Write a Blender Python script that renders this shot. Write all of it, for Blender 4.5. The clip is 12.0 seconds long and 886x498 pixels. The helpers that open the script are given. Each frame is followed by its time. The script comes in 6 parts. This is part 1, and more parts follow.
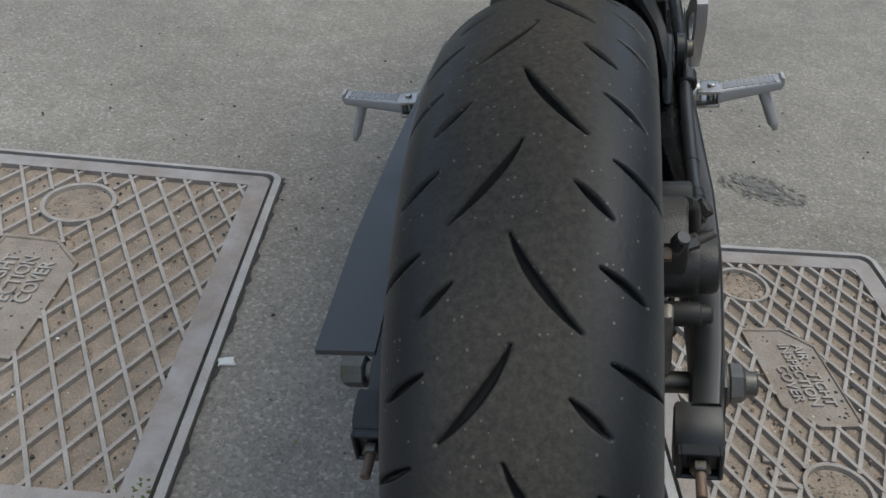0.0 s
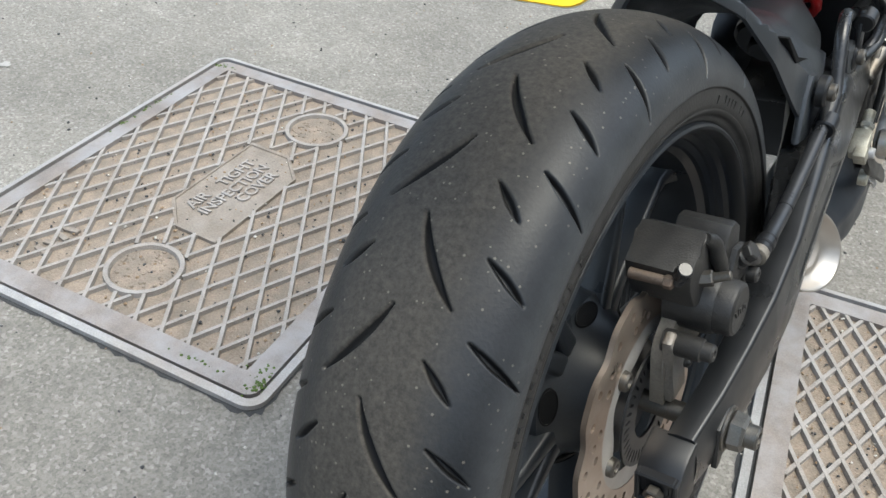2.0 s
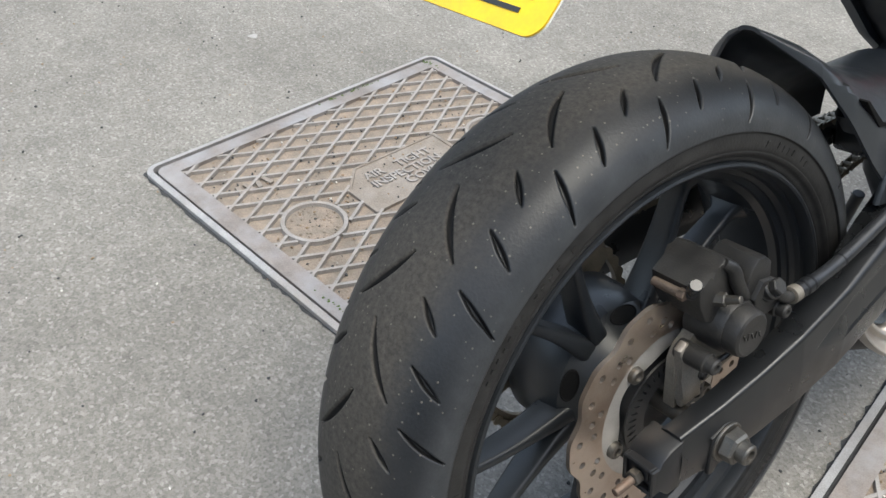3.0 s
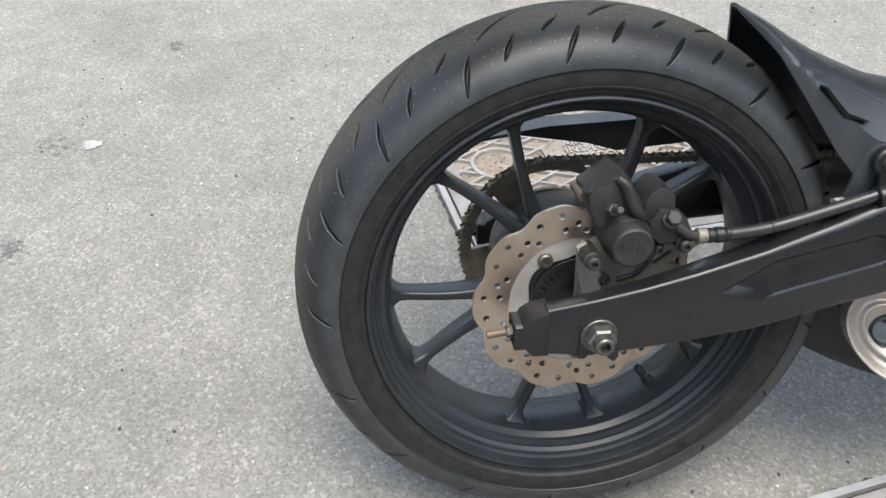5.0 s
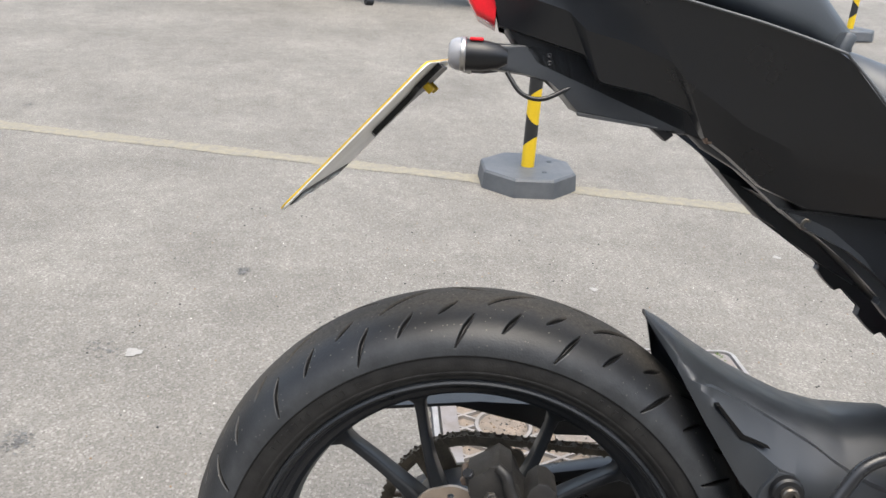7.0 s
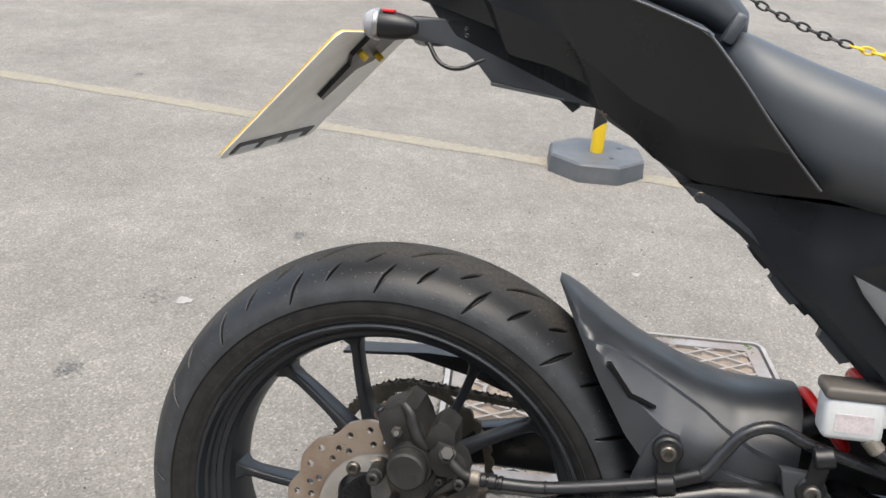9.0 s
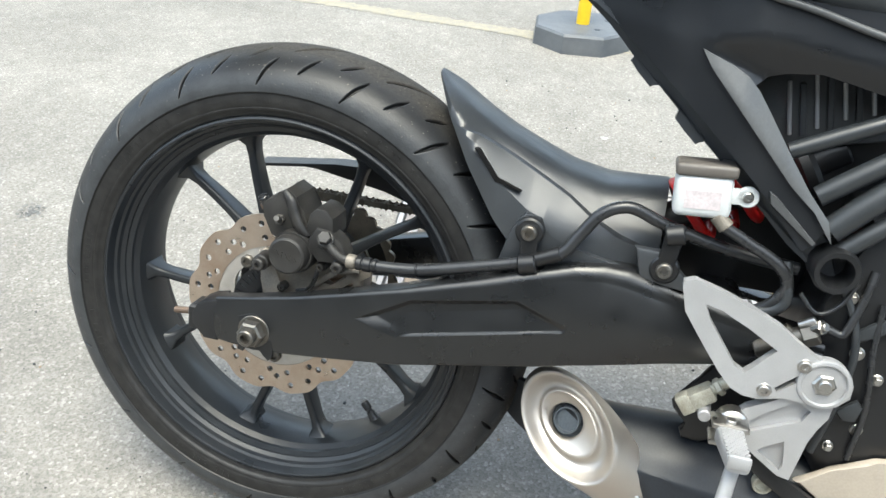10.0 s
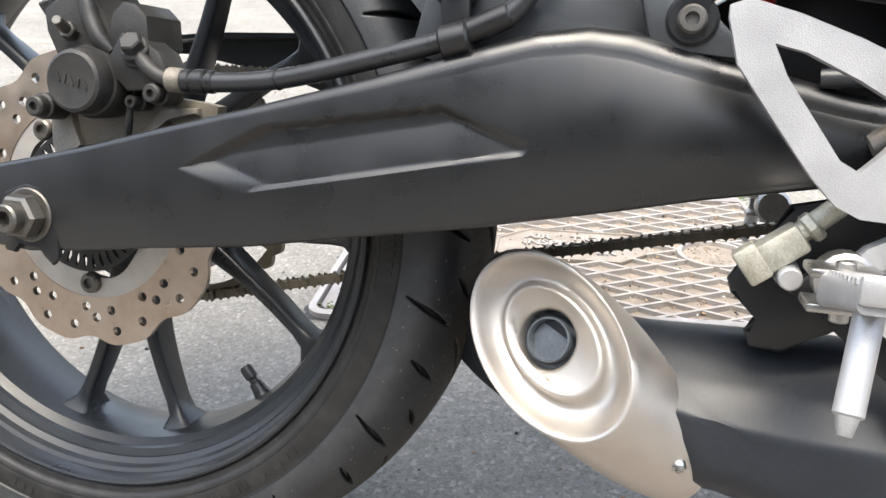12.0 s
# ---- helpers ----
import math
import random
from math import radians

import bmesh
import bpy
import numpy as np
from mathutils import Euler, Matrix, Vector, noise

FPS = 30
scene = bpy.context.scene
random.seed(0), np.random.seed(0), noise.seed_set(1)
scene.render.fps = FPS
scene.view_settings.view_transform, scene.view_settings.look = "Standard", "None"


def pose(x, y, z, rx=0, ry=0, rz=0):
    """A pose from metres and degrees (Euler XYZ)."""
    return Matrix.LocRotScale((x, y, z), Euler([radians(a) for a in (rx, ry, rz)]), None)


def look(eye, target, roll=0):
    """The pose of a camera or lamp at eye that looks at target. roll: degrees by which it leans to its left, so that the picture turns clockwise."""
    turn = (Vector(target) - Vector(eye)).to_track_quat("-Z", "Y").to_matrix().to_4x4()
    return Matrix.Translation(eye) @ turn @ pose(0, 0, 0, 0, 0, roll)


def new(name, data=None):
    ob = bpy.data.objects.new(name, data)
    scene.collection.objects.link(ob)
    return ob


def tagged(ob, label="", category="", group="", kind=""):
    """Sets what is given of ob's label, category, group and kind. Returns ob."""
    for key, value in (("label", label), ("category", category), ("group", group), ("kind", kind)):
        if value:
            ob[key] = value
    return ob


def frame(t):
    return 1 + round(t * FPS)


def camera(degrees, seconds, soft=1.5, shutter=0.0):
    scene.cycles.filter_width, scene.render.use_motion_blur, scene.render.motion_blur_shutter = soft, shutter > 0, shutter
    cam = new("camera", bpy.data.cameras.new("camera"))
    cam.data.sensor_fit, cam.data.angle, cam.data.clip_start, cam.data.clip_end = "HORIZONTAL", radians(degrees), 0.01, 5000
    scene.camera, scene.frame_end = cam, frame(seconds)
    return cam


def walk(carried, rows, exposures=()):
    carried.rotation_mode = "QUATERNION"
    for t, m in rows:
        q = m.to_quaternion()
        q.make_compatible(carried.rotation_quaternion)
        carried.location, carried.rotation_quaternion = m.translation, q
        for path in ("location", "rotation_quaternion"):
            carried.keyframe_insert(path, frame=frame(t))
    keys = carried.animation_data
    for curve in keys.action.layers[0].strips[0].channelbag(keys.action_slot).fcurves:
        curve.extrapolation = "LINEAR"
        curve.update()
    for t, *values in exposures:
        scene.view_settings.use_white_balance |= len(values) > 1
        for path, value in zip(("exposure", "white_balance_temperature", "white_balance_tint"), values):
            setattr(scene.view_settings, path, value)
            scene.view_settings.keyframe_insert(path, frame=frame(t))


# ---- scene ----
PATH = [
    (0, -0.0421, -0.5197, 0.7890, 54.06, -4.60, 10.29),
    (0.5, -0.0449, -0.4924, 0.7743, 51.96, -4.35, 11.05),
    (1, -0.0137, -0.4916, 0.8029, 50.86, -5.33, 13.26),
    (1.5, 0.0768, -0.4779, 0.8133, 51.03, -4.78, 23.56),
    (2, 0.1630, -0.4954, 0.8421, 50.80, -3.68, 34.89),
    (2.5, 0.2286, -0.5130, 0.8571, 50.47, -1.38, 46.41),
    (3, 0.3328, -0.4963, 0.9042, 50.70, -3.29, 53.18),
    (3.2, 0.3742, -0.4766, 0.9110, 50.72, -3.50, 55.41),
    (4.8, 0.7049, -0.2616, 0.9338, 51.49, -0.74, 81.67),
    (5, 0.7310, -0.2396, 0.9282, 51.78, -1.13, 83.23),
    (5.5, 0.7938, -0.1581, 0.9469, 52.35, -3.17, 85.27),
    (6, 0.8008, -0.0816, 0.9566, 52.99, -3.67, 87.90),
    (6.5, 0.7560, -0.0343, 0.9569, 59.17, -3.20, 92.79),
    (7, 0.7456, -0.0148, 0.9843, 67.11, -3.63, 94.28),
    (7.2, 0.7483, -0.0120, 0.9989, 69.39, -3.35, 94.34),
    (8.8, 0.7811, 0.1572, 0.9996, 66.93, -4.47, 100.32),
    (9, 0.7992, 0.1972, 0.9980, 65.67, -3.70, 103.01),
    (9.5, 0.8549, 0.3085, 0.9737, 64.12, -2.76, 105.21),
    (9.6, 0.8651, 0.3251, 0.9670, 62.48, -3.35, 104.46),
    (10, 0.8371, 0.3773, 0.9064, 59.39, -3.33, 104.79),
    (10.2, 0.8132, 0.3923, 0.8618, 59.12, -3.69, 104.70),
    (10.5, 0.7471, 0.4181, 0.7810, 58.21, -3.17, 105.56),
    (10.8, 0.6669, 0.4068, 0.6611, 59.95, -3.09, 105.45),
    (11, 0.6225, 0.3976, 0.5982, 60.40, -2.61, 105.36),
    (11.5, 0.5938, 0.4297, 0.5300, 64.65, -1.61, 105.78),
    (12, 0.5889, 0.4279, 0.5234, 68.27, -0.30, 105.48),
]
cam = camera(54.99, 12.0, soft=1.5)
walk(cam, [(t, pose(x, y, zz, a, b, c)) for t, x, y, zz, a, b, c in PATH],
     exposures=[(0.0, 0.7, 6500, 3), (0.5, 1.2, 6500, 2), (1.0, 1.4, 6500, 2), (1.5, 1.5, 6500, 1), (2.0, 1.6, 6550, 2), (3.0, 1.5, 6650, 4), (3.2, 1.5, 6650, 4), (4.8, 1.8, 6600, 4), (6.0, 1.95, 6600, 4), (7.0, 1.6, 6850, 8), (9.0, 1.6, 6950, 8), (9.5, 1.85, 6750, 4), (10.0, 2.2, 6650, 0), (10.5, 2.55, 6600, 0), (11.0, 2.52, 6850, 4), (12.0, 2.42, 6950, 7)])

# world and light: a bright overcast day
world = bpy.data.worlds.new("overcast")
scene.world = world
world.use_nodes = True
wn = world.node_tree.nodes
sky = wn.new("ShaderNodeTexSky")
sky.sky_type, sky.sun_disc = "NISHITA", False
sky.sun_elevation, sky.sun_rotation = radians(75), radians(82)
sky.air_density, sky.dust_density, sky.ozone_density = 1.0, 2.5, 1.0
grey = wn.new("ShaderNodeHueSaturation")
grey.inputs["Saturation"].default_value = 0.7
world.node_tree.links.new(sky.outputs[0], grey.inputs["Color"])
world.node_tree.links.new(grey.outputs[0], wn["Background"].inputs[0])
wn["Background"].inputs[1].default_value = 0.15
sun = new("sun", bpy.data.lights.new("sun", "SUN"))
sun.data.energy, sun.data.angle, sun.data.color = 0.82, radians(38), (1.0, 0.945, 0.87)
sun.matrix_world = look((0.75, 0.1, 2.8), (0, 0, 0))


# ---- materials ----
def mat(name, color, rough=0.5, metal=0.0, vary=0.25, scale=40.0, fine=400.0, bump=0.0, dust=None, dust_amount=0.4, spec=0.5, dust_scale=9.0):
    """A procedural surface: base colour varied at two scales, optional dust in patches, fine relief."""
    m = bpy.data.materials.new(name)
    m.use_nodes = True
    n, l = m.node_tree.nodes, m.node_tree.links
    b = n["Principled BSDF"]
    b.inputs["Roughness"].default_value, b.inputs["Metallic"].default_value = rough, metal
    b.inputs["Specular IOR Level"].default_value = spec
    tc = n.new("ShaderNodeTexCoord")
    big, small = n.new("ShaderNodeTexNoise"), n.new("ShaderNodeTexNoise")
    big.inputs["Scale"].default_value, small.inputs["Scale"].default_value = scale, fine
    big.inputs["Detail"].default_value, small.inputs["Detail"].default_value = 5, 2
    l.new(tc.outputs["Object"], big.inputs["Vector"])
    l.new(tc.outputs["Object"], small.inputs["Vector"])
    add = n.new("ShaderNodeMath")
    add.operation = "ADD"
    l.new(big.outputs["Fac"], add.inputs[0])
    l.new(small.outputs["Fac"], add.inputs[1])
    ramp = n.new("ShaderNodeMapRange")
    ramp.inputs["From Min"].default_value, ramp.inputs["From Max"].default_value = 0.6, 1.4
    ramp.inputs["To Min"].default_value, ramp.inputs["To Max"].default_value = 1 - vary, 1 + vary
    l.new(add.outputs[0], ramp.inputs["Value"])
    mul = n.new("ShaderNodeMix")
    mul.data_type, mul.blend_type = "RGBA", "MULTIPLY"
    mul.inputs["Factor"].default_value = 1
    mul.inputs["A"].default_value = (*color, 1)
    l.new(ramp.outputs[0], mul.inputs["B"])
    out = mul.outputs["Result"]
    if dust:
        dn = n.new("ShaderNodeTexNoise")
        dn.inputs["Scale"].default_value, dn.inputs["Detail"].default_value, dn.inputs["Roughness"].default_value = dust_scale, 8, 0.65
        l.new(tc.outputs["Object"], dn.inputs["Vector"])
        dr = n.new("ShaderNodeMapRange")
        dr.inputs["From Min"].default_value, dr.inputs["From Max"].default_value = 0.42, 0.72
        dr.inputs["To Max"].default_value = dust_amount
        l.new(dn.outputs["Fac"], dr.inputs["Value"])
        dm = n.new("ShaderNodeMix")
        dm.data_type = "RGBA"
        l.new(dr.outputs[0], dm.inputs["Factor"])
        l.new(out, dm.inputs["A"])
        dm.inputs["B"].default_value = (*dust, 1)
        out = dm.outputs["Result"]
    l.new(out, b.inputs["Base Color"])
    rr = n.new("ShaderNodeMapRange")
    rr.inputs["From Min"].default_value, rr.inputs["From Max"].default_value = 0.3, 0.7
    rr.inputs["To Min"].default_value, rr.inputs["To Max"].default_value = max(rough - 0.08, 0.03), min(rough + 0.1, 1)
    l.new(big.outputs["Fac"], rr.inputs["Value"])
    l.new(rr.outputs[0], b.inputs["Roughness"])
    if bump:
        bp = n.new("ShaderNodeBump")
        bp.inputs["Strength"].default_value, bp.inputs["Distance"].default_value = 1.0, bump
        l.new(small.outputs["Fac"], bp.inputs["Height"])
        l.new(bp.outputs[0], b.inputs["Normal"])
    return m


def asphalt_material():
    """Worn grey asphalt: pale and dark stone grains in a grey binder, stains in large soft patches."""
    m = bpy.data.materials.new("asphalt")
    m.use_nodes = True
    n, l = m.node_tree.nodes, m.node_tree.links
    b = n["Principled BSDF"]
    b.inputs["Roughness"].default_value = 0.9
    b.inputs["Specular IOR Level"].default_value = 0.3
    tc = n.new("ShaderNodeTexCoord")

    def noise_at(scale, detail, rough=0.55):
        k = n.new("ShaderNodeTexNoise")
        k.inputs["Scale"].default_value, k.inputs["Detail"].default_value, k.inputs["Roughness"].default_value = scale, detail, rough
        l.new(tc.outputs["Object"], k.inputs["Vector"])
        return k

    cell = n.new("ShaderNodeTexVoronoi")
    cell.inputs["Scale"].default_value = 215
    l.new(tc.outputs["Object"], cell.inputs["Vector"])
    grain = n.new("ShaderNodeValToRGB")
    sep = n.new("ShaderNodeSeparateColor")
    l.new(cell.outputs["Color"], sep.inputs[0])
    l.new(sep.outputs[0], grain.inputs["Fac"])
    e = grain.color_ramp.elements
    e[0].position, e[0].color = 0.0, (0.156, 0.147, 0.131, 1)
    e[1].position, e[1].color = 0.40, (0.190, 0.179, 0.160, 1)
    for p, c in ((0.86, (0.221, 0.209, 0.188, 1)), (0.985, (0.280, 0.266, 0.243, 1))):
        k = e.new(p)
        k.color = c
    fine = noise_at(900, 3)
    large = noise_at(2.2, 6)
    mid = noise_at(14, 5, 0.6)
    f = n.new("ShaderNodeMath")
    f.operation = "MULTIPLY_ADD"
    f.inputs[1].default_value, f.inputs[2].default_value = 0.7, 0.65
    l.new(fine.outputs["Fac"], f.inputs[0])
    g = n.new("ShaderNodeMath")
    g.operation = "MULTIPLY_ADD"
    g.inputs[1].default_value, g.inputs[2].default_value = 0.75, 0.62
    l.new(large.outputs["Fac"], g.inputs[0])
    g2 = n.new("ShaderNodeMath")
    g2.operation = "MULTIPLY_ADD"
    g2.inputs[1].default_value, g2.inputs[2].default_value = 0.5, 0.75
    l.new(mid.outputs["Fac"], g2.inputs[0])
    mm = n.new("ShaderNodeMath")
    mm.operation = "MULTIPLY"
    l.new(f.outputs[0], mm.inputs[0])
    l.new(g.outputs[0], mm.inputs[1])
    m2 = n.new("ShaderNodeMath")
    m2.operation = "MULTIPLY"
    l.new(mm.outputs[0], m2.inputs[0])
    l.new(g2.outputs[0], m2.inputs[1])
    # dark pits between the stones
    pit = noise_at(240, 3, 0.6)
    pr = n.new("ShaderNodeMapRange")
    pr.inputs["From Min"].default_value, pr.inputs["From Max"].default_value = 0.36, 0.50
    pr.inputs["To Min"].default_value, pr.inputs["To Max"].default_value = 0.78, 1.04
    l.new(pit.outputs["Fac"], pr.inputs["Value"])
    m3 = n.new("ShaderNodeMath")
    m3.operation = "MULTIPLY"
    l.new(m2.outputs[0], m3.inputs[0])
    l.new(pr.outputs[0], m3.inputs[1])
    mul = n.new("ShaderNodeMix")
    mul.data_type, mul.blend_type = "RGBA", "MULTIPLY"
    mul.inputs["Factor"].default_value = 1
    l.new(grain.outputs[0], mul.inputs["A"])
    l.new(m3.outputs[0], mul.inputs["B"])
    l.new(mul.outputs["Result"], b.inputs["Base Color"])
    bp = n.new("ShaderNodeBump")
    bp.inputs["Strength"].default_value, bp.inputs["Distance"].default_value = 0.42, 0.0026
    hh = n.new("ShaderNodeMath")
    hh.operation = "ADD"
    l.new(cell.outputs["Distance"], hh.inputs[0])
    l.new(fine.outputs["Fac"], hh.inputs[1])
    h2 = n.new("ShaderNodeMath")
    h2.operation = "ADD"
    l.new(hh.outputs[0], h2.inputs[0])
    l.new(pr.outputs[0], h2.inputs[1])
    l.new(h2.outputs[0], bp.inputs["Height"])
    l.new(bp.outputs[0], b.inputs["Normal"])
    return m


def tyre_material():
    """Black rubber; a worn, dust-filled band round the crown, pale scuffs on the shoulder."""
    m = mat("tyre rubber", (0.0135, 0.0148, 0.0168), 0.5, vary=0.3, scale=22, fine=420, bump=0.00022, spec=0.32, dust=(0.030, 0.031, 0.033), dust_amount=0.4, dust_scale=14)
    n, l = m.node_tree.nodes, m.node_tree.links
    b = n["Principled BSDF"]
    old = b.inputs["Base Color"].links[0].from_socket
    tc = n.new("ShaderNodeTexCoord")
    sp = n.new("ShaderNodeSeparateXYZ")
    l.new(tc.outputs["Object"], sp.inputs[0])
    ab = n.new("ShaderNodeMath")
    ab.operation = "ABSOLUTE"
    l.new(sp.outputs[0], ab.inputs[0])
    noi = n.new("ShaderNodeTexNoise")
    noi.inputs["Scale"].default_value, noi.inputs["Detail"].default_value, noi.inputs["Roughness"].default_value = 45, 8, 0.7
    l.new(tc.outputs["Object"], noi.inputs["Vector"])
    off = n.new("ShaderNodeMath")
    off.operation = "MULTIPLY_ADD"
    off.inputs[1].default_value = 0.026
    l.new(noi.outputs["Fac"], off.inputs[0])
    l.new(ab.outputs[0], off.inputs[2])
    band = n.new("ShaderNodeMapRange")
    band.interpolation_type = "SMOOTHSTEP"
    band.inputs["From Min"].default_value, band.inputs["From Max"].default_value = 0.036, 0.070
    band.inputs["To Min"].default_value, band.inputs["To Max"].default_value = 0.85, 0.0
    l.new(off.outputs[0], band.inputs["Value"])
    mx = n.new("ShaderNodeMix")
    mx.data_type = "RGBA"
    l.new(band.outputs[0], mx.inputs["Factor"])
    l.new(old, mx.inputs["A"])
    wn_ = n.new("ShaderNodeTexNoise")
    wn_.inputs["Scale"].default_value, wn_.inputs["Detail"].default_value, wn_.inputs["Roughness"].default_value = 240, 7, 0.75
    l.new(tc.outputs["Object"], wn_.inputs["Vector"])
    wr = n.new("ShaderNodeValToRGB")
    wr.color_ramp.elements[0].position, wr.color_ramp.elements[0].color = 0.36, (0.0290, 0.0260, 0.0215, 1)
    wr.color_ramp.elements[1].position, wr.color_ramp.elements[1].color = 0.68, (0.072, 0.064, 0.053, 1)
    l.new(wn_.outputs["Fac"], wr.inputs["Fac"])
    l.new(wr.outputs[0], mx.inputs["B"])
    # pale specks of grit pressed into the rubber
    vor = n.new("ShaderNodeTexVoronoi")
    vor.inputs["Scale"].default_value = 260
    l.new(tc.outputs["Object"], vor.inputs["Vector"])
    sc = n.new("ShaderNodeSeparateColor")
    l.new(vor.outputs["Color"], sc.inputs[0])
    th = n.new("ShaderNodeMath")
    th.operation = "GREATER_THAN"
    th.inputs[1].default_value = 0.88
    l.new(sc.outputs[0], th.inputs[0])
    ds = n.new("ShaderNodeMath")
    ds.operation = "LESS_THAN"
    ds.inputs[1].default_value = 0.22
    l.new(vor.outputs["Distance"], ds.inputs[0])
    sm = n.new("ShaderNodeMath")
    sm.operation = "MULTIPLY"
    l.new(th.outputs[0], sm.inputs[0])
    l.new(ds.outputs[0], sm.inputs[1])
    sk = n.new("ShaderNodeMath")
    sk.operation = "MULTIPLY"
    sk.inputs[1].default_value = 0.6
    l.new(sm.outputs[0], sk.inputs[0])
    mx2 = n.new("ShaderNodeMix")
    mx2.data_type = "RGBA"
    l.new(sk.outputs[0], mx2.inputs["Factor"])
    l.new(mx.outputs["Result"], mx2.inputs["A"])
    mx2.inputs["B"].default_value = (0.16, 0.145, 0.12, 1)
    # a pale scuffed band round each shoulder, just above the tread edge
    sq = n.new("ShaderNodeVectorMath")
    sq.operation = "MULTIPLY"
    sq.inputs[1].default_value = (0, 1, 1)
    l.new(tc.outputs["Object"], sq.inputs[0])
    ln_ = n.new("ShaderNodeVectorMath")
    ln_.operation = "LENGTH"
    l.new(sq.outputs[0], ln_.inputs[0])
    scuff = n.new("ShaderNodeTexNoise")
    scuff.inputs["Scale"].default_value, scuff.inputs["Detail"].default_value, scuff.inputs["Roughness"].default_value = 42, 9, 0.68
    l.new(tc.outputs["Object"], scuff.inputs["Vector"])
    upper = n.new("ShaderNodeMapRange")
    upper.interpolation_type = "SMOOTHSTEP"
    upper.inputs["From Min"].default_value, upper.inputs["From Max"].default_value = 0.287, 0.268
    l.new(ln_.outputs["Value"], upper.inputs["Value"])
    worn = n.new("ShaderNodeMapRange")
    worn.inputs["From Min"].default_value, worn.inputs["From Max"].default_value = 0.36, 0.66
    worn.inputs["To Min"].default_value, worn.inputs["To Max"].default_value = 0.30, 0.62
    l.new(scuff.outputs["Fac"], worn.inputs["Value"])
    sb = n.new("ShaderNodeMath")
    sb.operation = "MULTIPLY"
    l.new(upper.outputs[0], sb.inputs[0])
    l.new(worn.outputs[0], sb.inputs[1])
    mx4 = n.new("ShaderNodeMix")
    mx4.data_type = "RGBA"
    l.new(sb.outputs[0], mx4.inputs["Factor"])
    l.new(mx2.outputs["Result"], mx4.inputs["A"])
    mx4.inputs["B"].default_value = (0.064, 0.068, 0.072, 1)
    # dust-free grooves, blackened by depth below the round tread to paint in their shade
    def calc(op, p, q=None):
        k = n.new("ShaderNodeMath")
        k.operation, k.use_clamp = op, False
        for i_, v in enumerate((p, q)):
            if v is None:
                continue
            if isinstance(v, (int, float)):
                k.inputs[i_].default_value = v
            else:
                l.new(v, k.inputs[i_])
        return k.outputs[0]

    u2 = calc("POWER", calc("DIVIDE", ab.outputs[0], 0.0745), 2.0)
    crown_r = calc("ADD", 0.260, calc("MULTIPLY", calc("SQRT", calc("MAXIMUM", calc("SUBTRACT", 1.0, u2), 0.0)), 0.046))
    groove_shade = n.new("ShaderNodeMapRange")
    groove_shade.interpolation_type = "SMOOTHSTEP"
    groove_shade.inputs["From Min"].default_value, groove_shade.inputs["From Max"].default_value = 0.0010, 0.0028
    l.new(calc("SUBTRACT", crown_r, ln_.outputs["Value"]), groove_shade.inputs["Value"])
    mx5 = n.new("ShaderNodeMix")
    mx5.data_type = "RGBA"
    l.new(groove_shade.outputs[0], mx5.inputs["Factor"])
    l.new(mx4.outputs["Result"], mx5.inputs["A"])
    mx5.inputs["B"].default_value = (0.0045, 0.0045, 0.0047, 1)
    # the sidewall below the tread edge is clean, black and dull
    sw = n.new("ShaderNodeMapRange")
    sw.inputs["From Min"].default_value, sw.inputs["From Max"].default_value = 0.2568, 0.2578
    l.new(ln_.outputs["Value"], sw.inputs["Value"])
    sn = n.new("ShaderNodeTexNoise")
    sn.inputs["Scale"].default_value, sn.inputs["Detail"].default_value = 70, 6
    l.new(tc.outputs["Object"], sn.inputs["Vector"])
    sr = n.new("ShaderNodeValToRGB")
    sr.color_ramp.elements[0].position, sr.color_ramp.elements[0].color = 0.35, (0.0125, 0.0124, 0.0124, 1)
    sr.color_ramp.elements[1].position, sr.color_ramp.elements[1].color = 0.75, (0.0270, 0.0264, 0.0256, 1)
    l.new(sn.outputs["Fac"], sr.inputs["Fac"])
    mx3 = n.new("ShaderNodeMix")
    mx3.data_type = "RGBA"
    l.new(sw.outputs[0], mx3.inputs["Factor"])
    l.new(sr.outputs[0], mx3.inputs["A"])
    l.new(mx5.outputs["Result"], mx3.inputs["B"])
    l.new(mx3.outputs["Result"], b.inputs["Base Color"])
    # the dusty band is duller than the shoulders
    ro = n.new("ShaderNodeMapRange")
    ro.inputs["To Min"].default_value, ro.inputs["To Max"].default_value = 0.42, 0.85
    l.new(band.outputs[0], ro.inputs["Value"])
    l.new(ro.outputs[0], b.inputs["Roughness"])
    return m


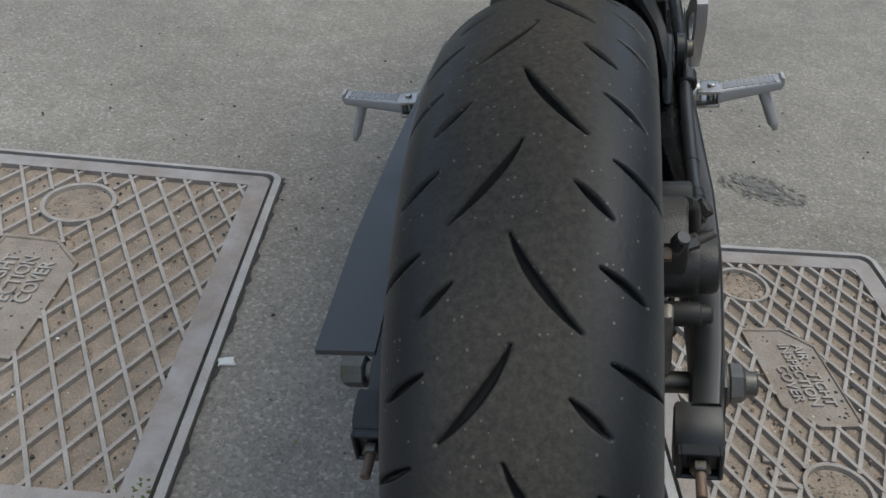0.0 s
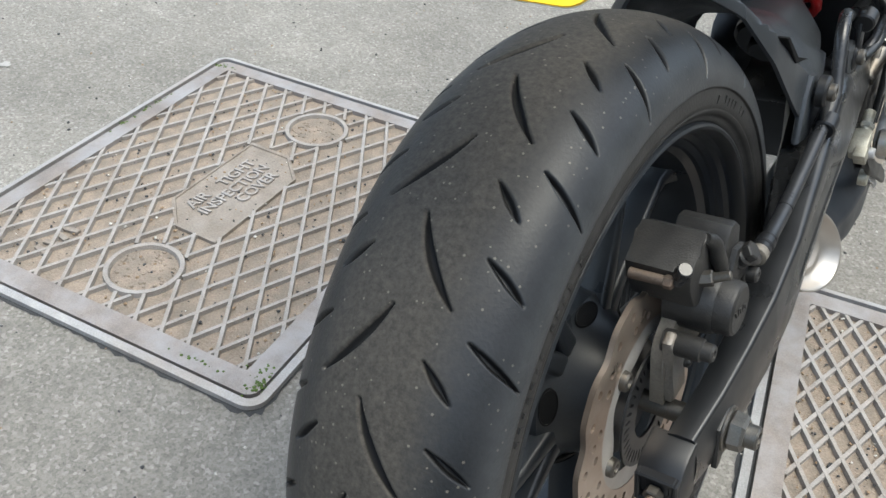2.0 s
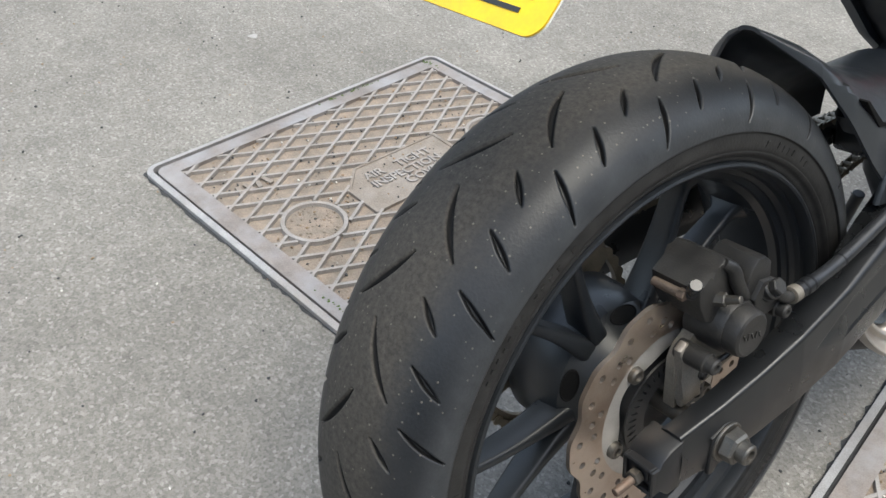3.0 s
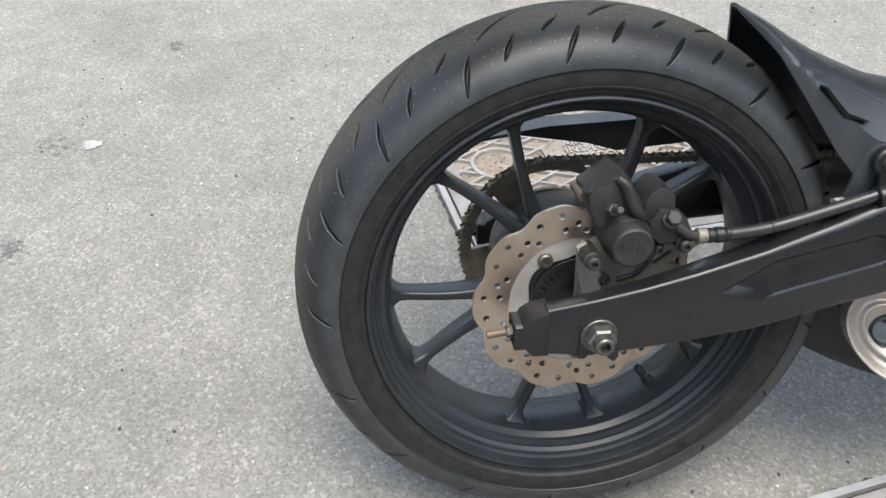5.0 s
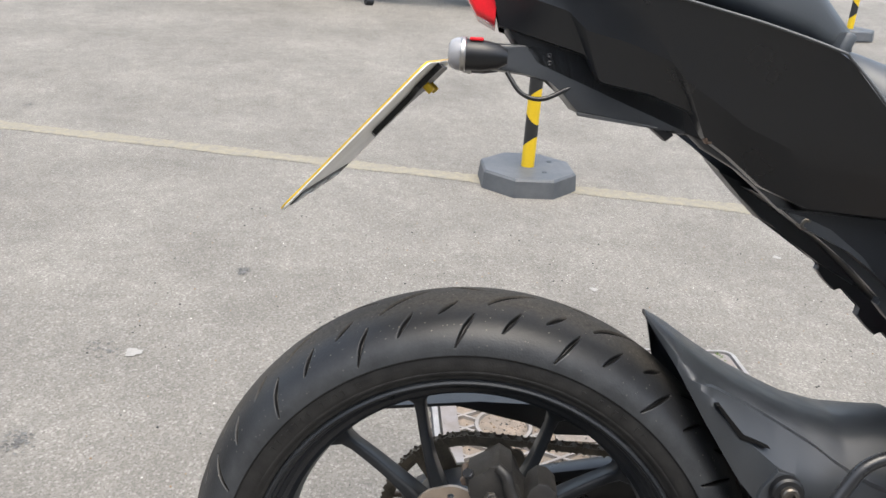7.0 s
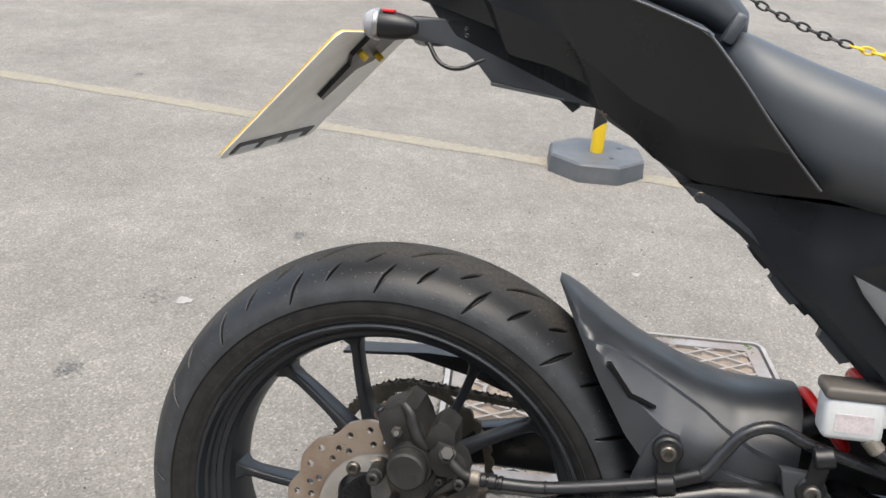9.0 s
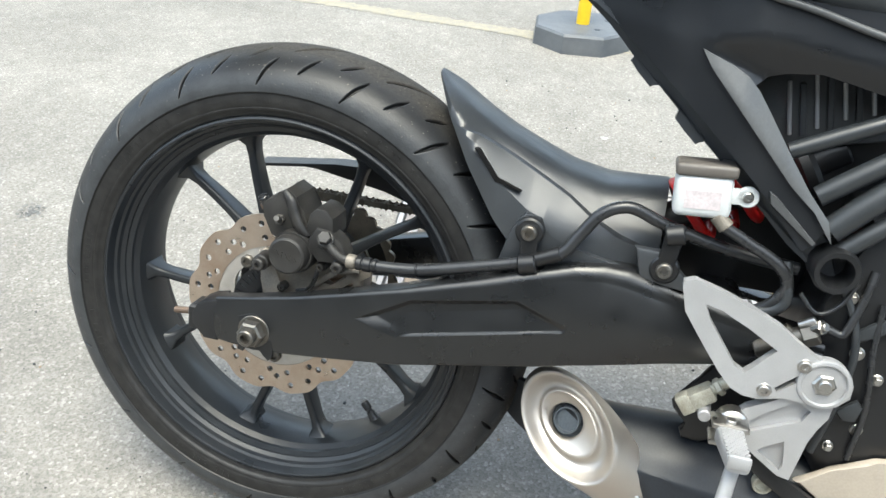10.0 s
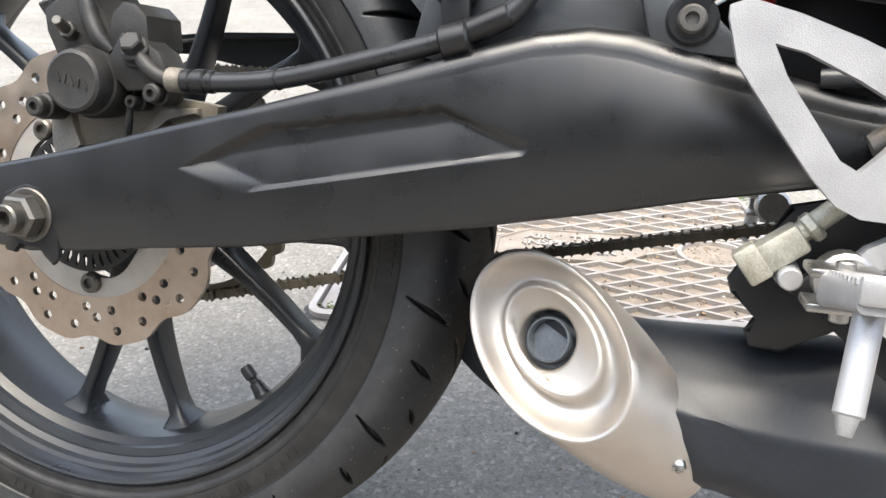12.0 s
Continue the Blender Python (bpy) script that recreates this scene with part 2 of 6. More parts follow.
M = dict(
    asphalt=asphalt_material(),
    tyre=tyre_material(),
    wheel=mat("satin black wheel paint", (0.0170, 0.0195, 0.0228), 0.34, vary=0.2, scale=18, dust=(0.05, 0.048, 0.044), dust_amount=0.15, spec=0.42),
    arm=mat("satin black paint", (0.0085, 0.0092, 0.0102), 0.30, vary=0.2, scale=25, fine=900, bump=0.00002, dust=(0.03, 0.028, 0.025), dust_amount=0.06, spec=0.6),
    plastic=mat("matt black plastic", (0.030, 0.034, 0.039), 0.38, spec=0.7, vary=0.2, scale=20, fine=1200, bump=0.00015, dust=(0.05, 0.05, 0.05), dust_amount=0.2),
    panel=mat("black side panel plastic", (0.0095, 0.0108, 0.0132), 0.32, vary=0.15, scale=15, fine=900, bump=0.0001),
    rubber=mat("black rubber hose", (0.020, 0.021, 0.023), 0.28, vary=0.2, scale=30),
    caliper=mat("dusty black caliper", (0.014, 0.0135, 0.013), 0.5, vary=0.3, scale=50, fine=700, bump=0.0003, dust=(0.060, 0.055, 0.048), dust_amount=0.4, dust_scale=26),
    bracket=mat("brake bracket alloy", (0.22, 0.20, 0.17), 0.55, 0.6, vary=0.25, scale=60, fine=600, bump=0.0003, dust=(0.14, 0.11, 0.08), dust_amount=0.6, dust_scale=25),
    disc=mat("brake disc steel", (0.50, 0.42, 0.35), 0.34, 0.9, vary=0.15, scale=50, fine=1500, dust=(0.30, 0.185, 0.115), dust_amount=0.6, dust_scale=16),
    steel=mat("bare steel", (0.45, 0.44, 0.42), 0.33, 1.0, vary=0.2, scale=90, fine=900, dust=(0.2, 0.14, 0.09), dust_amount=0.3, dust_scale=40),
    rusty=mat("rusty steel", (0.17, 0.135, 0.11), 0.6, 0.7, vary=0.3, scale=120, fine=900, bump=0.0003, dust=(0.16, 0.085, 0.05), dust_amount=0.6, dust_scale=60),
    alloy=mat("cast silver alloy", (0.40, 0.40, 0.405), 0.40, 0.45, vary=0.08, scale=60, fine=1200, bump=0.0002),
    muffler=mat("satin silver end cap", (0.49, 0.455, 0.415), 0.44, 0.9, vary=0.07, scale=60, fine=1800, bump=0.0001),
    sleeve=mat("black muffler sleeve", (0.019, 0.022, 0.027), 0.40, vary=0.2, scale=20, spec=0.35),
    pipe=mat("sooty steel pipe", (0.115, 0.132, 0.150), 0.42, 0.4, vary=0.25, scale=40),
    carrier=mat("pale disc carrier alloy", (0.50, 0.48, 0.45), 0.42, 0.6, vary=0.15, scale=60, fine=900, dust=(0.28, 0.23, 0.18), dust_amount=0.4, dust_scale=24),
    castarm=mat("pale cast arm", (0.24, 0.22, 0.195), 0.5, 0.5, vary=0.25, scale=60, fine=700, bump=0.0003, dust=(0.18, 0.14, 0.10), dust_amount=0.6, dust_scale=30),
    zinc=mat("corroded zinc", (0.42, 0.41, 0.35), 0.5, 0.6, vary=0.3, scale=90, fine=700, bump=0.0003, dust=(0.2, 0.17, 0.12), dust_amount=0.6, dust_scale=60),
    chain=mat("oily chain steel", (0.24, 0.21, 0.165), 0.45, 0.8, vary=0.35, scale=120, fine=900, dust=(0.03, 0.028, 0.025), dust_amount=0.6, dust_scale=60),
    black=mat("deep black plastic", (0.009, 0.0094, 0.0105), 0.4, vary=0.2, scale=20),
    seat=mat("black leatherette", (0.047, 0.055, 0.063), 0.46, spec=0.75, vary=0.12, scale=12, fine=900, bump=0.0001),
    red=mat("red spring paint", (0.55, 0.015, 0.015), 0.3, vary=0.1, scale=30),
    white=mat("translucent white plastic", (0.52, 0.54, 0.54), 0.4, vary=0.06, scale=40),
    cap=mat("grey brown cap plastic", (0.10, 0.09, 0.08), 0.45, vary=0.1, scale=40),
    iron=mat("galvanised cast iron", (0.33, 0.325, 0.32), 0.55, 0.25, vary=0.3, scale=30, fine=500, bump=0.0004, dust=(0.25, 0.20, 0.16), dust_amount=0.6, dust_scale=7),
    rib=mat("dust-covered iron ribs", (0.255, 0.230, 0.208), 0.7, 0.1, vary=0.35, scale=45, fine=500, bump=0.0005, dust=(0.33, 0.32, 0.31), dust_amount=0.7, dust_scale=14),
    rustiron=mat("rust-stained worn iron", (0.215, 0.185, 0.165), 0.55, 0.25, vary=0.3, scale=40, fine=500, bump=0.0004, dust=(0.33, 0.325, 0.33), dust_amount=0.9, dust_scale=9),
    dirt=mat("dusty brown grit", (0.235, 0.190, 0.150), 0.95, vary=0.4, scale=35, fine=350, bump=0.002, dust=(0.150, 0.132, 0.110), dust_amount=0.8, dust_scale=24),
    platedirt=mat("grit-covered iron", (0.205, 0.174, 0.145), 0.9, vary=0.3, scale=40, fine=300, bump=0.001, dust=(0.27, 0.26, 0.245), dust_amount=0.5, dust_scale=18),
    grit=mat("brown grit", (0.24, 0.17, 0.11), 0.95, vary=0.4, scale=200),
    spot=mat("pale gum", (0.325, 0.315, 0.295), 0.8, vary=0.2, scale=90, fine=400, bump=0.0006, dust=(0.235, 0.228, 0.212), dust_amount=1.0, dust_scale=60),
    oil=mat("oil-darkened asphalt", (0.085, 0.083, 0.078), 0.8, vary=0.5, scale=120, fine=300, bump=0.001, dust=(0.2, 0.197, 0.19), dust_amount=1.0, dust_scale=40),
    label=mat("faded print", (0.50, 0.45, 0.46), 0.5, vary=0.2, scale=120),
    # near-black colour that paints the shade inside the hub openings and the slot
    hole_shade=mat("near-black shade of openings", (0.004, 0.004, 0.0042), 0.7, vary=0.2, scale=60, spec=0.2),
    dull=mat("dull zinc steel", (0.14, 0.135, 0.125), 0.45, 0.85, vary=0.25, scale=90, fine=900, dust=(0.12, 0.09, 0.06), dust_amount=0.5, dust_scale=50),
    tubing=mat("grey-black frame paint", (0.024, 0.027, 0.030), 0.36, vary=0.15, scale=30),
    spar=mat("grey frame paint", (0.082, 0.085, 0.088), 0.42, 0.2, vary=0.1, scale=30),
    tan=mat("warm grey engine cover", (0.40, 0.35, 0.29), 0.45, 0.2, vary=0.1, scale=40),
    paving=mat("pale concrete", (0.27, 0.24, 0.20), 0.9, vary=0.2, scale=6, fine=120, bump=0.001),
    yellow=mat("yellow plate", (0.85, 0.56, 0.01), 0.35, vary=0.06, scale=30, dust=(0.40, 0.24, 0.05), dust_amount=0.6, dust_scale=18),
    ink=mat("black ink", (0.02, 0.02, 0.02), 0.5, vary=0.1, scale=30),
    plateback=mat("dirty plate back", (0.86, 0.86, 0.81), 0.35, vary=0.1, scale=25, dust=(0.55, 0.52, 0.44), dust_amount=0.5, dust_scale=14),
    paint=mat("faded yellow road paint", (0.250, 0.226, 0.168), 0.85, vary=0.3, scale=40, fine=300, bump=0.0012, dust=(0.195, 0.186, 0.166), dust_amount=1.0, dust_scale=30),
    post=mat("yellow post plastic", (0.75, 0.50, 0.02), 0.4, vary=0.1, scale=20),
    base=mat("grey black rubber base", (0.080, 0.089, 0.099), 0.55, vary=0.2, scale=20, dust=(0.2, 0.2, 0.2), dust_amount=0.3),
    moss=mat("green moss", (0.07, 0.11, 0.025), 0.95, vary=0.4, scale=150, fine=500, bump=0.002),
    stone=mat("pale grit stone", (0.5, 0.48, 0.44), 0.9, vary=0.3, scale=150),
    lens=mat("red lamp lens", (0.75, 0.02, 0.03), 0.15, vary=0.1, scale=60),
    clear=mat("smoked indicator lens", (0.30, 0.30, 0.31), 0.10, vary=0.05, scale=60),
    tar=mat("dark tar patch", (0.035, 0.036, 0.038), 0.8, vary=0.3, scale=30, fine=300, bump=0.001),
)


# ---- mesh helpers ----
def part(name, bm, material, parent=None, label="", smooth=35, at=None):
    """Links a bmesh as one mesh object under a thing or a part."""
    me = bpy.data.meshes.new(name)
    bmesh.ops.recalc_face_normals(bm, faces=bm.faces[:])
    bm.to_mesh(me)
    bm.free()
    me.materials.append(M[material])
    if smooth:
        me.shade_smooth()
        me.set_sharp_from_angle(angle=radians(smooth))
    ob = new(name, me)
    ob.parent = parent
    if at:
        ob.location = at
    elif parent is not None and parent.type == "EMPTY" and parent.name.startswith("motorcycle"):
        ob.location = (0, 0, AXLE)
    if label:
        tagged(ob, label)
    return ob


def add_loops(bm, loops, closed_ends=True, wrap=True):
    """Skins closed loops of equal length."""
    rows = [[bm.verts.new(p) for p in lp] for lp in loops]
    k = len(rows[0])
    for a, b in zip(rows, rows[1:]):
        for i in range(k if wrap else k - 1):
            bm.faces.new((a[i], a[(i + 1) % k], b[(i + 1) % k], b[i]))
    if closed_ends:
        bm.faces.new(rows[0])
        bm.faces.new(rows[-1][::-1])
    return bm


def lathe(bm, profile, n=48, axis="x", origin=(0, 0, 0), closed=False):
    """Turns (along, radius) pairs round an axis."""
    loops = []
    for a, r in profile:
        lp = []
        for i in range(n):
            c, s = r * math.cos(2 * math.pi * i / n), r * math.sin(2 * math.pi * i / n)
            v = {"x": (a, c, s), "y": (s, a, c), "z": (c, s, a)}[axis]
            lp.append(tuple(v[k] + origin[k] for k in range(3)))
        loops.append(lp)
    if closed:
        loops.append(loops[0])
        rows = [[bm.verts.new(p) for p in lp] for lp in loops[:-1]]
        rows.append(rows[0])
        for a, b in zip(rows, rows[1:]):
            for i in range(n):
                bm.faces.new((a[i], a[(i + 1) % n], b[(i + 1) % n], b[i]))
        return bm
    return add_loops(bm, loops)


def rod(bm, p0, p1, r0, r1=None, n=16, hexa=False):
    """A cylinder or hexagon from p0 to p1 with chamfered ends."""
    r1 = r0 if r1 is None else r1
    n = 6 if hexa else n
    p0, p1 = Vector(p0), Vector(p1)
    d = p1 - p0
    q = d.to_track_quat("Z", "Y").to_matrix()
    ch = min(0.15 * min(r0, r1), 0.3 * d.length)
    loops = []
    for dist, r in ((0, r0 - ch), (ch, r0), (d.length - ch, r1), (d.length, r1 - ch)):
        loops.append([p0 + q @ Vector((r * math.cos(2 * math.pi * i / n), r * math.sin(2 * math.pi * i / n), dist)) for i in range(n)])
    return add_loops(bm, loops)


def curve_points(pts, steps=8):
    """A smooth curve through the points."""
    p = [Vector(v) for v in pts]
    p = [2 * p[0] - p[1]] + p + [2 * p[-1] - p[-2]]
    out = []
    for i in range(1, len(p) - 2):
        for k in range(steps):
            t = k / steps
            out.append(0.5 * (2 * p[i] + (p[i + 1] - p[i - 1]) * t + (2 * p[i - 1] - 5 * p[i] + 4 * p[i + 1] - p[i + 2]) * t * t + (3 * p[i] - p[i - 1] - 3 * p[i + 1] + p[i + 2]) * t ** 3))
    out.append(p[-2])
    return out


def tube(bm, pts, r, n=12, steps=8, smooth=True):
    p = curve_points(pts, steps) if smooth else [Vector(v) for v in pts]
    loops = []
    up = Vector((0.3, 0.2, 0.93))
    for i, v in enumerate(p):
        d = (p[min(i + 1, len(p) - 1)] - p[max(i - 1, 0)]).normalized()
        a = d.cross(up).normalized()
        b = a.cross(d)
        up = b
        rr = r(i / (len(p) - 1)) if callable(r) else r
        loops.append([v + rr * (a * math.cos(2 * math.pi * k / n) + b * math.sin(2 * math.pi * k / n)) for k in range(n)])
    return add_loops(bm, loops)


def slab(bm, outline, x0, x1, bevel=0.003, seg=2, shear=None):
    """An outline in (y, z), made thick from x0 to x1, edges rounded. shear(y, z) shifts x."""
    sh = shear or (lambda y, zz: 0.0)
    loops = []
    for x in (x0, x1):
        lp = [bm.verts.new((x + sh(y, zz), y, zz)) for y, zz in outline]
        loops.append(lp)
    k = len(outline)
    caps = [bm.faces.new(loops[0]), bm.faces.new(loops[1][::-1])]
    for i in range(k):
        bm.faces.new((loops[0][i], loops[0][(i + 1) % k], loops[1][(i + 1) % k], loops[1][i]))
    if bevel:
        edges = {e for f in caps for e in f.edges}
        bmesh.ops.bevel(bm, geom=list(edges), offset=bevel, segments=seg, affect="EDGES", profile=0.5)
    return bm


def skin(bm, outline, thick, depth, cell=0.008):
    """A moulded panel: an outline in (y, z) whose face lies at depth(y, z), cut fine enough to bend, with a turned-in rim."""
    face = bm.faces.new([bm.verts.new((0.0, y, zz)) for y, zz in outline])
    face.normal_update()
    bmesh.ops.triangulate(bm, faces=[face])
    for axis in (1, 2):
        lo, hi = min(v.co[axis] for v in bm.verts), max(v.co[axis] for v in bm.verts)
        no = Vector((0, 1, 0)) if axis == 1 else Vector((0, 0, 1))
        for k in range(1, int((hi - lo) / cell)):
            bmesh.ops.bisect_plane(bm, geom=bm.verts[:] + bm.edges[:] + bm.faces[:], dist=1e-6, plane_co=no * (lo + k * cell), plane_no=no)
    rim = [e for e in bm.edges if e.is_boundary]
    made = [v for v in bmesh.ops.extrude_edge_only(bm, edges=rim)["geom"] if isinstance(v, bmesh.types.BMVert)]
    back = set(made)
    for v in bm.verts:
        v.co.x = depth(v.co.y, v.co.z) - (thick if v in back else 0.0)
    bmesh.ops.recalc_face_normals(bm, faces=bm.faces[:])
    return bm


def block(bm, c, s, bevel=0.002, rot=None, seg=2):
    """A box with rounded edges."""
    m = Matrix.Translation(c) @ (rot.to_4x4() if rot else Matrix.Identity(4)) @ Matrix.Diagonal((*s, 1))
    r = bmesh.ops.create_cube(bm, size=1, matrix=m)
    if bevel:
        edges = list({e for v in r["verts"] for e in v.link_edges})
        bmesh.ops.bevel(bm, geom=edges, offset=bevel, segments=seg, affect="EDGES", profile=0.5)
    return bm


def pierced(bm, outer, holes, x0, x1, shear=None):
    """A flat plate in (y, z) with holes through it."""
    sh = shear or (lambda y, zz: 0.0)
    from mathutils.geometry import delaunay_2d_cdt
    pts, edges = [], []
    for lp in [outer] + holes:
        s = len(pts)
        pts += [Vector(p) for p in lp]
        edges += [(s + i, s + (i + 1) % len(lp)) for i in range(len(lp))]
    v, e, f, ov = delaunay_2d_cdt(pts, edges, [], 1, 1e-6)[:4]

    def inside(p, lp):
        c = False
        for i in range(len(lp)):
            a, b = lp[i], lp[i - 1]
            if (a[1] > p[1]) != (b[1] > p[1]) and p[0] < (b[0] - a[0]) * (p[1] - a[1]) / (b[1] - a[1]) + a[0]:
                c = not c
        return c

    keep = []
    for tri in f:
        c = sum((Vector(v[i]) for i in tri), Vector((0, 0))) / len(tri)
        if inside(c, outer) and not any(inside(c, hl) for hl in holes):
            keep.append(tri)
    front = [bm.verts.new((x1 + sh(*p), p[0], p[1])) for p in v]
    back = [bm.verts.new((x0 + sh(*p), p[0], p[1])) for p in v]
    count = {}
    for tri in keep:
        bm.faces.new([front[i] for i in tri])
        bm.faces.new([back[i] for i in reversed(tri)])
        for i in range(len(tri)):
            a, b = tri[i], tri[(i + 1) % len(tri)]
            count.setdefault((min(a, b), max(a, b)), []).append((a, b))
    for k, use in count.items():
        if len(use) == 1:
            a, b = use[0]
            bm.faces.new((front[b], front[a], back[a], back[b]))
    for q in front + back:
        if not q.link_faces:
            bm.verts.remove(q)
    return bm


def circle(cy, cz, r, n=16, ry=None, turn=0.0):
    ry = r if ry is None else ry
    c, s = math.cos(turn), math.sin(turn)
    out = []
    for i in range(n):
        u, v = r * math.cos(2 * math.pi * i / n), ry * math.sin(2 * math.pi * i / n)
        out.append((cy + u * c - v * s, cz + u * s + v * c))
    return out


def round_rect(x0, x1, z0, z1, r, n=5):
    """A rounded rectangle as (x, z) pairs."""
    out = []
    for cx, cz, a in ((x1 - r, z1 - r, 0), (x0 + r, z1 - r, 90), (x0 + r, z0 + r, 180), (x1 - r, z0 + r, 270)):
        for i in range(n + 1):
            t = radians(a + 90 * i / n)
            out.append((cx + r * math.cos(t), cz + r * math.sin(t)))
    return out


def lerp_rows(rows, v):
    """Interpolates rows of (key, values...) smoothly at key v."""
    if v <= rows[0][0]:
        return rows[0][1:]
    for a, b in zip(rows, rows[1:]):
        if v <= b[0]:
            t = (v - a[0]) / (b[0] - a[0])
            return tuple(p + (q - p) * t for p, q in zip(a[1:], b[1:]))
    return rows[-1][1:]


def lettering(text, size, depth):
    """Raised letters in the built-in font as a bmesh, centred, lying in x and y."""
    cu = bpy.data.curves.new("letters", "FONT")
    cu.body, cu.size, cu.extrude, cu.align_x, cu.align_y, cu.space_line, cu.offset = text, size, depth, "CENTER", "CENTER", 0.95, size * 0.018
    ob = bpy.data.objects.new("letters", cu)
    scene.collection.objects.link(ob)
    me = bpy.data.meshes.new_from_object(ob.evaluated_get(bpy.context.evaluated_depsgraph_get()))
    bm = bmesh.new()
    bm.from_mesh(me)
    bpy.data.objects.remove(ob)
    bpy.data.meshes.remove(me)
    return bm


# ---- ground ----
AXLE, LEAN = 0.306, 11.61


def rise(x):
    """The lot climbs gently beyond the bay line."""
    return max(0.0, 0.05 * (-2.9 - x))


bm = bmesh.new()
rows = []
for x in (-60, -40, -20, -10, -6, -4, -3.2, -2.9, -2.5, -1.5, 0, 1.5, 5, 20, 60):
    rows.append([bm.verts.new((x, y, rise(max(x, -20)))) for y in (-60, -20, -8, -3, -1, 0, 1, 3, 8, 20, 60)])
for p, q in zip(rows, rows[1:]):
    for i in range(len(p) - 1):
        bm.faces.new((p[i], q[i], q[i + 1], p[i + 1]))
tagged(part("ground", bm, "asphalt", smooth=0), "worn grey asphalt of a parking lot", "ground", kind="structure")
bm = bmesh.new()
vs = [bm.verts.new((x, y, rise(x) + 0.006)) for x, y in ((-4.0, -3.55), (-19.9, -5.4), (-19.9, -13.9), (-4.0, -13.9))]
bm.faces.new(vs)
tagged(part("pavement", bm, "paving", smooth=0), "pale concrete apron beside the asphalt", "pavement", kind="structure")


# unseen walls added to darken low sky light and side reflections on the bike
def unseen_wall(name, x0, x1, y0, y1, h):
    b = bmesh.new()
    block(b, ((x0 + x1) / 2, (y0 + y1) / 2, h / 2), (abs(x1 - x0), abs(y1 - y0), h), 0)
    tagged(part(name, b, "blocker", smooth=0), "unseen dull wall added to cut side light and reflections", "wall", kind="structure")


M["blocker"] = mat("dull light blocker", (0.16, 0.155, 0.145), 0.9, vary=0.2, scale=2, fine=60, bump=0.002)
unseen_wall("blocker_east", 6.0, 6.3, -24, 24, 4.4)
unseen_wall("blocker_west", -24.3, -24, -24, 24, 4.5)
unseen_wall("blocker_south", -24, 6.0, -24.3, -24, 4.5)
unseen_wall("blocker_north", -24, 6.0, 24, 24.3, 4.5)


def inspection_cover(name, centre, size, turn, text_turn, holes, label):
    """A cast cover in its frame: lozenge ribs over grit, two lifting rings, a plate of raised letters."""
    w, d = size
    thing = new(name)
    thing.matrix_basis = pose(*centre, 0, 0, turn)
    tagged(thing, label, "manhole cover", group="inspection covers")

    def ring(x, y, z0, z1, r, hole, n=8):
        b = bmesh.new()
        o = round_rect(-x, x, -y, y, r, n)
        i = round_rect(-x + hole, x - hole, -y + hole, y - hole, max(r - hole, 0.004), n)
        k = len(o)
        ov, iv = [b.verts.new((*p, z1 - 0.002)) for p in o], [b.verts.new((*p, z1)) for p in i]
        ob2, ib = [b.verts.new((*p, z0)) for p in o], [b.verts.new((*p, z0)) for p in i]
        for q in range(k):
            r2 = (q + 1) % k
            b.faces.new((ov[q], ov[r2], iv[r2], iv[q]))
            b.faces.new((ob2[r2], ob2[q], ib[q], ib[r2]))
            b.faces.new((ov[r2], ov[q], ob2[q], ob2[r2]))
            b.faces.new((iv[q], iv[r2], ib[r2], ib[q]))
        return b

    hw, hd = w / 2, d / 2
    part("frame", ring(hw, hd, 0.0, 0.011, 0.028, 0.011), "iron", thing, "worn galvanised frame", 30)
    b = bmesh.new()
    seam = [b.verts.new((*p, 0.0006)) for p in round_rect(-hw + 0.01, hw - 0.01, -hd + 0.01, hd - 0.01, 0.02)]
    b.faces.new(seam)
    part("seam", b, "tar", thing, "dirt-filled seam", 0)
    # a dark, uneven gap between the frame and the asphalt
    b = bmesh.new()
    gap = random.Random(int(100 * w))
    o, i = round_rect(-hw, hw, -hd, hd, 0.028, 6), []
    dense = []
    for q in range(len(o)):
        p0, p1 = Vector(o[q]), Vector(o[(q + 1) % len(o)])
        steps = max(1, int((p1 - p0).length / 0.012))
        dense += [p0.lerp(p1, k / steps) for k in range(steps)]
    rims = []
    for v in dense:
        g = 0.002 + 0.007 * gap.random() ** 2
        rims.append((b.verts.new((v.x * 0.998, v.y * 0.998, 0.0012)), b.verts.new((v.x * (1 + g / hw), v.y * (1 + g / hd), 0.0012))))
    for q in range(len(rims)):
        (p0, p1), (p2, p3) = rims[q], rims[(q + 1) % len(rims)]
        b.faces.new((p0, p1, p3, p2))
    part("edge_gap", b, "tar", thing, "dark dirt along the frame's edge", 0)
    lw, ld = hw - 0.017, hd - 0.017
    b = bmesh.new()
    top = round_rect(-lw + 0.03, lw - 0.03, -ld + 0.03, ld - 0.03, 0.004)
    b.faces.new([b.verts.new((*p, 0.0022)) for p in top])
    lid = part("lid", b, "dirt", thing, "brown grit packed between the ribs", 0)
    part("border", ring(lw, ld, 0.0, 0.0105, 0.018, 0.033), "rustiron", lid, "smooth worn border", 30)
    # lozenge ribs, clipped by the border, the rings and the lettered plate
    b = bmesh.new()
    iw, idp = lw - 0.032, ld - 0.032
    pl, pw, cut = 0.205 * w, 0.105 * w, 0.08 * w
    ct, st = math.cos(radians(text_turn)), math.sin(radians(text_turn))

    def free(x, y):
        if abs(x) > iw or abs(y) > idp:
            return False
        if any(math.hypot(x - hx, y - hy) < 0.095 * w for hx, hy in holes):
            return False
        u, v = x * ct + y * st, -x * st + y * ct
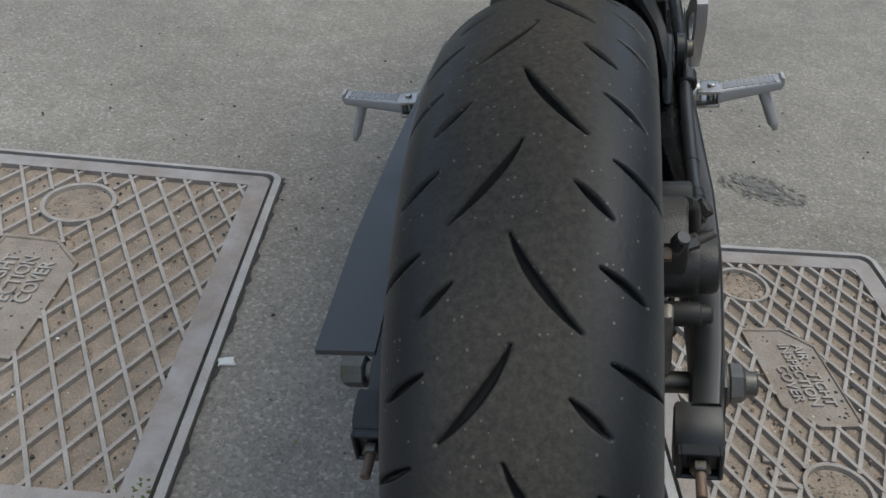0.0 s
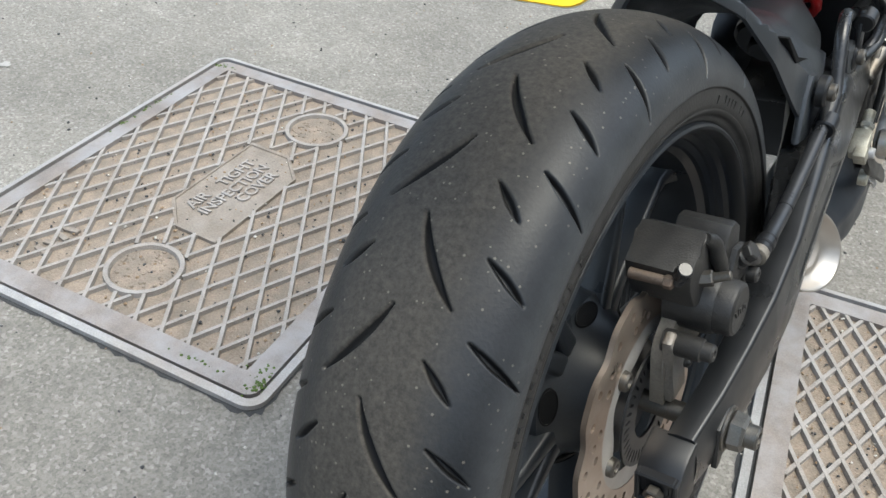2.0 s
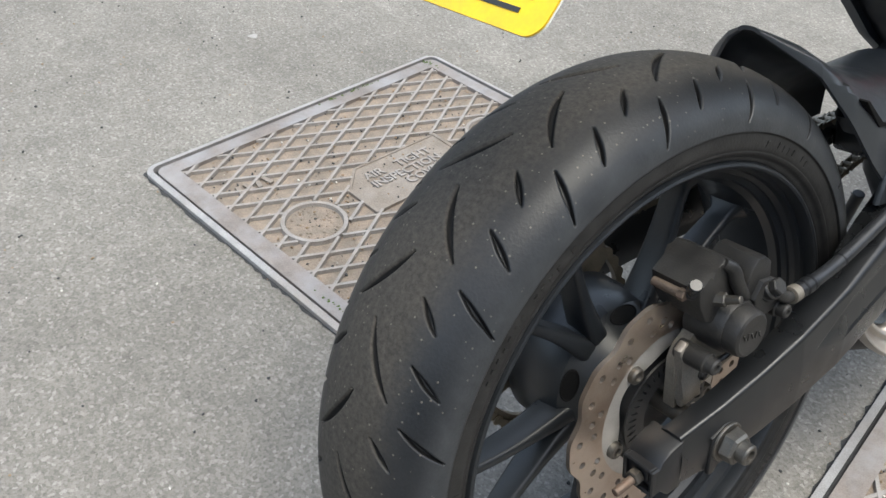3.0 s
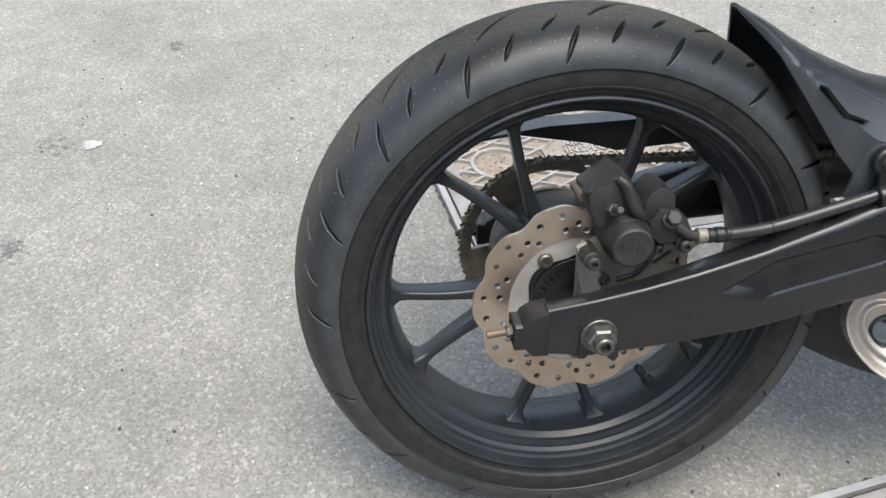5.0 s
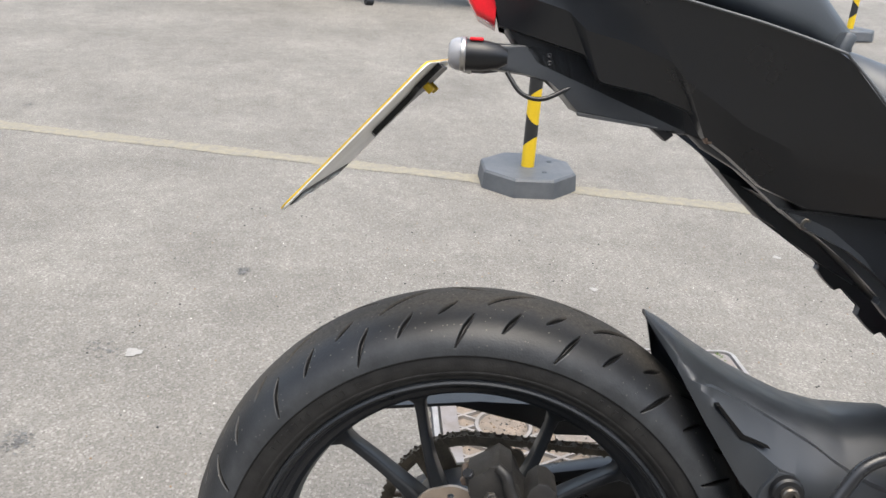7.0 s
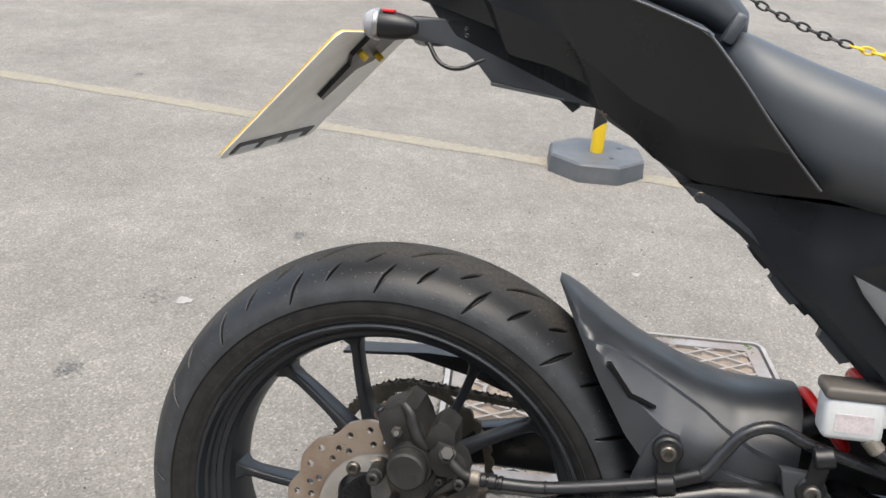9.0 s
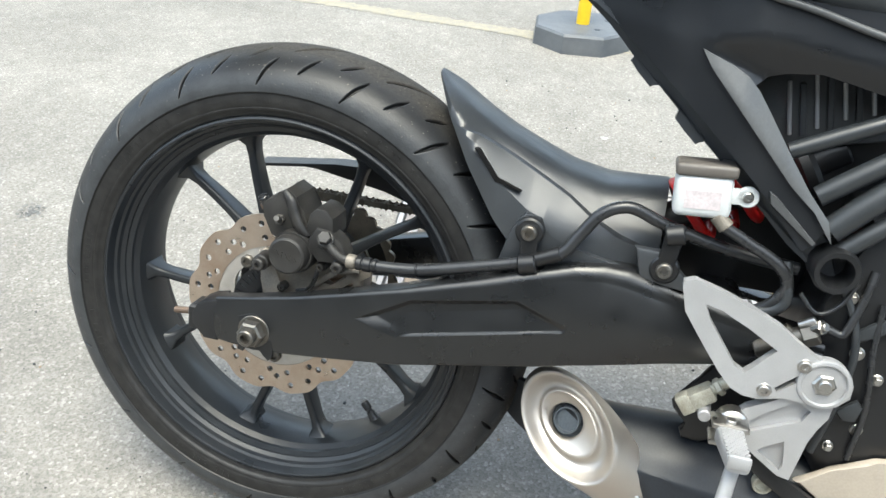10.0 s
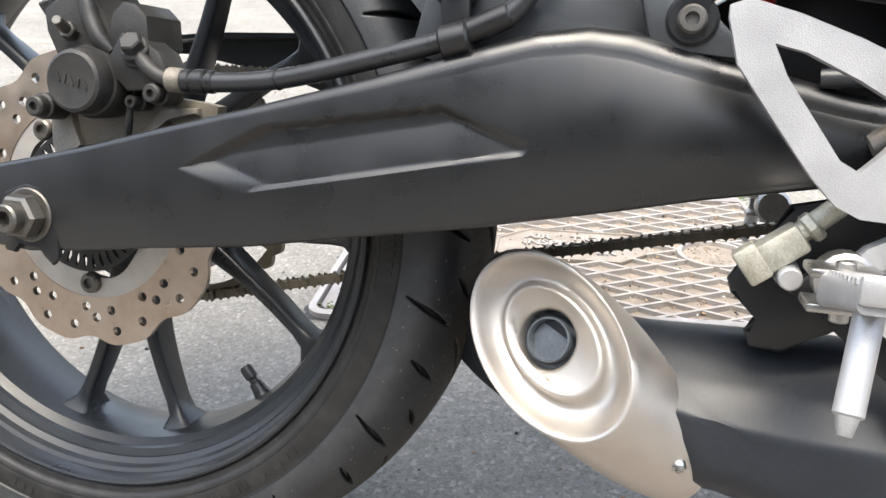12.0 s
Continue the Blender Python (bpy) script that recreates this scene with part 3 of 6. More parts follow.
        return not (abs(u) < pl and abs(v) < pw and (u * v > 0 or abs(u) + abs(v) < pl + pw - cut))

    step = 0.037 * w / 0.57
    for ang, ztop in ((RIB, 0.0098), (-RIB, 0.0091)):
        a = radians(90 + ang)
        dx, dy = math.cos(a), math.sin(a)
        nx, ny = -dy, dx
        for k in range(-22, 23):
            run = None
            for i in range(-180, 181):
                x, y = nx * k * step + dx * i * 0.003, ny * k * step + dy * i * 0.003
                ok = free(x, y)
                if ok and run is None:
                    run = (x, y)
                if run and (not ok or i == 180):
                    if math.hypot(x - run[0], y - run[1]) > 0.012:
                        lo, hi = 0.0035, 0.0026
                        vs = [b.verts.new((px + nx * s, py + ny * s, zz)) for px, py in (run, (x, y)) for s, zz in ((-lo, 0.002), (-hi, ztop), (hi, ztop), (lo, 0.002))]
                        for q in range(3):
                            b.faces.new((vs[q], vs[q + 1], vs[q + 5], vs[q + 4]))
                    run = None
    part("rib_grid", b, "rib", lid, "raised lozenge ribs", 0)
    for hx, hy in holes:
        b = bmesh.new()
        lathe(b, [(0.002, 0.094 * w), (0.0105, 0.092 * w), (0.0105, 0.081 * w), (0.003, 0.078 * w)], 36, "z", (hx, hy, 0), closed=True)
        part("lifting_ring", b, "rib", lid, "round raised rim", 30)
        b = bmesh.new()
        lathe(b, [(0.004, 0.078 * w), (0.0052, 0.06 * w), (0.0058, 0.02 * w)], 24, "z", (hx, hy, 0))
        lump = random.Random(int(1000 * abs(hx + 3 * hy)))
        for q in range(70):
            rr, a = 0.072 * w * lump.random() ** 0.6, lump.uniform(0, 6.283)
            size = lump.uniform(0.0012, 0.0042)
            bmesh.ops.create_icosphere(b, subdivisions=1, radius=size, matrix=Matrix.Translation((hx + rr * math.cos(a), hy + rr * math.sin(a), 0.005)) @ Matrix.Diagonal((1, lump.uniform(0.6, 1), 0.6, 1)))
        part("grit_fill", b, "dirt", thing, "grit filling the lifting hole", 60)
    b = bmesh.new()
    oct_ = [(pl, pw), (-pl + cut, pw), (-pl, pw - cut), (-pl, -pw), (pl - cut, -pw), (pl, -pw + cut)]
    oc = [(u * ct - v * st, u * st + v * ct) for u, v in oct_]
    k = len(oc)
    lo = [b.verts.new((x, y, 0.002)) for x, y in oc]
    hi = [b.verts.new((x, y, 0.0085)) for x, y in oc]
    i1 = [b.verts.new((x * 0.95, y * 0.95, 0.0085)) for x, y in oc]
    i2 = [b.verts.new((x * 0.94, y * 0.94, 0.006)) for x, y in oc]
    for q in range(k):
        r2 = (q + 1) % k
        for s1, s2 in ((lo, hi), (hi, i1), (i1, i2)):
            b.faces.new((s1[q], s1[r2], s2[r2], s2[q]))
    b.faces.new(i2)
    plate_ = part("name_plate", b, "platedirt", lid, "plain panel with a raised edge", 0)
    b = lettering("AIR    TIGHT\nINSPECTION\n      COVER", 0.046 * w, 0.0022)
    bmesh.ops.transform(b, matrix=pose(0, 0, 0.0072, 0, 0, text_turn), verts=b.verts[:])
    part("lettering", b, "rib", plate_, "raised cast letters", 0)
    b = bmesh.new()
    for i in range(4):
        block(b, (-lw * 0.0 + CORNER[0] * (iw - 0.07) + (i - 1.5) * 0.019 * ct, CORNER[1] * (idp - 0.05) + (i - 1.5) * 0.019 * st, 0.0055), (0.009, 0.026, 0.005), 0.001, Matrix.Rotation(radians(text_turn + 20 * (i % 2) - 10), 3, "Z"))
    part("maker_mark", b, "platedirt", lid, "worn raised mark", 0)
    return thing


RIB, CORNER = 27.5, (-0.75, -0.9)
left_cover = inspection_cover("inspection_cover", (-0.737, 0.286, 0), (0.624, 0.738), 8.2, 88, [(0.012, 0.226), (0.012, -0.229)],
                              "rusty grey cast iron air tight inspection cover set in asphalt")
right_cover = inspection_cover("inspection_cover", (0.350, 0.408, 0), (0.464, 0.60), 11.0, -86, [(-0.022, 0.194), (-0.022, -0.198)],
                               "rusty grey cast iron inspection cover beside the rear wheel")

# moss in the seam of the far cover
rng = random.Random(5)
moss = new("moss")
tagged(moss, "green moss growing in the cover seam", "moss", kind="stuff")
b = bmesh.new()
for cx, cy, sx, sy, k in ((0.283, -0.325, 0.015, 0.025, 60), (-0.275, 0.328, 0.03, 0.008, 60), (-0.293, 0.1, 0.004, 0.12, 40), (0.2, -0.336, 0.05, 0.004, 30)):
    for i in range(k):
        p = (cx + rng.gauss(0, sx * 0.5), cy + rng.gauss(0, sy * 0.5), 0.008)
        s = rng.uniform(0.001, 0.0032)
        bmesh.ops.create_icosphere(b, subdivisions=1, radius=s, matrix=Matrix.Translation(p))
me = part("moss_tufts", b, "moss", moss, smooth=60)
moss.matrix_basis = left_cover.matrix_basis.copy()

# ---- the motorcycle ----
ln = radians(LEAN)
bike = new("motorcycle")
bike.matrix_basis = pose(AXLE * math.sin(ln), 0, 0.3013 - AXLE * math.cos(ln), 0, -LEAN, 0)
tagged(bike, "black naked motorcycle leaning on its side stand", "motorcycle")


# rear wheel
def tyre_mesh():
    """The tyre, with its grooves pressed into the tread; seventeen pitches round."""
    pitches, per = 17, 150
    half, crown, drop = 0.0745, 0.306, 0.046
    prof = []
    nv = 196
    for i in range(nv + 1):
        ph = radians(-88 + 176 * i / nv)
        prof.append((half * math.sin(ph), crown - drop * (1 - math.cos(ph)), math.degrees(ph)))
    side = [(0.0746, 0.2588), (0.0745, 0.2580), (0.0741, 0.2575), (0.0730, 0.2571), (0.0727, 0.2566), (0.0729, 0.2555), (0.0733, 0.250), (0.0731, 0.2455), (0.0722, 0.2418), (0.0719, 0.2414), (0.0724, 0.2408), (0.0724, 0.2402), (0.070, 0.2365), (0.0672, 0.2345), (0.0675, 0.2338), (0.062, 0.2285), (0.055, 0.226)]
    left = [(-x, r, 0) for x, r in side[::-1]]
    rows = left + prof + [(x, r, 0) for x, r in side]
    xs = np.array([p[0] for p in rows])
    rs = np.array([p[1] for p in rows])
    ph = np.array([p[2] for p in rows])
    pitch = 360 / pitches
    th = np.arange(per) * pitch / per
    depth = np.zeros((per, len(rows)))
    R = 0.29
    grooves = []
    for s in (1, -1):
        o = 12.3 if s == 1 else 12.3 + pitch / 2
        grooves += [([(o + 0, s * -1), (o + 1.6, s * 2), (o + 3.3, s * 6), (o + 5.0, s * 11), (o + 6.6, s * 16.5), (o + 8.0, s * 22), (o + 9.3, s * 28)], 0.0028),
                    ([(o + 15.3, s * 24), (o + 17.2, s * 33), (o + 18.8, s * 41)], 0.0024),
                    ([(o + 2.9, s * 36), (o + 4.6, s * 50), (o + 6.0, s * 62)], 0.0024),
                    ([(o + 12.0, s * 42), (o + 13.6, s * 58), (o + 15.6, s * 82)], 0.0024)]
    T, P = np.meshgrid(th, ph, indexing="ij")
    for pts, w in grooves:
        for shift in (-3, -2, -1, 0, 1, 2):
            g = [(math.radians(a + shift * pitch) * R, math.radians(p) * 0.066) for a, p in pts]
            best = np.full(T.shape, 9.0)
            along = np.zeros(T.shape)
            m = len(g) - 1
            for k, ((a0, p0), (a1, p1)) in enumerate(zip(g, g[1:])):
                da, dp = a1 - a0, p1 - p0
                X, Y = np.radians(T) * R - a0, np.radians(P) * 0.066 - p0
                t = np.clip((X * da + Y * dp) / (da * da + dp * dp), 0, 1)
                dd = np.hypot(X - t * da, Y - t * dp)
                along = np.where(dd < best, (k + t) / m, along)
                best = np.minimum(best, dd)
            ww = w * (0.22 + 0.72 * np.sin(np.pi * np.clip(along, 0.03, 0.97)))
            inside = np.clip((ww - best) / 0.0022 + 0.40, 0, 1)
            inside = inside * inside * (3 - 2 * inside)
            depth = np.maximum(depth, 0.0050 * inside)
    depth[:, np.abs(ph) < 0.01] = np.where(np.abs(ph[np.abs(ph) < 0.01]) == 0, depth[:, np.abs(ph) < 0.01], 0)
    depth[:, :len(left)] = 0
    depth[:, len(left) + len(prof):] = 0
    depth = np.tile(depth, (pitches, 1))
    N, K = depth.shape
    ang = np.arange(N) * 2 * np.pi / N
    nx, nr = -np.sin(np.radians(ph)) * 0.8, np.cos(np.radians(ph))
    X = xs[None, :] + depth * nx[None, :]
    Rr = rs[None, :] - depth * nr[None, :]
    verts = np.stack([X, -np.sin(ang)[:, None] * Rr, np.cos(ang)[:, None] * Rr], 2).reshape(-1, 3)
    i, j = np.meshgrid(np.arange(N), np.arange(K - 1), indexing="ij")
    i2 = (i + 1) % N
    faces = np.stack([i * K + j, i2 * K + j, i2 * K + j + 1, i * K + j + 1], 2).reshape(-1, 4)
    me = bpy.data.meshes.new("tyre")
    me.from_pydata(verts.tolist(), [], faces.tolist())
    me.shade_smooth()
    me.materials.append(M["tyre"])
    return me


b = bmesh.new()
half_rim = [(0.012, 0.1995), (0.030, 0.2035), (0.036, 0.2085), (0.0405, 0.2090), (0.0430, 0.2145), (0.0455, 0.2150), (0.0490, 0.2190), (0.0540, 0.2205), (0.0560, 0.2235), (0.0640, 0.2242), (0.0680, 0.2256), (0.0690, 0.2275), (0.0680, 0.2295), (0.0640, 0.2310), (0.050, 0.233), (0.03, 0.222)]
lathe(b, [(-x, r) for x, r in half_rim[::-1]] + half_rim, 140, closed=True)
wheel = part("rear_wheel", b, "wheel", bike, "satin black cast alloy wheel", 24)
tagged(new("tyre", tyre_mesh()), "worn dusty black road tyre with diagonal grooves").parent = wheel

b = bmesh.new()
lathe(b, [(-0.070, 0.03), (-0.070, 0.072), (-0.06, 0.079), (-0.012, 0.079), (0.004, 0.076), (0.016, 0.062), (0.040, 0.052), (0.050, 0.050), (0.052, 0.045), (0.052, 0.02)], 60)
hub = part("hub", b, "wheel", wheel, "drum-shaped black hub", 35)
for c in (124, 52, -19.5, -91, -163):
    for s in (-1, 1):
        a0, a1 = radians(c + s * 7), radians(c + s * 14.6)
        b = bmesh.new()
        loops = []
        for k in range(13):
            t = k / 12
            a = a0 + (a1 - a0) * t
            r = 0.062 + (0.2035 - 0.062) * t
            cy, cz = r * math.cos(a), r * math.sin(a)
            wdt = 0.0105 - 0.005 * min(t / 0.45, 1) + 0.010 * max(0, (t - 0.86) / 0.14) ** 2
            dep = 0.018 - 0.007 * t + 0.010 * max(0, (t - 0.86) / 0.14) ** 2
            tx, tz = -math.sin(a), math.cos(a)
            lp = []
            for x, q in round_rect(-dep, dep, -wdt, wdt, min(0.005, wdt * 0.7), 3):
                lp.append((x - 0.004 + 0.004 * t, cy + tx * q, cz + tz * q))
            loops.append(lp)
        add_loops(b, loops)
        part("spoke", b, "wheel", wheel, "", 40)
# near-black discs laid on the hub paint the shade of its oval openings
for c in (88, 16, -55, -127, 161):
    b = bmesh.new()
    m = Matrix.Rotation(radians(c), 3, "X")
    along, out = Vector((0.012, -0.014, 0)).normalized(), Vector((0.014, 0.012, 0)).normalized()
    loops = []
    for lift, k in ((-0.004, 1.0), (0.0008, 1.0), (0.0012, 0.93), (0.0003, 0.88)):
        loops.append([m @ (Vector((0.0098, 0.0692, 0)) + out * lift + along * (0.0085 * k * math.cos(2 * math.pi * i / 24)) + Vector((0, 0, 0.0165 * k * math.sin(2 * math.pi * i / 24)))) for i in range(24)])
    add_loops(b, loops)
    part("opening_disc", b, "hole_shade", hub, "near-black disc standing for a shaded oval hub opening", 40)

# brake disc
outer = []
for i in range(200):
    a = 2 * math.pi * i / 200
    outer.append(((0.1130 + 0.0036 * math.cos(10 * a) - 0.0012 * math.cos(20 * a)) * math.cos(a), (0.1130 + 0.0036 * math.cos(10 * a) - 0.0012 * math.cos(20 * a)) * math.sin(a)))
holes = [circle(0, 0, 0.0765, 96)]
for k in range(10):
    for da, r in ((-9, 0.1015), (3, 0.0925), (-3, 0.0845), (13, 0.104), (12, 0.087)):
        a = radians(36 * k + da + 18)
        holes.append(circle(r * math.cos(a), r * math.sin(a), 0.0038, 12))
b = bmesh.new()
pierced(b, outer, holes, 0.0575, 0.0620)
disc = part("brake_disc", b, "disc", wheel, "wave-edged drilled steel brake disc", 30)
b = bmesh.new()
ins = [(0.058 + 0.004 * math.cos(5 * a)) for a in (2 * math.pi * i / 120 for i in range(120))]
pierced(b, circle(0, 0, 0.0775, 96), [[(r * math.cos(2 * math.pi * i / 120), r * math.sin(2 * math.pi * i / 120)) for i, r in enumerate(ins)]], 0.055, 0.0612)
part("disc_carrier", b, "carrier", disc, "grey alloy inner ring", 30)
for k in range(5):
    a = radians(127 + 72 * k)
    b = bmesh.new()
    y, zz = 0.0645 * math.cos(a), 0.0645 * math.sin(a)
    lathe(b, [(0.060, 0.0085), (0.0655, 0.008), (0.067, 0.0065), (0.067, 0.0042), (0.064, 0.0036)], 20, "x", (0, y, zz))
    part("disc_bolt", b, "dull", disc, "domed socket bolt", 30)
b = bmesh.new()
slots = []
for k in range(40):
    a = 2 * math.pi * k / 40
    slots.append(circle(0.046 * math.cos(a), 0.046 * math.sin(a), 0.0058, 8, 0.0016, a))
pierced(b, circle(0, 0, 0.0545, 64), slots + [circle(0, 0, 0.03, 32)], 0.066, 0.068)
part("sensor_ring", b, "black", disc, "slotted black speed sensor ring", 30)

# sprocket and chain
b = bmesh.new()
teeth = []
for i in range(36 * 6):
    a = 2 * math.pi * i / (36 * 6)
    r = 0.1035 + 0.0045 * (0.5 + 0.5 * math.cos(36 * a)) ** 0.6
    teeth.append((r * math.cos(a), r * math.sin(a)))
cut = []
for k in range(5):
    a0 = radians(15 + 72 * k)
    lp = []
    for q in range(9):
        a = a0 + radians(-23 + 46 * q / 8)
        lp.append((0.096 * math.cos(a), 0.096 * math.sin(a)))
    for q in range(9):
        a = a0 + radians(20 - 40 * q / 8)
        lp.append((0.072 * math.cos(a), 0.072 * math.sin(a)))
    cut.append(lp)
pierced(b, teeth, cut, -0.088, -0.081)
part("sprocket", b, "chain", wheel, "black toothed rear sprocket", 30)
FRONT = (0.615, 0.064, 0.034)


def chain_path():
    """The closed line of the chain: round both sprockets and along the two runs."""
    r0, (fy, fz, r1) = 0.106, FRONT
    d = math.hypot(fy, fz)
    base = math.atan2(fz, fy)
    al = math.acos((r0 - r1) / d)
    pts = []
    for i in range(41):
        a = base + al + (2 * math.pi - 2 * al) * i / 40
        pts.append(Vector((0, r0 * math.cos(a), r0 * math.sin(a))))
    p0 = pts[-1].copy()
    q0 = Vector((0, fy + r1 * math.cos(base - al), fz + r1 * math.sin(base - al)))
    for i in range(1, 20):
        t = i / 20
        v = p0.lerp(q0, t)
        v.z += 0.004 * 4 * t * (1 - t)
        pts.append(v)
    for i in range(13):
        a = base - al + 2 * al * i / 12
        pts.append(Vector((0, fy + r1 * math.cos(a), fz + r1 * math.sin(a))))
    pts.append(pts[0])
    return pts


path = chain_path()
lens_ = [0.0]
for p, q in zip(path, path[1:]):
    lens_.append(lens_[-1] + (q - p).length)
count = int(lens_[-1] / 0.0159) // 2 * 2


def along_chain(s):
    s = s % lens_[-1]
    for i in range(len(path) - 1):
        if lens_[i + 1] >= s:
            return path[i].lerp(path[i + 1], (s - lens_[i]) / (lens_[i + 1] - lens_[i]))
    return path[-1]


drive_chain = new("drive_chain")
drive_chain.parent = bike
drive_chain.location = (0, 0, AXLE)
tagged(drive_chain, "oily steel roller chain")


def link_mesh(inner):
    b = bmesh.new()
    o = 0.0052 if inner else 0.0072
    for x in (-o, o):
        side = []
        for i in range(24):
            a = 2 * math.pi * i / 24
            side.append((0.0079 * math.copysign(1, math.cos(a)) + 0.0068 * math.cos(a), 0.0068 * math.sin(a) * (1.0 if abs(math.cos(a)) > 0.3 else 0.55)))
        slab(b, side, x - 0.0008, x + 0.0008, 0)
    for y in (-0.0079, 0.0079):
        rod(b, (-0.0085 if not inner else -0.005, y, 0), (0.0085 if not inner else 0.005, y, 0), 0.0024 if not inner else 0.0045, n=10)
    me = bpy.data.meshes.new("chain_link")
    bmesh.ops.recalc_face_normals(b, faces=b.faces[:])
    b.to_mesh(me)
    b.free()
    me.materials.append(M["chain"])
    return me


meshes = link_mesh(True), link_mesh(False)
for k in range(count):
    p, q = along_chain(k * lens_[-1] / count), along_chain((k + 1) * lens_[-1] / count)
    ob = new("chain_link", meshes[k % 2])
    ob.parent = drive_chain
    c = (p + q) / 2
    ob.matrix_basis = pose(-0.0845, c.y, c.z) @ Matrix.Rotation(math.atan2(q.z - p.z, q.y - p.y), 4, "X")

b = bmesh.new()
lathe(b, [(0.0, 0.0115), (0.004, 0.0112), (0.007, 0.0085), (0.014, 0.0066), (0.022, 0.0054), (0.023, 0.0040), (0.026, 0.0040), (0.027, 0.0055), (0.036, 0.0055), (0.0385, 0.0040)], 18, "z")
stem = Vector((0.002, -0.019, 0.0265)).to_track_quat("Z", "Y").to_matrix().to_4x4()
bmesh.ops.transform(b, matrix=Matrix.Translation((-0.003, 0.1235, -0.1690)) @ stem, verts=b.verts[:])
part("valve_stem", b, "rubber", wheel, "black rubber valve stem with cap", 40)


# swingarm
def in_poly(p, poly):
    """Signed distance: positive inside the polygon."""
    best, c = 9.0, False
    for i in range(len(poly)):
        a, q = poly[i], poly[i - 1]
        ax, ay, bx, by = a[0], a[1], q[0], q[1]
        t = max(0, min(1, ((p[0] - ax) * (bx - ax) + (p[1] - ay) * (by - ay)) / ((bx - ax) ** 2 + (by - ay) ** 2)))
        best = min(best, math.hypot(p[0] - ax - t * (bx - ax), p[1] - ay - t * (by - ay)))
        if (ay > p[1]) != (by > p[1]) and p[0] < (bx - ax) * (p[1] - ay) / (by - ay) + ax:
            c = not c
    return best if c else -best


ARM = [(-0.048, -0.027, 0.026, 0.100, 0.123), (0.0, -0.029, 0.037, 0.104, 0.128), (0.05, -0.023, 0.049, 0.105, 0.131), (0.10, -0.016, 0.063, 0.103, 0.133), (0.17, -0.008, 0.082, 0.097, 0.131),
       (0.25, 0.006, 0.106, 0.08, 0.124), (0.316, 0.017, 0.128, 0.07, 0.117), (0.345, 0.023, 0.137, 0.06, 0.113), (0.375, 0.029, 0.1415, 0.06, 0.110), (0.40, 0.034, 0.140, 0.058, 0.107), (0.45, 0.045, 0.127, 0.056, 0.103), (0.52, 0.058, 0.112, 0.055, 0.10), (0.60, 0.066, 0.10, 0.055, 0.098)]
RECESS = [(0.121, 0.040), (0.165, 0.027), (0.345, 0.064), (0.348, 0.071), (0.292, 0.091), (0.18, 0.072)]
SLOPE = (0.0125, 0.0030, 0.004, 0.0055, 0.0055, 0.0060)


def recess_depth(y, zz):
    """Depth of the moulded recess: each side slopes at its own width, the floor runs out towards the lower edge."""
    if in_poly((y, zz), RECESS) < 0:
        return 0.0
    d = 1.0
    for i, wd in enumerate(SLOPE):
        (ay, az), (by, bz) = RECESS[i], RECESS[(i + 1) % len(RECESS)]
        ln2 = math.hypot(by - ay, bz - az)
        away = abs((by - ay) * (zz - az) - (bz - az) * (y - ay)) / ln2
        d = min(d, away / wd)
        if i == 1:
            floor_ = 0.0014 + 0.0044 * min(1.0, away / 0.026)
    return d * floor_


def arm_mesh(side):
    b = bmesh.new()
    loops = []
    n, rows_ = (400, 72) if side > 0 else (60, 8)
    for i in range(n + 1):
        y = ARM[0][0] + (ARM[-1][0] - ARM[0][0]) * i / n
        z0, z1, x0, x1 = lerp_rows(ARM, y)
        if side < 0:
            z0, z1 = z0 + 0.004, z1 - 0.014 - 0.05 * max(0, y - 0.2)
        bulge = math.exp(-((y - 0.41) / 0.10) ** 2)
        x1 += 0.003 * bulge
        rt = lerp_rows([(-0.05, 0.004), (0.15, 0.006), (0.30, 0.013), (0.40, 0.017), (0.60, 0.013)], y)[0]
        rb = 0.004
        pts = [(x0 + 0.006, z0), (x1 - rb, z0)]
        pts += [(x1 - rb + rb * math.sin(radians(a)), z0 + rb - rb * math.cos(radians(a))) for a in (25, 50, 75)]
        lo, hi = z0 + rb, z1 - rt
        for k in range(rows_ + 1):
            t = k / rows_
            zz = lo + (hi - lo) * t
            x = x1 + (0.0025 + 0.005 * bulge) * math.sin(math.pi * t) ** 0.9
            pts.append((x - recess_depth(y, zz), zz))
        pts += [(x1 - rt * 0.75 * (1 - math.cos(radians(a))), hi + rt * math.sin(radians(a))) for a in (12, 25, 38, 50, 62, 75, 90)]
        pts += [(x0 + 0.008, z1), (x0 + 0.002, z1 - 0.002), (x0, z1 - 0.008), (x0, z0 + 0.006)]
        loops.append([(side * x, y, zz) for x, zz in pts])
    return add_loops(b, loops)


swing = part("swingarm", arm_mesh(1), "arm", bike, "satin black painted swingarm", 22)
b = arm_mesh(-1)
bmesh.ops.translate(b, vec=(-0.028, 0, 0), verts=b.verts[:])
block(b, (0, 0.50, 0.085), (0.16, 0.05, 0.05), 0.01)
part("left_arm", b, "arm", swing, "", 50)


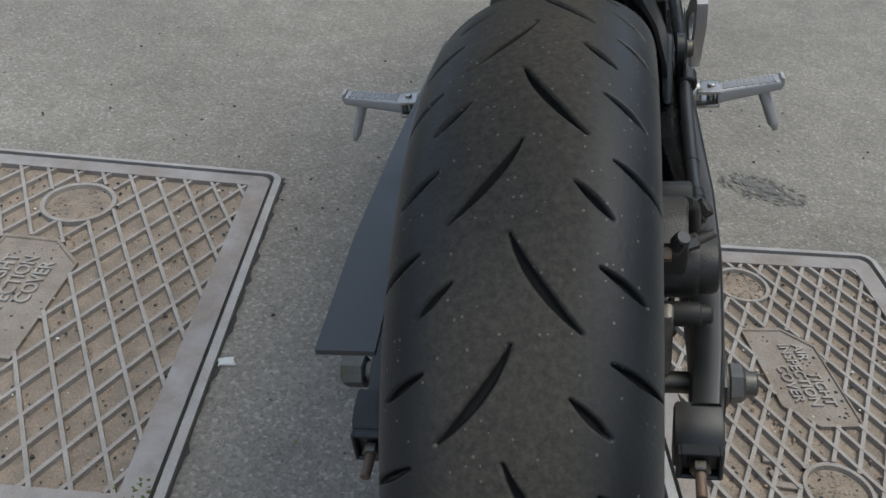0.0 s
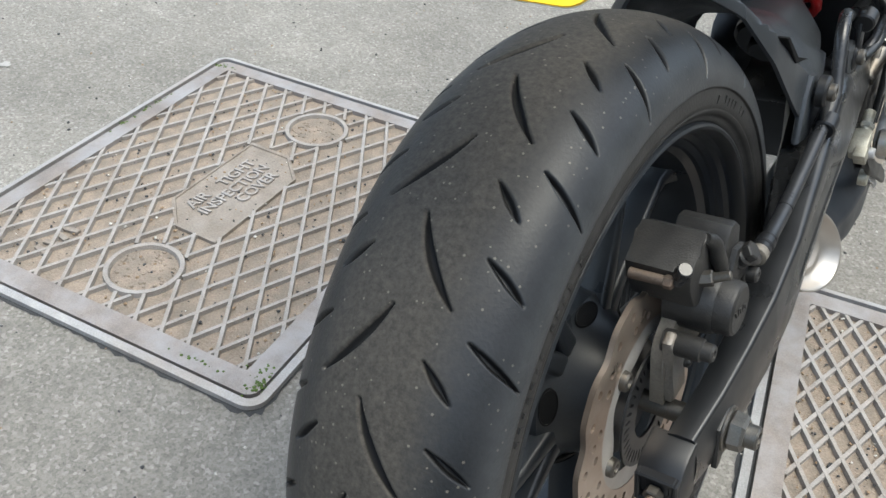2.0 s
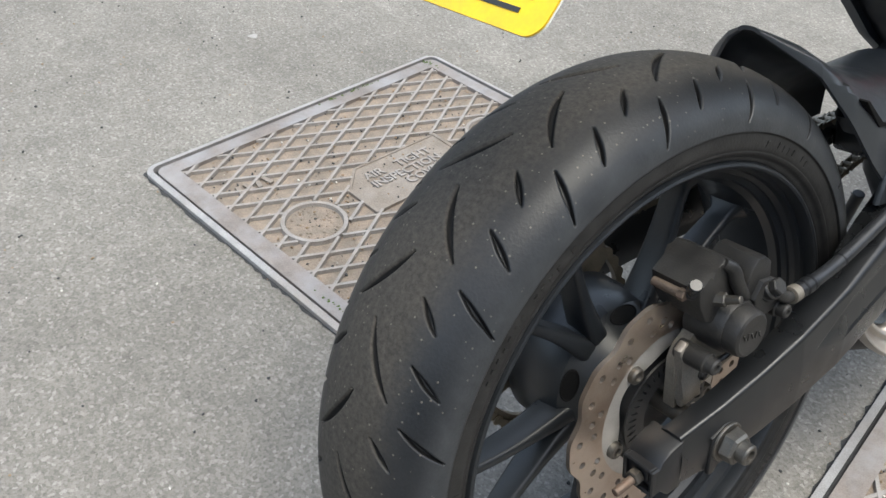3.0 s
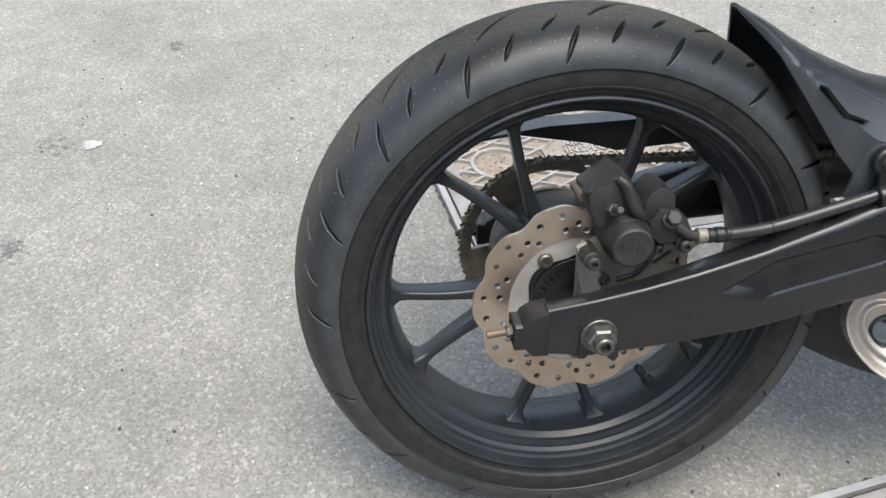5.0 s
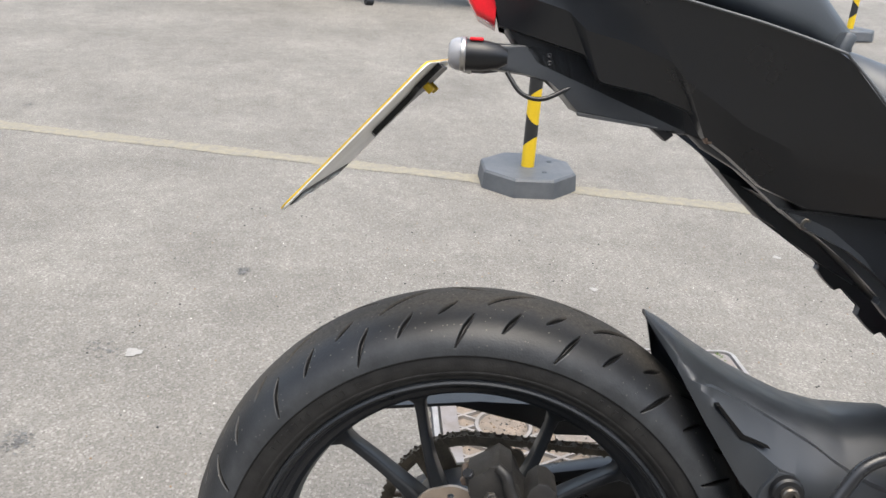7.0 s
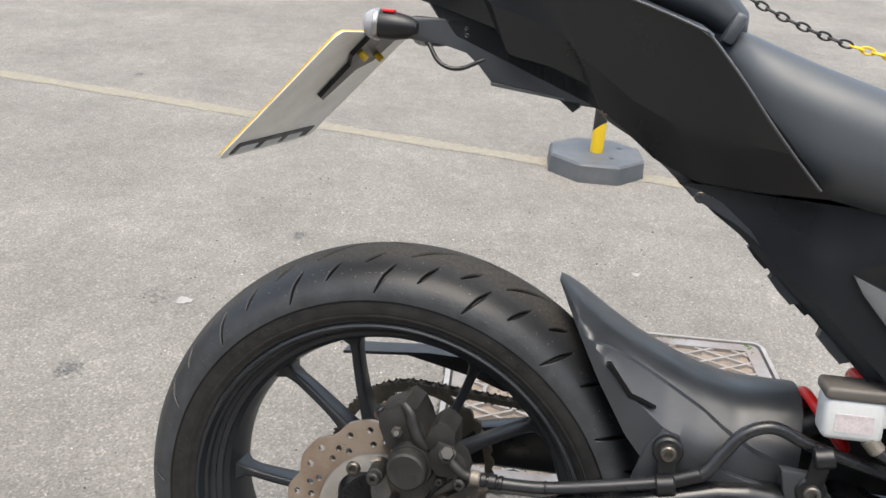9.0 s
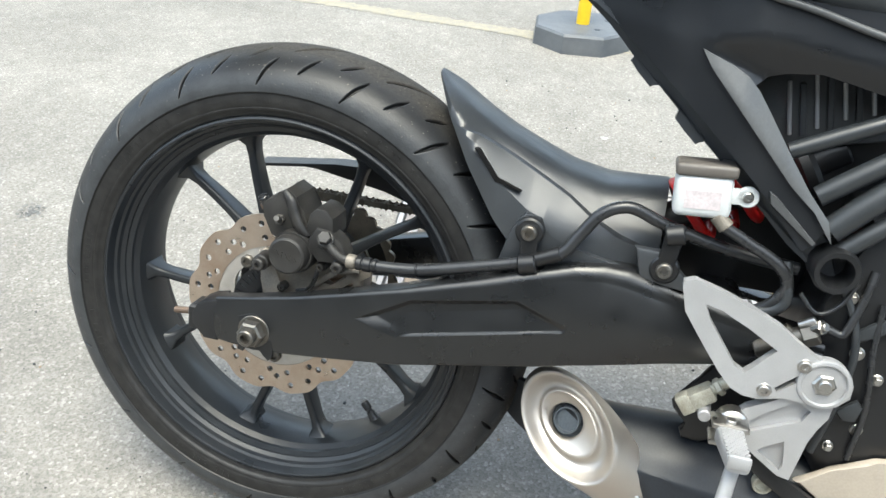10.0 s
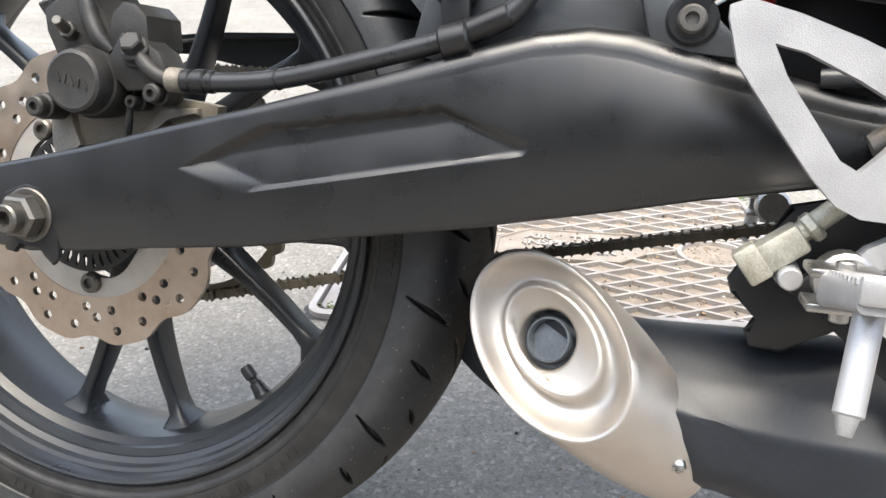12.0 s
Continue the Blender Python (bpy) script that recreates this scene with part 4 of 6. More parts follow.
def arm_end(s, shift):
    b = bmesh.new()
    x0, x1 = (0.089, 0.1245)
    slab(b, [(-0.078, 0.002), (-0.071, 0.014), (-0.060, 0.0200), (-0.045, 0.0235), (-0.045, -0.028), (-0.062, -0.028), (-0.077, -0.012)], s * x0 + shift, s * x1 + shift, 0.003, 2)
    cap_ = part("end_cap", b, "black", swing, "moulded black end cap", 30)
    b = bmesh.new()
    for dx, dz, sx, sz in ((-0.0145, -0.005, 0.004, 0.028), (0.0145, -0.005, 0.004, 0.028), (0, 0.0075, 0.028, 0.004), (0, -0.0170, 0.028, 0.004)):
        block(b, (s * 0.107 + shift + dx, -0.076, dz), (sx, 0.012, sz), 0.0012, None, 1)
    block(b, (s * 0.107 + shift, -0.075, -0.002), (0.019, 0.008, 0.012), 0.002)
    part("adjuster_plate", b, "black", cap_)
    b = bmesh.new()
    xc = s * 0.107 + shift
    rod(b, (xc, -0.080, -0.004), (xc, -0.088, -0.005), 0.0075, hexa=True)
    part("lock_nut", b, "dull", cap_)
    b = bmesh.new()
    rod(b, (xc, -0.086, -0.005), (xc, -0.108, -0.008), 0.004)
    part("adjuster_bolt", b, "rusty", cap_, "rusty adjuster bolt end")


arm_end(1, 0)
arm_end(-1, -0.032)
b = bmesh.new()
slab(b, [(-0.016, 0.012), (0.000, 0.019), (0.020, 0.017), (0.026, 0.010), (0.027, -0.030), (0.022, -0.036), (0.015, -0.030), (0.012, -0.024), (-0.006, -0.022), (-0.009, -0.030), (-0.016, -0.029)], 0.126, 0.131, 0.001)
part("adjuster_bracket", b, "black", swing, "bent steel axle bracket", 30)
b = bmesh.new()
rod(b, (0.130, 0.004, -0.002), (0.133, 0.004, -0.002), 0.019, n=28)
rod(b, (0.1325, 0.004, -0.002), (0.146, 0.004, -0.002), 0.0165, 0.0155, hexa=True)
part("axle_nut", b, "dull", swing, "large steel axle nut", 30)
b = bmesh.new()
lathe(b, [(0.14, 0.0098), (0.154, 0.0098), (0.1555, 0.0085), (0.1555, 0.0055), (0.148, 0.005)], 24, "x", (0, 0.004, -0.002))
lathe(b, [(-0.17, 0.009), (0.14, 0.009)], 20, "x", (0, 0.002, -0.001))
lathe(b, [(-0.185, 0.013), (-0.182, 0.0145), (-0.166, 0.0145), (-0.164, 0.013)], 6, "x", (0, 0.002, -0.001))
part("axle", b, "dull", swing, "hollow steel axle end", 30)

# rear brake caliper and its bracket
b = bmesh.new()
pierced(b, [(-0.008, 0.010), (-0.008, 0.060), (-0.002, 0.072), (0.012, 0.082), (0.050, 0.086), (0.108, 0.081), (0.121, 0.079), (0.120, 0.070), (0.109, 0.062), (0.110, 0.036), (0.050, 0.022)],
        [[(0.062, 0.052), (0.078, 0.066), (0.092, 0.064), (0.074, 0.050)], [(0.088, 0.050), (0.100, 0.058), (0.101, 0.046)]], 0.070, 0.082)
bmesh.ops.bevel(b, geom=[e for e in b.edges if e.is_manifold and abs(e.calc_face_angle(0)) > 0.8], offset=0.002, segments=2, affect="EDGES")
brk = part("caliper_bracket", b, "bracket", bike, "dusty cast alloy caliper bracket", 35)
b = bmesh.new()
slab(b, [(-0.014, 0.078), (-0.006, 0.084), (0.004, 0.078), (0.008, 0.060), (0.011, 0.044), (0.020, 0.028), (0.022, 0.014), (-0.004, 0.012), (-0.008, 0.022), (-0.006, 0.045), (-0.010, 0.062)], 0.080, 0.089, 0.0035, 3)
part("bracket_arm", b, "castarm", brk, "curved pale cast arm", 35)
b = bmesh.new()
slab(b, [(0.052, 0.046), (0.056, 0.044), (0.084, 0.070), (0.108, 0.072), (0.108, 0.077), (0.080, 0.076)], 0.080, 0.087, 0.002, 2)
part("bracket_web", b, "castarm", brk, "raised cast web", 35)
b = bmesh.new()
slab(b, [(0.004, 0.104), (-0.006, 0.124), (-0.008, 0.140), (0.006, 0.149), (0.014, 0.152), (0.021, 0.160), (0.034, 0.153), (0.039, 0.136), (0.050, 0.126), (0.062, 0.110), (0.060, 0.096), (0.03, 0.092)], 0.046, 0.098, 0.0035, 2)
lathe(b, [(0.070, 0.0255), (0.103, 0.0255), (0.108, 0.0235), (0.109, 0.01)], 40, "x", (0, 0.035, 0.091))
cal = part("brake_caliper", b, "caliper", bike, "dusty black single-piston brake caliper", 35)
b = bmesh.new()
slab(b, [(0.046, 0.116), (0.052, 0.138), (0.060, 0.146), (0.070, 0.145), (0.079, 0.137), (0.081, 0.116), (0.066, 0.104)], 0.060, 0.104, 0.003, 2)
part("bridge", b, "caliper", cal, "angular raised bridge", 35)
b = bmesh.new()
slab(b, [(0.053, 0.110), (0.062, 0.125), (0.078, 0.122), (0.092, 0.113), (0.099, 0.098), (0.088, 0.088), (0.066, 0.086), (0.056, 0.096)], 0.082, 0.109, 0.0028, 2)
part("hose_port", b, "caliper", cal, "blocky hose port", 35)
b = bmesh.new()
tube(b, [(0.097, 0.020, 0.156), (0.1005, 0.029, 0.148), (0.102, 0.034, 0.134), (0.103, 0.042, 0.120), (0.101, 0.050, 0.112)], lambda t: 0.0045 + 0.002 * math.sin(math.pi * t), 10)
part("casting_rib", b, "caliper", cal, "curved casting rib", 50)
b = bmesh.new()
lathe(b, [(0.108, 0.0222), (0.118, 0.0220), (0.1215, 0.0208), (0.123, 0.0185), (0.1225, 0.016), (0.1225, 0.001)], 44, "x", (0, 0.034, 0.091))
pc = part("piston_cover", b, "caliper", cal, "round dust-grey piston cover", 30)
b = bmesh.new()
for i in range(5):
    block(b, (0.1229, 0.0235 + i * 0.0052, 0.0935 - i * 0.0012), (0.0014, 0.0018, 0.0062), 0, Matrix.Rotation(radians(24 - 36 * (i % 2)), 3, "X"))
part("cast_mark", b, "caliper", pc, "worn raised mark")
for y, zz, x0, x1, r in ((-0.002, 0.072, 0.078, 0.116, 0.0098), (0.091, 0.086, 0.090, 0.117, 0.0088), (0.068, 0.079, 0.086, 0.106, 0.0065), (0.018, 0.040, 0.080, 0.092, 0.0055)):
    b = bmesh.new()
    lathe(b, [(x0, r * 0.95), (x0 + 0.006, r), (x0 + 0.010, r * 0.92), (x0 + 0.012, r), (x1 - 0.008, r * 0.95), (x1 - 0.007, r * 0.78), (x1, r * 0.74), (x1 + 0.0015, r * 0.6), (x1 + 0.0015, r * 0.32), (x1 - 0.002, r * 0.28)], 20, "x", (0, y, zz))
    part("caliper_pin", b, "caliper", cal, "rubber-booted slide pin", 35)
b = bmesh.new()
rod(b, (0.092, 0.014, 0.122), (0.106, 0.017, 0.126), 0.0062, hexa=True)
rod(b, (0.104, 0.0165, 0.1255), (0.118, 0.019, 0.131), 0.0042, 0.0034)
part("bleed_nipple", b, "dull", cal, "grey metal bleed nipple", 35)
b = bmesh.new()
rod(b, (0.086, -0.002, 0.130), (0.094, -0.009, 0.146), 0.0065, 0.0058)
lathe(b, [(0.0, 0.0072), (0.003, 0.0078), (0.006, 0.0072)], 16, "z", (0.0865, -0.0025, 0.130))
part("rubber_cap", b, "rubber", cal, "black rubber dust cap", 40)
b = bmesh.new()
rod(b, (0.052, -0.011, 0.132), (0.080, -0.010, 0.132), 0.0042)
rod(b, (0.079, -0.010, 0.132), (0.086, -0.010, 0.132), 0.0055, hexa=True)
part("pad_pin", b, "rusty", cal, "rusty brake pad pin")
b = bmesh.new()
bolt_at, bolt_up = Vector((0.104, 0.074, 0.110)), Vector((0.80, 0.05, 0.60)).normalized()
rod(b, bolt_at, bolt_at + bolt_up * 0.004, 0.0112, n=24)
rod(b, bolt_at + bolt_up * 0.0035, bolt_at + bolt_up * 0.010, 0.0100, n=24)
rod(b, bolt_at + bolt_up * 0.0095, bolt_at + bolt_up * 0.017, 0.0080, hexa=True)
tube(b, [(0.110, 0.076, 0.112), (0.113, 0.086, 0.103), (0.1125, 0.096, 0.0970), (0.112, 0.106, 0.0958)], 0.0052)
part("banjo_fitting", b, "caliper", cal, "dusty dark hose fitting and bolt", 35)
b = bmesh.new()
lathe(b, [(0.101, 0.006), (0.102, 0.0082), (0.1105, 0.0082), (0.112, 0.007)], 18, "y", (0.112, 0, 0.0956))
part("crimp_collar", b, "bracket", cal, "dusty crimped collar", 35)
b = bmesh.new()
tube(b, [(0.096, 0.066, 0.086), (0.101, 0.064, 0.074), (0.096, 0.059, 0.058), (0.090, 0.050, 0.044), (0.084, 0.034, 0.036)], 0.0026, 8)
part("sensor_cable", b, "rubber", cal, "thin black sensor cable", 60)
hose = [(0.112, 0.112, 0.0953), (0.112, 0.135, 0.0955), (0.111, 0.18, 0.100), (0.110, 0.24, 0.115), (0.109, 0.296, 0.1315), (0.108, 0.328, 0.146), (0.104, 0.345, 0.170), (0.100, 0.362, 0.193), (0.096, 0.388, 0.203), (0.092, 0.42, 0.192), (0.088, 0.45, 0.183), (0.084, 0.50, 0.172), (0.08, 0.56, 0.165)]
b = bmesh.new()
tube(b, hose, 0.0065, 14)
bh = part("brake_hose", b, "rubber", bike, "black rubber brake hose", 60)
p = Vector(hose[2])
h0 = Vector(hose[0])
for p0, p1, r in ((h0, h0 + Vector((0, 0.007, 0)), 0.0076), (h0 + Vector((0, 0.008, 0)), h0 + Vector((0, 0.0175, 0.0003)), 0.0082), (h0 + Vector((0, 0.0185, 0.0004)), h0 + Vector((0, 0.024, 0.0005)), 0.0076), (hose[4], hose[5], 0.0078), (p - Vector((0, 0.0015, 0.0003)), p + Vector((0, 0.0015, 0.0003)), 0.0072)):
    b = bmesh.new()
    rod(b, p0, p1, r, n=16)
    part("hose_sleeve", b, "black", bh, "ribbed hose sleeve")
for (x, y, zz), (ty, tz) in (((0.105, 0.293, 0.163), (0.296, 0.130)), ((0.100, 0.432, 0.147), (0.436, 0.186))):
    b = bmesh.new()
    lathe(b, [(x + 0.004, 0.0085), (x + 0.010, 0.0082), (x + 0.0115, 0.0068), (x + 0.0115, 0.004), (x + 0.008, 0.0036)], 24, "x", (0, y, zz))
    part("clamp_bolt", b, "dull", bike, "socket-head clamp bolt", 30)
    b = bmesh.new()
    lathe(b, [(x - 0.004, 0.0155), (x + 0.003, 0.0150), (x + 0.005, 0.013), (x + 0.005, 0.004)], 24, "x", (0, y, zz))
    part("clamp_boss", b, "black", bike, "round moulded boss", 35)
    b = bmesh.new()
    my, mz = (y + ty) / 2, (zz + tz) / 2
    rot = Matrix.Rotation(math.atan2(tz - zz, ty - y), 3, "X")
    block(b, (x + 0.003, my, mz), (0.005, abs(math.hypot(ty - y, tz - zz)) + 0.02, 0.018), 0.002, rot)
    rod(b, (x + 0.006, ty - 0.009, tz - 0.003), (x + 0.006, ty + 0.009, tz + 0.002), 0.0105, n=18)
    part("hose_clamp", b, "black", bike, "moulded black hose clamp", 35)

# hugger mudguard over the wheel: a shell from the pointed rear edge to the shock
HUG = [(0.160, 0.301, 0.012, 0.295), (0.185, 0.288, 0.060, 0.262), (0.215, 0.270, 0.080, 0.215), (0.25, 0.251, 0.090, 0.165), (0.285, 0.236, 0.094, 0.128), (0.32, 0.222, 0.093, 0.122),
       (0.36, 0.213, 0.088, 0.122), (0.40, 0.215, 0.080, 0.122), (0.425, 0.217, 0.074, 0.125)]
HUG_CREASE = [(0.16, 0.275), (0.20, 0.252), (0.2227, 0.246), (0.26, 0.229), (0.2983, 0.210), (0.3261, 0.196), (0.348, 0.182), (0.38, 0.166), (0.425, 0.150)]
b = bmesh.new()
outer_l, inner_l = [], []
for i in range(61):
    y = 0.160 + 0.265 * i / 60
    zt, hw_, zs = lerp_rows(HUG, y)
    crease_z = min(lerp_rows(HUG_CREASE, y)[0], zt - 0.016)
    fade = min(1.0, max(0.0, (y - 0.195) / 0.04))

    def arch(w, zt, zs):
        """Cross-section: a cheek that stands proud below a crease, a rounded back above it."""
        h_, low_z = zt - zs, zs - 0.085 * min(1, max(0, (y - 0.17) / 0.05)) * min(1, max(0, (0.36 - y) / 0.08))
        half_ = [(1.0, 0.0), (0.995, 0.10), (0.98, 0.30), (0.965, 0.42), (0.94, 0.50), (0.86, 0.60), (0.74, 0.73), (0.62, 0.85), (0.52, 0.915), (0.36, 0.965), (0.18, 0.99)]
        curve = [(c, a) for a, c in half_]
        fc = min(0.85, max(0.2, (crease_z - zs) / max(h_, 0.001)))
        right = []
        for k in range(6):
            c = fc * k / 5
            right.append((w * min(1.0, lerp_rows(curve, c)[0] + 0.045 * fade * k / 5), y, zs + h_ * c))
        for k in range(12):
            c = fc + (0.99 - fc) * (0.05 + 0.95 * math.sin(math.pi / 2 * k / 11))
            right.append((w * (lerp_rows(curve, c)[0] - 0.055 * fade * (1 - k / 11)), y, zs + h_ * c))
        return right + [(0, y, zt)] + [(-w * a, y, low_z + (zt - low_z) * c) for a, c in half_[::-1]]

    outer_l.append(arch(hw_, zt, zs))
    inner_l.append(arch(max(hw_ - 0.004, 0.005), zt - 0.004, zs))
loops = [a + c[::-1] for a, c in zip(outer_l, inner_l)]
add_loops(b, loops)
hug = part("hugger_mudguard", b, "plastic", bike, "matt black moulded hugger mudguard", 26)
# a near-black slab paints the slot's inner shade; nothing is cut out
b = bmesh.new()
slab(b, [(0.2215, 0.2353), (0.2260, 0.2351), (0.2506, 0.2085), (0.2608, 0.2050), (0.2765, 0.1987), (0.2620, 0.2022), (0.2478, 0.2042)], 0.076, 0.0865, 0.0005, 1, lambda y, zz: 0.11 * (y - 0.224))
part("slot_shade", b, "hole_shade", hug, "near-black slab painting the shade inside a narrow slot")
b = bmesh.new()
slab(b, [(0.262, 0.120), (0.272, 0.160), (0.285, 0.180), (0.302, 0.176), (0.312, 0.155), (0.36, 0.145), (0.46, 0.130), (0.46, 0.115), (0.30, 0.112)], 0.088, 0.097, 0.004)
part("side_flap", b, "plastic", hug, "", 35)
b = bmesh.new()
slab(b, [(0.40, 0.165), (0.43, 0.165), (0.455, 0.14), (0.47, 0.125), (0.41, 0.13)], 0.09, 0.102, 0.004)
part("mount_tab", b, "plastic", hug, "", 35)

# chain guard on the other side
b = bmesh.new()
slab(b, [(-0.112, 0.125), (-0.112, 0.120), (-0.04, 0.121), (0.06, 0.104), (0.10, 0.092), (0.20, 0.100), (0.40, 0.11), (0.40, 0.143), (0.20, 0.145), (0.02, 0.140)], -0.150, -0.1465, 0.001)
loops = []
for y, x0, x1, zz in ((-0.114, -0.149, -0.107, 0.121), (0.0, -0.150, -0.112, 0.136), (0.15, -0.150, -0.115, 0.141), (0.40, -0.150, -0.115, 0.14)):
    loops.append([(x0, y, zz), (x1, y, zz), (x1, y, zz + 0.004), (x0, y, zz + 0.004)])
add_loops(b, loops)
part("chain_guard", b, "plastic", bike, "long matt black chain guard", 30)

# shock absorber
b = bmesh.new()
ax0, ax1 = Vector((0.018, 0.394, 0.154)), Vector((0.018, 0.590, 0.281))
d = (ax1 - ax0).normalized()
q = d.to_track_quat("Z", "Y").to_matrix()
pts = []
turns = 4
for i in range(turns * 20 + 1):
    a = 2 * math.pi * i / 20
    pts.append(ax0 + d * (0.058 + 0.105 * i / (turns * 20)) + q @ Vector((0.034 * math.cos(a), 0.034 * math.sin(a), 0)))
tube(b, pts, 0.0058, 10, smooth=False)
spring = part("shock_spring", b, "red", bike, "bright red coil spring", 60)
b = bmesh.new()
rod(b, ax0, ax1, 0.017, n=20)
rod(b, ax0 + d * 0.012, ax0 + d * 0.028, 0.036, n=28)
rod(b, ax0 + d * 0.18, ax0 + d * 0.20, 0.036, n=28)
part("shock_body", b, "black", spring, "black damper body")

# black slab added as dark filler where bright ground would show through
b = bmesh.new()
slab(b, [(0.425, 0.128), (0.440, 0.165), (0.47, 0.185), (0.53, 0.205), (0.60, 0.215), (0.62, 0.10), (0.45, 0.10)], -0.055, -0.02, 0.006)
part("dark_filler", b, "black", bike, "plain black filler added for the dark parts near the shock", 35)

# brake fluid reservoir
RX = 0.105
b = bmesh.new()
tilt = Matrix.Rotation(radians(4), 3, "X")
block(b, (RX - 0.012, 0.4535, 0.2290), (0.036, 0.055, 0.043), 0.007, tilt, 3)
block(b, (RX - 0.001, 0.486, 0.2335), (0.006, 0.018, 0.016), 0.002, tilt, 2)
lathe(b, [(RX - 0.004, 0.010), (RX + 0.001, 0.0105), (RX + 0.002, 0.0095), (RX + 0.002, 0.0055), (RX - 0.003, 0.005)], 24, "x", (0, 0.4945, 0.2345), closed=True)
res = part("fluid_reservoir", b, "white", bike, "translucent white brake fluid reservoir", 40)
b = bmesh.new()
block(b, (RX - 0.012, 0.4525, 0.2545), (0.040, 0.0585, 0.0125), 0.004, tilt, 3)
part("reservoir_cap", b, "cap", res, "grey-brown cap", 40)
b = bmesh.new()
lathe(b, [(RX - 0.003, 0.0052), (RX + 0.0035, 0.005), (RX + 0.0045, 0.004), (RX + 0.0045, 0.0022), (RX + 0.003, 0.002)], 18, "x", (0, 0.4945, 0.2345))
part("reservoir_bolt", b, "steel", res, "small steel bolt", 30)
b = bmesh.new()
block(b, (RX + 0.0063, 0.4535, 0.226), (0.0006, 0.034, 0.018), 0, tilt)
part("printed_label", b, "label", res, "faded printed panel")
b = bmesh.new()
tube(b, [(RX - 0.01, 0.466, 0.218), (RX, 0.475, 0.205), (RX, 0.50, 0.192), (RX, 0.535, 0.174), (RX - 0.002, 0.549, 0.154), (RX - 0.005, 0.540, 0.132), (RX - 0.01, 0.525, 0.118)], 0.006, 12)
rh = part("reservoir_hose", b, "rubber", bike, "thin black reservoir hose", 60)
b = bmesh.new()
rod(b, (RX - 0.002, 0.470, 0.212), (RX, 0.482, 0.201), 0.0082, n=16)
part("hose_clip", b, "bracket", rh)

# muffler: a wide black can, slash-cut at the rear, with a dished silver end cap on its outer side
MC, ME1, ME2 = Vector((0.0995, 0.3653, -0.0550)), Vector((0.0, 0.0315, 0.0342)), Vector((0.0252, 0.0465, -0.0427))
MN = ME2.cross(ME1).normalized()
if MN.x < 0:
    MN = -MN
SECTION = [(0.112, -0.086), (0.111, -0.128), (0.090, -0.146), (0.04, -0.147), (0.0, -0.115), (-0.005, -0.06), (0.025, -0.036), (0.062, -0.034), (0.092, -0.058)]


def can_loop(y, k, size, n=8):
    """A rounded cross-section of the can; k is how strongly it is slashed."""
    pts = curve_points([(x, 0, zz) for x, zz in SECTION + SECTION[:1]], n)[:-1]
    cx, cz = 0.045, -0.09
    drop = 0.007 * min(1.0, max(0.0, (y - 0.33) / 0.12))
    return [(cx + (q.x - cx) * size, y + k * (1.4 * (q.x - 0.03) - 0.53 * (q.z + 0.054)), cz - drop + (q.z - cz) * size) for q in pts]


b = bmesh.new()
add_loops(b, [can_loop(*v) for v in ((0.307, 1.0, 0.84), (0.311, 1.0, 0.88), (0.322, 1.0, 0.89), (0.36, 0.85, 0.87), (0.43, 0.45, 0.87), (0.52, 0.15, 0.95), (0.60, 0, 0.97), (0.70, 0, 0.85), (0.78, 0, 0.5))])
muf = part("muffler", b, "sleeve", bike, "black-sleeved low exhaust muffler", 40)


def cap_loop(size, depth, skirt=0.0, shift=0.0, n=72):
    lp = []
    for i in range(n):
        a = 2 * math.pi * i / n
        w_ = (0.5 + 0.5 * math.sin(a)) ** 1.5
        grow = size + 0.11 * min(1, skirt) * w_ - 0.03 * skirt * (1 - w_)
        v = MC + ME1 * (math.cos(a) * grow) + ME2 * (math.sin(a) * grow - 0.10 * shift) + MN * depth
        v += (Vector((-0.012, -0.004, 0.002)) + Vector((-0.016, 0.049, -0.038)) * w_) * skirt
        lp.append(v)
    return lp


def mouth_loop(r, depth):
    u, v = ME1.normalized(), ME2.normalized()
    c = MC + Vector((-0.0136, -0.005, -0.001)) + MN * (depth + 0.012)
    return [c + (u * math.cos(2 * math.pi * i / 72) + v * math.sin(2 * math.pi * i / 72)) * r for i in range(72)]


b = bmesh.new()
add_loops(b, [cap_loop(0.99, -0.002, 1.06), cap_loop(1.0, -0.002, 1.0), cap_loop(1.005, -0.001, 0.7), cap_loop(1.005, 0, 0.35), cap_loop(1.003, 0, 0.1), cap_loop(1.0, 0.0007), cap_loop(0.975, 0.0010), cap_loop(0.945, 0.0), cap_loop(0.90, -0.0045, 0, 0.05), cap_loop(0.83, -0.0105, 0, 0.15), cap_loop(0.76, -0.0145, 0, 0.25), cap_loop(0.70, -0.0158, 0, 0.32), cap_loop(0.655, -0.0148, 0, 0.38), cap_loop(0.625, -0.0122, 0, 0.42),
              cap_loop(0.60, -0.0104, 0, 0.46), cap_loop(0.575, -0.0100, 0, 0.5), cap_loop(0.545, -0.0108, 0, 0.6), cap_loop(0.48, -0.0138, 0, 0.8), mouth_loop(0.0232, -0.0162), mouth_loop(0.0210, -0.0176), mouth_loop(0.0200, -0.0195), mouth_loop(0.0197, -0.036)], closed_ends=False)
part("end_cap", b, "muffler", muf, "satin silver slash-cut end cap", 50)
b = bmesh.new()
add_loops(b, [mouth_loop(0.0152, -0.031), mouth_loop(0.0152, -0.0205), mouth_loop(0.0148, -0.0198), mouth_loop(0.0140, -0.0198), mouth_loop(0.0135, -0.0205), mouth_loop(0.0132, -0.0275)])
part("tail_pipe", b, "pipe", muf, "blue-grey inner tail pipe", 40)
b = bmesh.new()
